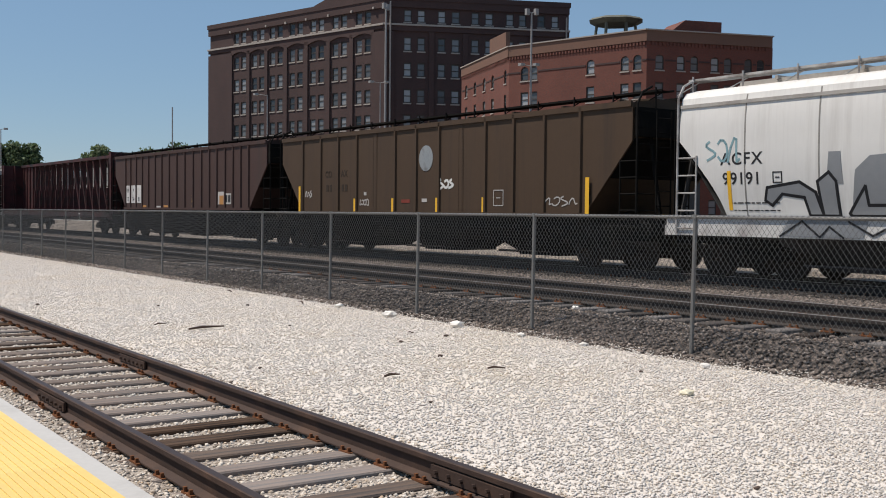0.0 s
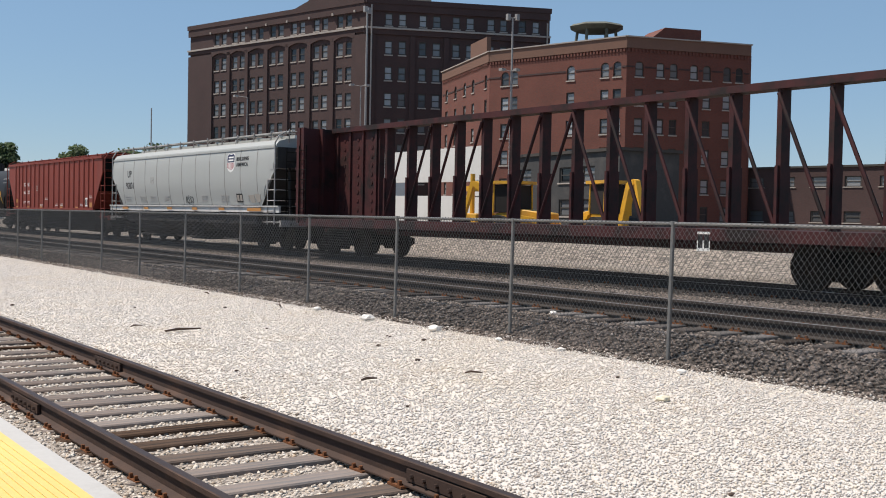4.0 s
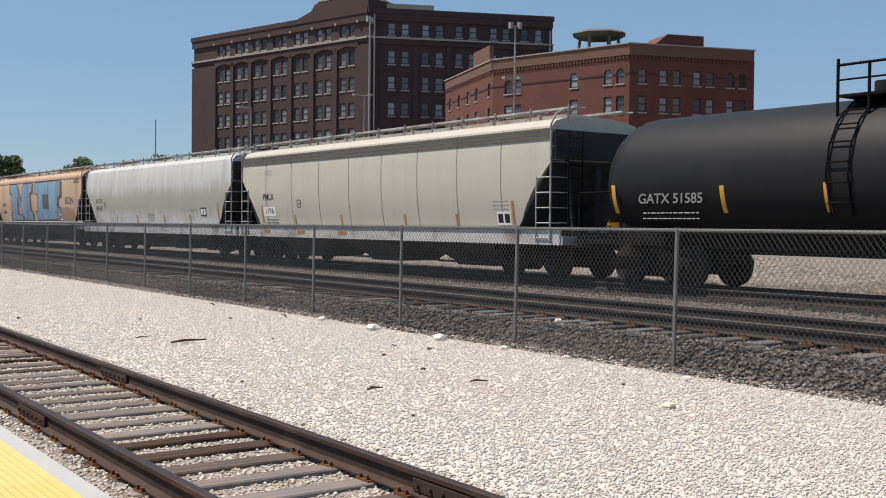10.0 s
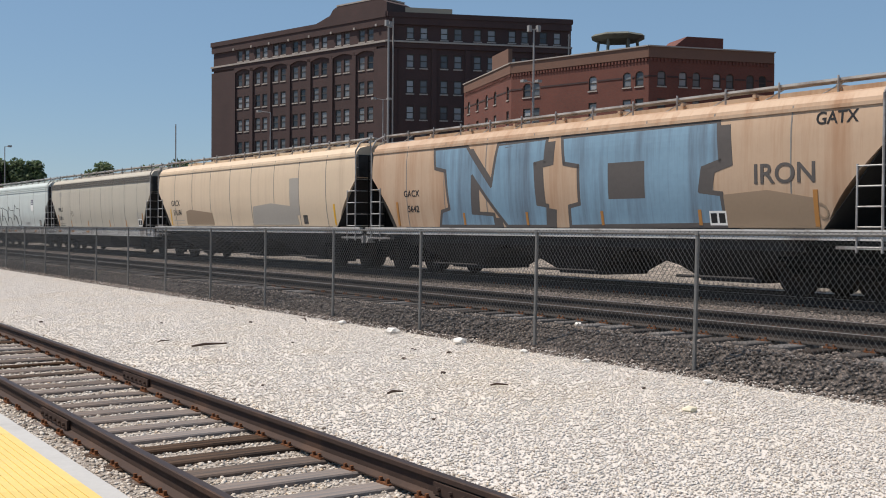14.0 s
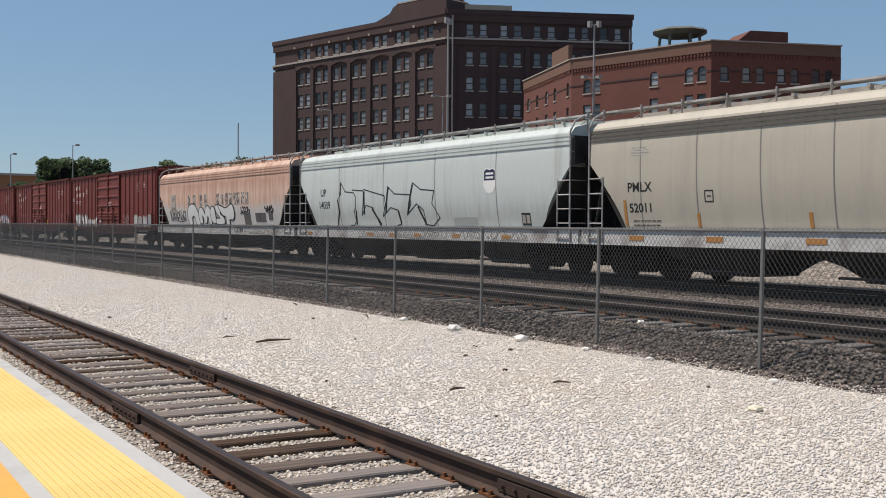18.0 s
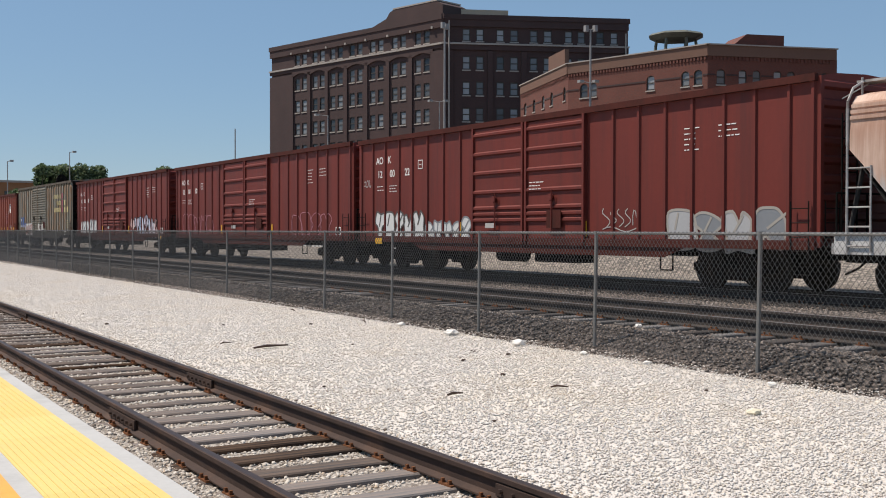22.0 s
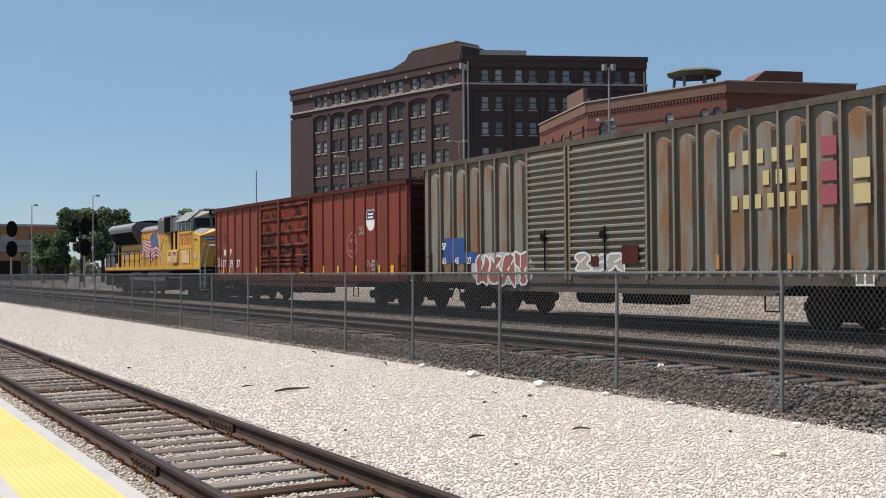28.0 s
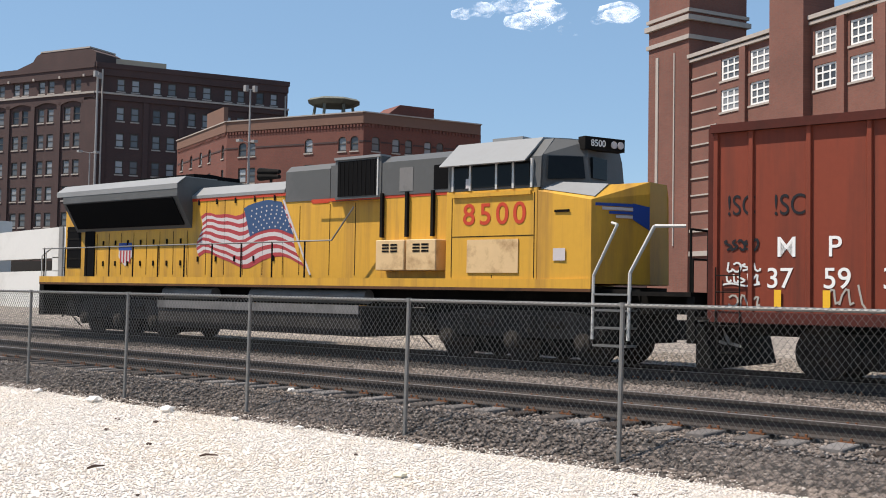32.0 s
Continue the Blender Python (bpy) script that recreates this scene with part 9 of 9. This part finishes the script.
for x0, x1 in ((1.5, 2.0), (4.9, 5.1)):
    bm = bmesh.new()
    box(bm, x0, x1, -0.12, 0.0, 8, 31)
    part("tower_strip", bm, stone_trim, b3, at=mt)

# ---- concrete parking ramp ----
white_conc = M("white-painted concrete", (0.62, 0.61, 0.58), 0.85, grain=1, spread=0.06, dirt=(0.5, 0.49, 0.46), dirt_scale=0.3, bump=0.1)
grey_conc = M("grey concrete", (0.25, 0.245, 0.235), 0.85, grain=1, spread=0.1, dirt=(0.19, 0.185, 0.18), dirt_scale=0.3)
ramp = thing("parking_ramp", "white concrete parking ramp with long dark openings", "parking ramp")
RX = 36.0
joints = [46.0, 62.0, 79.3, 91.9, 105.2, 118.5, 132.5]


def ramp_top(y):
    return float(np.interp(y, [46, 62, 79.5, 105, 132.5], [5.85, 5.75, 5.3, 4.55, 4.1]))


for a, b in zip(joints, joints[1:]):
    bm = bmesh.new()
    ta, tb = ramp_top(a), ramp_top(b)
    low = 1.85
    prism(bm, [(a, ta - 1.95), (b, tb - 1.75), (b, tb), (a, ta)], RX - 0.2, RX + 0.2, "x")
    part("ramp_panel", bm, white_conc, ramp)
    bm = bmesh.new()
    prism(bm, [(a, 0.3), (b, 0.3), (b, max(0.4, tb - 2.55)), (a, ta - 2.75)], RX - 0.2, RX + 0.2, "x")
    part("ramp_panel", bm, white_conc, ramp)
    bm = bmesh.new()
    box(bm, RX - 0.2, RX + 0.2, a, a + 1.1, ta - 2.8, ta - 1.9)
    box(bm, RX - 0.2, RX + 0.2, b - 1.1, b, tb - 2.6, tb - 1.7)
    part("ramp_pier", bm, white_conc, ramp)
for y in joints:
    bm = bmesh.new()
    box(bm, RX - 0.3, RX - 0.15, y - 0.22, y + 0.22, 0.3, ramp_top(y))
    part("joint_strip", bm, grey_conc, ramp)
bm = bmesh.new()
box(bm, RX + 0.2, RX + 0.6, 62, 132.5, 0.3, 2.0)
part("inner_wall", bm, room_dark, ramp)
bm = bmesh.new()
box(bm, RX + 6, RX + 6.3, 62, 157, 0.3, 3.9)
part("inner_wall", bm, room_dark, ramp)
bm = bmesh.new()
prism(bm, [(132.5, 4.9), (132.5, 7.05), (86, 6.1), (86, 5.0)], RX + 3.0, RX + 3.3, "x")
part("deck_edge", bm, grey_conc, ramp)
bm = bmesh.new()
prism(bm, [(132.5, 4.4), (157.2, 4.6), (157.2, 4.75), (86, 4.75)], RX + 0.3, RX + 20, "x")
box(bm, RX + 3.2, RX + 20, 86, 157, 6.0, 6.15)
part("deck", bm, grey_conc, ramp)
for z0, z1 in ((0.3, 1.2), (2.0, 4.15), (4.95, 7.3)):
    for a, b in ((132.5, 139.8), (141.0, 154.5)):
        bm = bmesh.new()
        box(bm, RX - 0.2, RX + 0.2, a, b, z0, z1)
        part("block_panel", bm, white_conc, ramp)
for y, w_ in ((132.0, 1.2), (140.4, 1.2), (156, 1.8)):
    bm = bmesh.new()
    box(bm, RX - 0.3, RX + 0.3, y - w_ / 2, y + w_ / 2, 0.3, 7.35)
    part("block_pier", bm, white_conc, ramp)
bm = bmesh.new()
box(bm, RX, RX + 20, 156.6, 157.1, 0.3, 7.3)
box(bm, RX + 0.3, RX + 6, 62, 62.4, 0.3, 5.5)
part("end_wall", bm, white_conc, ramp)
bm = bmesh.new()
box(bm, RX - 0.25, RX + 2.5, 73.5, 77.6, 0.3, 6.6)
part("stair_head", bm, white_conc, ramp)

# ---- poles, lamps, signals ----
pole_metal = M("grey lamp metal", (0.30, 0.29, 0.28), 0.6, 0.3, grain=2, spread=0.15)


def lamp_pole(x, y, top, arms, label, tall=0.12, double=False):
    p = thing("lamp_pole", label, "lamp post")
    bm = bmesh.new()
    bar(bm, (x, y, 0.2), (x, y, top), tall, 8, tall * 0.6)
    part("pole", bm, pole_metal, p)
    for dx, dy in arms:
        bm = bmesh.new()
        bar(bm, (x, y, top - 0.05), (x + dx, y + dy, top + 0.1), tall * 0.4, 6)
        part("arm", bm, pole_metal, p)
        bm = bmesh.new()
        box(bm, x + dx - 0.22, x + dx + 0.22, y + dy - 0.22, y + dy + 0.22, top - 0.05 if not double else top - 0.3, top + 0.18 if not double else top + 0.45)
        part("lamp_head", bm, pole_metal, p)
    return p


lamp_pole(73.3, 119.8, 28.6, [(-0.45, -0.3), (0.45, 0.3)], "tall grey floodlight pole with twin heads", 0.2, True)
lamp_pole(83.2, 102.0, 26.4, [(-0.45, 0.3), (0.45, -0.3)], "tall grey floodlight pole with twin heads", 0.18, True)
lamp_pole(51.6, 109.4, 14.8, [(-1.1, 0.6)], "slim grey lamp post with one arm", 0.09)
lamp_pole(62.3, 102.9, 16.4, [(-0.9, 0.5), (0.6, -0.3)], "slim grey lamp post with two arms", 0.09)
lamp_pole(60.7, 74.5, 15.1, [(-0.7, 0.4), (0.4, -0.3)], "slim grey lamp post with two arms", 0.08)
lamp_pole(24.1, 147.9, 10.8, [(0.5, 0)], "slim lamp post beyond the tracks", 0.09)
lamp_pole(31.0, 143.8, 12.0, [(0.6, 0)], "slim lamp post above the trees", 0.09)
fp = thing("flag_pole", "bare slim grey pole", "pole")
bm = bmesh.new()
bar(bm, (42.7, 114.8, 0.4), (42.7, 114.8, 13.3), 0.09, 8, 0.07)
part("pole", bm, pole_metal, fp)


def signal(x, y):
    s = thing("railway_signal", "black two-head railway signal on a mast", "railway signal", "signals beside the tracks")
    bm = bmesh.new()
    bar(bm, (x, y, 0.3), (x, y, 7.2), 0.10, 8)
    part("mast", bm, pole_metal, s)
    for z in (6.5, 4.45):
        bm = bmesh.new()
        n = 14
        prism(bm, [(x + 0.55 * math.cos(2 * math.pi * i / n), z + 0.85 * math.sin(2 * math.pi * i / n)) for i in range(n)], y - 0.45, y - 0.3, "y")
        h = part("signal_head", bm, black_steel, s)
        for dz in (-0.4, 0, 0.4):
            bm = bmesh.new()
            disc(bm, (x, y - 0.55, z + dz), (0, 1, 0), 0.15, 0.12, 10)
            part("lens_hood", bm, black_steel, h)


signal(17.1, 117.3)
signal(22.6, 108.7)

# ---- viaduct and far brick block ----
via = thing("viaduct", "grey concrete road viaduct on columns", "bridge")
bm = bmesh.new()
box(bm, -60, 40, 212, 222, 6.0, 7.2)
box(bm, -60, 40, 211.6, 212, 7.2, 8.2)
part("deck", bm, grey_conc, via)
for x in range(-50, 41, 12):
    bm = bmesh.new()
    box(bm, x, x + 1.6, 213, 221, 0.2, 6.0)
    part("column", bm, grey_conc, via)
bm = bmesh.new()
box(bm, -60, 44, 226, 227, 0.2, 4.5)
part("abutment", bm, room_dark, via)
far_tan = M("tan brick block", (0.30, 0.15, 0.075), 0.9, grain=0.5, spread=0.12)
fb = thing("far_brick_building", "low tan brick building behind the viaduct", "building")
bm = bmesh.new()
box(bm, -40, 50, 262, 290, 0.2, 12.8)
part("wall", bm, far_tan, fb)
bm = bmesh.new()
box(bm, -40.3, 50.3, 261.6, 290.4, 12.8, 13.3)
part("roof", bm, stone_trim, fb)
for k in range(14):
    bm = bmesh.new()
    box(bm, -36 + 6 * k, -33 + 6 * k, 261.8, 262.1, 9.2, 10.8)
    part("window", bm, glass_dark, fb)

# ---- trees ----
leaf_mats = []
for i, c in enumerate(((0.085, 0.125, 0.058), (0.105, 0.145, 0.068), (0.12, 0.16, 0.08))):
    m_, n_, l_, b_ = nodes_of("tree foliage")
    g = n_.new("ShaderNodeNewGeometry")
    out = mix_node(n_, l_, g.outputs["Random Per Island"], tuple(v * 0.6 for v in c), tuple(v * 1.4 for v in c))
    l_.new(out, b_.inputs["Base Color"])
    b_.inputs["Roughness"].default_value = 0.7
    tl_ = n_.new("ShaderNodeBsdfTranslucent")
    l_.new(out, tl_.inputs[0])
    mx_ = n_.new("ShaderNodeMixShader")
    mx_.inputs[0].default_value = 0.45
    l_.new(b_.outputs[0], mx_.inputs[1])
    l_.new(tl_.outputs[0], mx_.inputs[2])
    l_.new(mx_.outputs[0], n_["Material Output"].inputs[0])
    leaf_mats.append(m_)
bark = M("grey bark", (0.10, 0.08, 0.06), 0.95, grain=4, spread=0.3, bump=0.5)


def tree(x, y, h, r, seed, mi=0, base=0.3, leaves=2600, leaf=0.42):
    t = thing("tree", "leafy green tree beyond the yard", "tree", "trees beyond the tracks")
    rng = np.random.default_rng(seed)
    bm = bmesh.new()
    bar(bm, (x, y, base), (x, y, base + h * 0.45), 0.32, 8, 0.2)
    centres = []
    for k in range(14):
        a = rng.random() * 6.283
        rr = r * (0.25 + 0.7 * rng.random())
        zz = base + h * (0.30 + 0.62 * rng.random())
        shrink = 1.0 - 0.65 * max(0, (zz - base) / h - 0.5) / 0.5
        c = Vector((x + rr * shrink * math.cos(a), y + rr * shrink * math.sin(a), zz))
        centres.append(c)
        bar(bm, (x, y, base + h * (0.25 + 0.2 * rng.random())), tuple(c), 0.11, 5, 0.04)
    part("trunk", bm, bark, t)
    V, F = [], []
    for k in range(leaves):
        c = centres[k % 14]
        d = rng.normal(size=3)
        d /= np.linalg.norm(d)
        d *= (r * 0.42) * (0.45 + 0.6 * rng.random())
        d[2] *= 0.75
        p = np.array(c) + d
        u = rng.normal(size=3)
        u /= np.linalg.norm(u)
        w = np.cross(u, rng.normal(size=3))
        w /= np.linalg.norm(w)
        s_ = leaf * (0.6 + 0.8 * rng.random())
        i = len(V)
        V += [tuple(p - u * s_), tuple(p + w * s_ * 0.6), tuple(p + u * s_), tuple(p - w * s_ * 0.6)]
        F.append((i, i + 1, i + 2, i + 3))
    me = bpy.data.meshes.new("crown")
    me.from_pydata(V, [], F)
    me.materials.append(leaf_mats[mi])
    part("crown", me, None, t)


for i, (x, y, h, r) in enumerate(((29.9, 156, 11.0, 2.9), (32.2, 156.5, 11.6, 2.9), (35, 156, 11.0, 3.3), (38.2, 155, 11.0, 3.2), (27.2, 158, 7.0, 3.0), (53.5, 177, 12.4, 3.6), (40.6, 157, 8.4, 2.6), (44, 172, 8.4, 4.0),
                                 (60, 190, 10.2, 4.6), (72, 205, 13.0, 5.2), (66, 205, 10.6, 5.0), (80, 225, 14.2, 6.5), (88, 232, 16.0, 7), (97, 238, 17.0, 7.5), (106, 250, 17.5, 8), (64, 182, 9.4, 4.6), (76, 196, 10.8, 5.2), (69, 188, 9.8, 4.6), (84, 206, 12.6, 6.0))):
    tree(x, y, h, r, 40 + i, i % 3, leaves=4600 if i < 8 else 3000, leaf=0.27 if i < 8 else 0.42)

# ---- distant tree line and low clouds ----
bm = bmesh.new()
rng = np.random.default_rng(5)
V, F = [], []
for k in range(9000):
    x = -250 + 620 * rng.random()
    y = 420 + 40 * rng.random()
    z = 0.5 + 9.0 * rng.random() ** 0.7 * (0.75 + 0.35 * math.sin(x * 0.11) + 0.2 * math.sin(x * 0.37))
    u = rng.normal(size=3)
    u /= np.linalg.norm(u)
    w = np.cross(u, rng.normal(size=3))
    w /= np.linalg.norm(w)
    p = np.array((x, y, z))
    i = len(V)
    V += [tuple(p - u * 1.6), tuple(p + w * 1.1), tuple(p + u * 1.6), tuple(p - w * 1.1)]
    F.append((i, i + 1, i + 2, i + 3))
bm.free()
me = bpy.data.meshes.new("far_woods")
me.from_pydata(V, [], F)
me.materials.append(leaf_mats[1])
tagged(new("far_woods", me), "distant line of green trees", "woods", "", "stuff")

m_, n_, l_, b_ = nodes_of("thin white cloud")
l_.remove(b_.outputs[0].links[0])
tr_ = n_.new("ShaderNodeBsdfTransparent")
em_ = n_.new("ShaderNodeBsdfTranslucent")
em_.inputs[0].default_value = (0.95, 0.95, 0.95, 1)
df_ = n_.new("ShaderNodeBsdfDiffuse")
df_.inputs[0].default_value = (0.95, 0.95, 0.95, 1)
ad_ = n_.new("ShaderNodeAddShader")
l_.new(em_.outputs[0], ad_.inputs[0])
l_.new(df_.outputs[0], ad_.inputs[1])
mx_ = n_.new("ShaderNodeMixShader")
ns_ = noise_node(n_, l_, 0.012, 8, 0.65)
l_.new(ramp_node(n_, l_, ns_.outputs[0], 0.50, 1.05).outputs[0], mx_.inputs[0])
l_.new(tr_.outputs[0], mx_.inputs[1])
l_.new(ad_.outputs[0], mx_.inputs[2])
l_.new(mx_.outputs[0], n_["Material Output"].inputs[0])
cloud_mat = m_


def cloud(cx, cy, cz, size, seed, count):
    rng = random.Random(seed)
    bm = bmesh.new()
    side = Vector((-cy, cx, 0)).normalized()
    for k in range(count):
        c = Vector((cx, cy, cz)) + side * rng.gauss(0, size) + Vector((0, 0, rng.gauss(0, size * 0.16)))
        r = size * rng.uniform(0.18, 0.42)
        res = bmesh.ops.create_icosphere(bm, subdivisions=2, radius=r)
        for v in res["verts"]:
            v.co = c + Vector((v.co.x * 1.2, v.co.y * 1.2, v.co.z * 0.45)) * (1 + 0.35 * noise.noise(v.co * (3 / r)))
    ob = solid("cloud", bm, cloud_mat, "thin white fair-weather cloud", "cloud", "stuff", smooth=180)
    return ob


cloud(2060, 1440, 665, 105, 3, 14)
cloud(2180, 1780, 850, 60, 6, 7)


# ---- low sheds between the brick buildings ----
shed_grey = M("dark grey shed cladding", (0.055, 0.055, 0.055), 0.8, grain=1, spread=0.2, dirt=(0.09, 0.085, 0.08), dirt_scale=0.5)


def low_shed(label, p0, p1, depth, top, brick, cols):
    shed = thing("low_building", label, "building")
    m, LL = facade(shed, p0, p1, 0.3, top, cols, [(2.2, 3.6), (top - 2.4, top - 1.1)], brick, lambda r: KIT_DARK)
    bm = bmesh.new()
    box(bm, 0.3, LL - 0.3, 0.6, depth, 0.2, top - 0.2)
    part("interior", bm, room_dark, shed, at=m)
    bm = bmesh.new()
    box(bm, -0.2, LL + 0.2, -0.2, depth + 0.2, top, top + 0.25)
    part("roof", bm, roof_tar, shed, at=m)
    for x in (0.0, LL - 0.3):
        bm = bmesh.new()
        box(bm, x, x + 0.3, 0.46, depth, 0.2, top - 0.01)
        part("side_wall", bm, brick, shed, at=m)
    return shed


low_shed("dark grey low shed with a row of windows", (62.0, 75.5), (60.0, 60.0), 6.0, 7.4, shed_grey, [(1.2, 3.0), (4.2, 6.0), (7.4, 9.2), (10.6, 12.4)])
low_shed("low brown brick building between two taller ones", (115.0, 93.2), (117.0, 66.5), 8.0, 9.0, brick_dark, [(2.0, 4.2), (6.5, 8.7), (11.0, 13.2), (15.5, 17.7), (20.0, 22.0)])

# ---- yellow machines parked behind the tracks ----
plant_yellow = M("plant machine yellow", (0.62, 0.33, 0.03), 0.5, grain=3, spread=0.12, dirt=(0.35, 0.2, 0.06), bump=0.05)
tyre_mat = M("black tyre rubber", (0.02, 0.02, 0.02), 0.9, grain=8, spread=0.3, dirt=(0.07, 0.06, 0.05))


def backhoe(x, y, label):
    t = thing("backhoe_loader", label, "backhoe loader", "parked machines", pose(x, y, 0.6))
    bm = bmesh.new()
    prism(bm, [(-1.9, 0.7), (-1.9, 1.55), (-0.6, 1.7), (0.6, 1.5), (0.7, 0.7)], -0.55, 0.55, "x")
    part("body", bm, plant_yellow, t, bevel=0.04)
    bm = bmesh.new()
    for sx in (-0.6, 0.6):
        for sy in (-0.55, 0.65):
            bar(bm, (sx, sy, 1.5), (sx * 0.95, sy, 2.75), 0.045)
    box(bm, -0.72, 0.72, -0.7, 0.85, 2.75, 2.88)
    part("cab", bm, plant_yellow, t)
    bm = bmesh.new()
    box(bm, -0.58, 0.58, -0.5, 0.6, 1.55, 2.72)
    part("cab_glass", bm, room_dark, t)
    for sy, r in ((0.35, 0.72), (-1.55, 0.52)):
        for sx in (-0.72, 0.72):
            bm = bmesh.new()
            disc(bm, (0, 0, 0), (1, 0, 0), r, 0.2, 20)
            wh = part("wheel", bm, tyre_mat, t, at=pose(sx, sy, r))
            bm = bmesh.new()
            disc(bm, (0, 0, 0), (1, 0, 0), r * 0.55, 0.22, 16)
            part("rim", bm, plant_yellow, wh)
    bm = bmesh.new()
    prism(bm, [(0.8, 0.9), (1.5, 2.75), (1.95, 2.9), (2.05, 2.7), (1.7, 2.5), (1.1, 0.8)], -0.14, 0.14, "x")
    part("boom", bm, plant_yellow, t)
    bm = bmesh.new()
    prism(bm, [(1.95, 2.9), (2.15, 2.85), (2.65, 1.3), (2.5, 1.2)], -0.1, 0.1, "x")
    part("dipper_arm", bm, plant_yellow, t)
    bm = bmesh.new()
    prism(bm, [(2.35, 1.3), (2.75, 1.3), (2.85, 0.75), (2.45, 0.55), (2.15, 0.75), (2.35, 0.9)], -0.3, 0.3, "x")
    part("rear_bucket", bm, grimy_steel, t)
    bm = bmesh.new()
    prism(bm, [(-3.1, 0.15), (-2.2, 0.15), (-2.15, 0.85), (-2.45, 0.95), (-2.5, 0.45), (-3.1, 0.2)], -1.1, 1.1, "x")
    part("loader_bucket", bm, plant_yellow, t)
    for sx in (-0.68, 0.68):
        bm = bmesh.new()
        prism(bm, [(-0.5, 1.35), (-0.4, 1.5), (-1.7, 1.3), (-2.3, 0.7), (-2.35, 0.5), (-1.75, 1.05)], sx - 0.07, sx + 0.07, "x")
        part("loader_arm", bm, plant_yellow, t)
    return t


backhoe(29.0, 35.2, "yellow backhoe loader parked on tan yard gravel").rotation_euler = (0, 0, radians(20))
backhoe(30.5, 31.0, "yellow backhoe loader parked beside another").rotation_euler = (0, 0, radians(165))
bm = bmesh.new()
tank = thing("light_mast", "yellow mobile light mast on tan yard gravel", "light mast", m=pose(29.6, 38.6, 0.6))
box(bm, -0.6, 0.6, -0.8, 0.8, 0.45, 1.5)
part("body", bm, plant_yellow, tank, bevel=0.05)
bm = bmesh.new()
bar(bm, (0, 0.3, 1.5), (0, 0.3, 3.3), 0.11, 8)
box(bm, -0.2, 0.2, 0.05, 0.6, 2.5, 2.75)
part("mast", bm, plant_yellow, tank)
for sx in (-0.5, 0.5):
    bm = bmesh.new()
    disc(bm, (0, 0, 0), (1, 0, 0), 0.38, 0.12, 16)
    part("wheel", bm, tyre_mat, tank, at=pose(sx, 0, 0.38))


# small white car by the ramp
white_paint = M("white car paint", (0.72, 0.72, 0.72), 0.3, grain=1, spread=0.04, bump=0.0, gloss=0.5)
car_ = thing("parked_car", "white car parked beside the concrete ramp", "car", m=pose(37.5, 142.0, 0.6, 0, 0, 35))
bm = bmesh.new()
prism(bm, [(-2.2, 0.3), (-2.2, 0.85), (-1.3, 0.95), (1.2, 0.98), (2.15, 0.85), (2.2, 0.35)], -0.88, 0.88, "x")
part("body", bm, white_paint, car_, bevel=0.05)
bm = bmesh.new()
loft(bm, [[(-0.82, -1.35, 0.95), (0.82, -1.35, 0.95), (0.82, 1.3, 0.95), (-0.82, 1.3, 0.95)], [(-0.68, -0.75, 1.45), (0.68, -0.75, 1.45), (0.68, 0.7, 1.45), (-0.68, 0.7, 1.45)]])
part("cabin", bm, glass_dark, car_)
for sx in (-0.82, 0.82):
    for sy in (-1.35, 1.35):
        bm = bmesh.new()
        disc(bm, (0, 0, 0), (1, 0, 0), 0.32, 0.1, 14)
        part("wheel", bm, tyre_mat, car_, at=pose(sx, sy, 0.32))


def motions():
    run = [(0, 0.0), (2, 22.06), (4, 44.19), (6, 66.37), (8, 88.54), (10, 110.59), (12, 132.57), (14, 154.54), (16, 176.41), (18, 198.15), (20, 219.8), (22, 241.38),
           (24, 262.8), (26, 284.12), (28, 305.4), (30, 326.6), (32, 347.65)]
    for car, s in CARS:
        walk(car, [(t, TRAIN_LINE @ pose(0, s - d - TRAIN_PIVOT, TRAIN_HEAD)) for t, d in run])


motions()
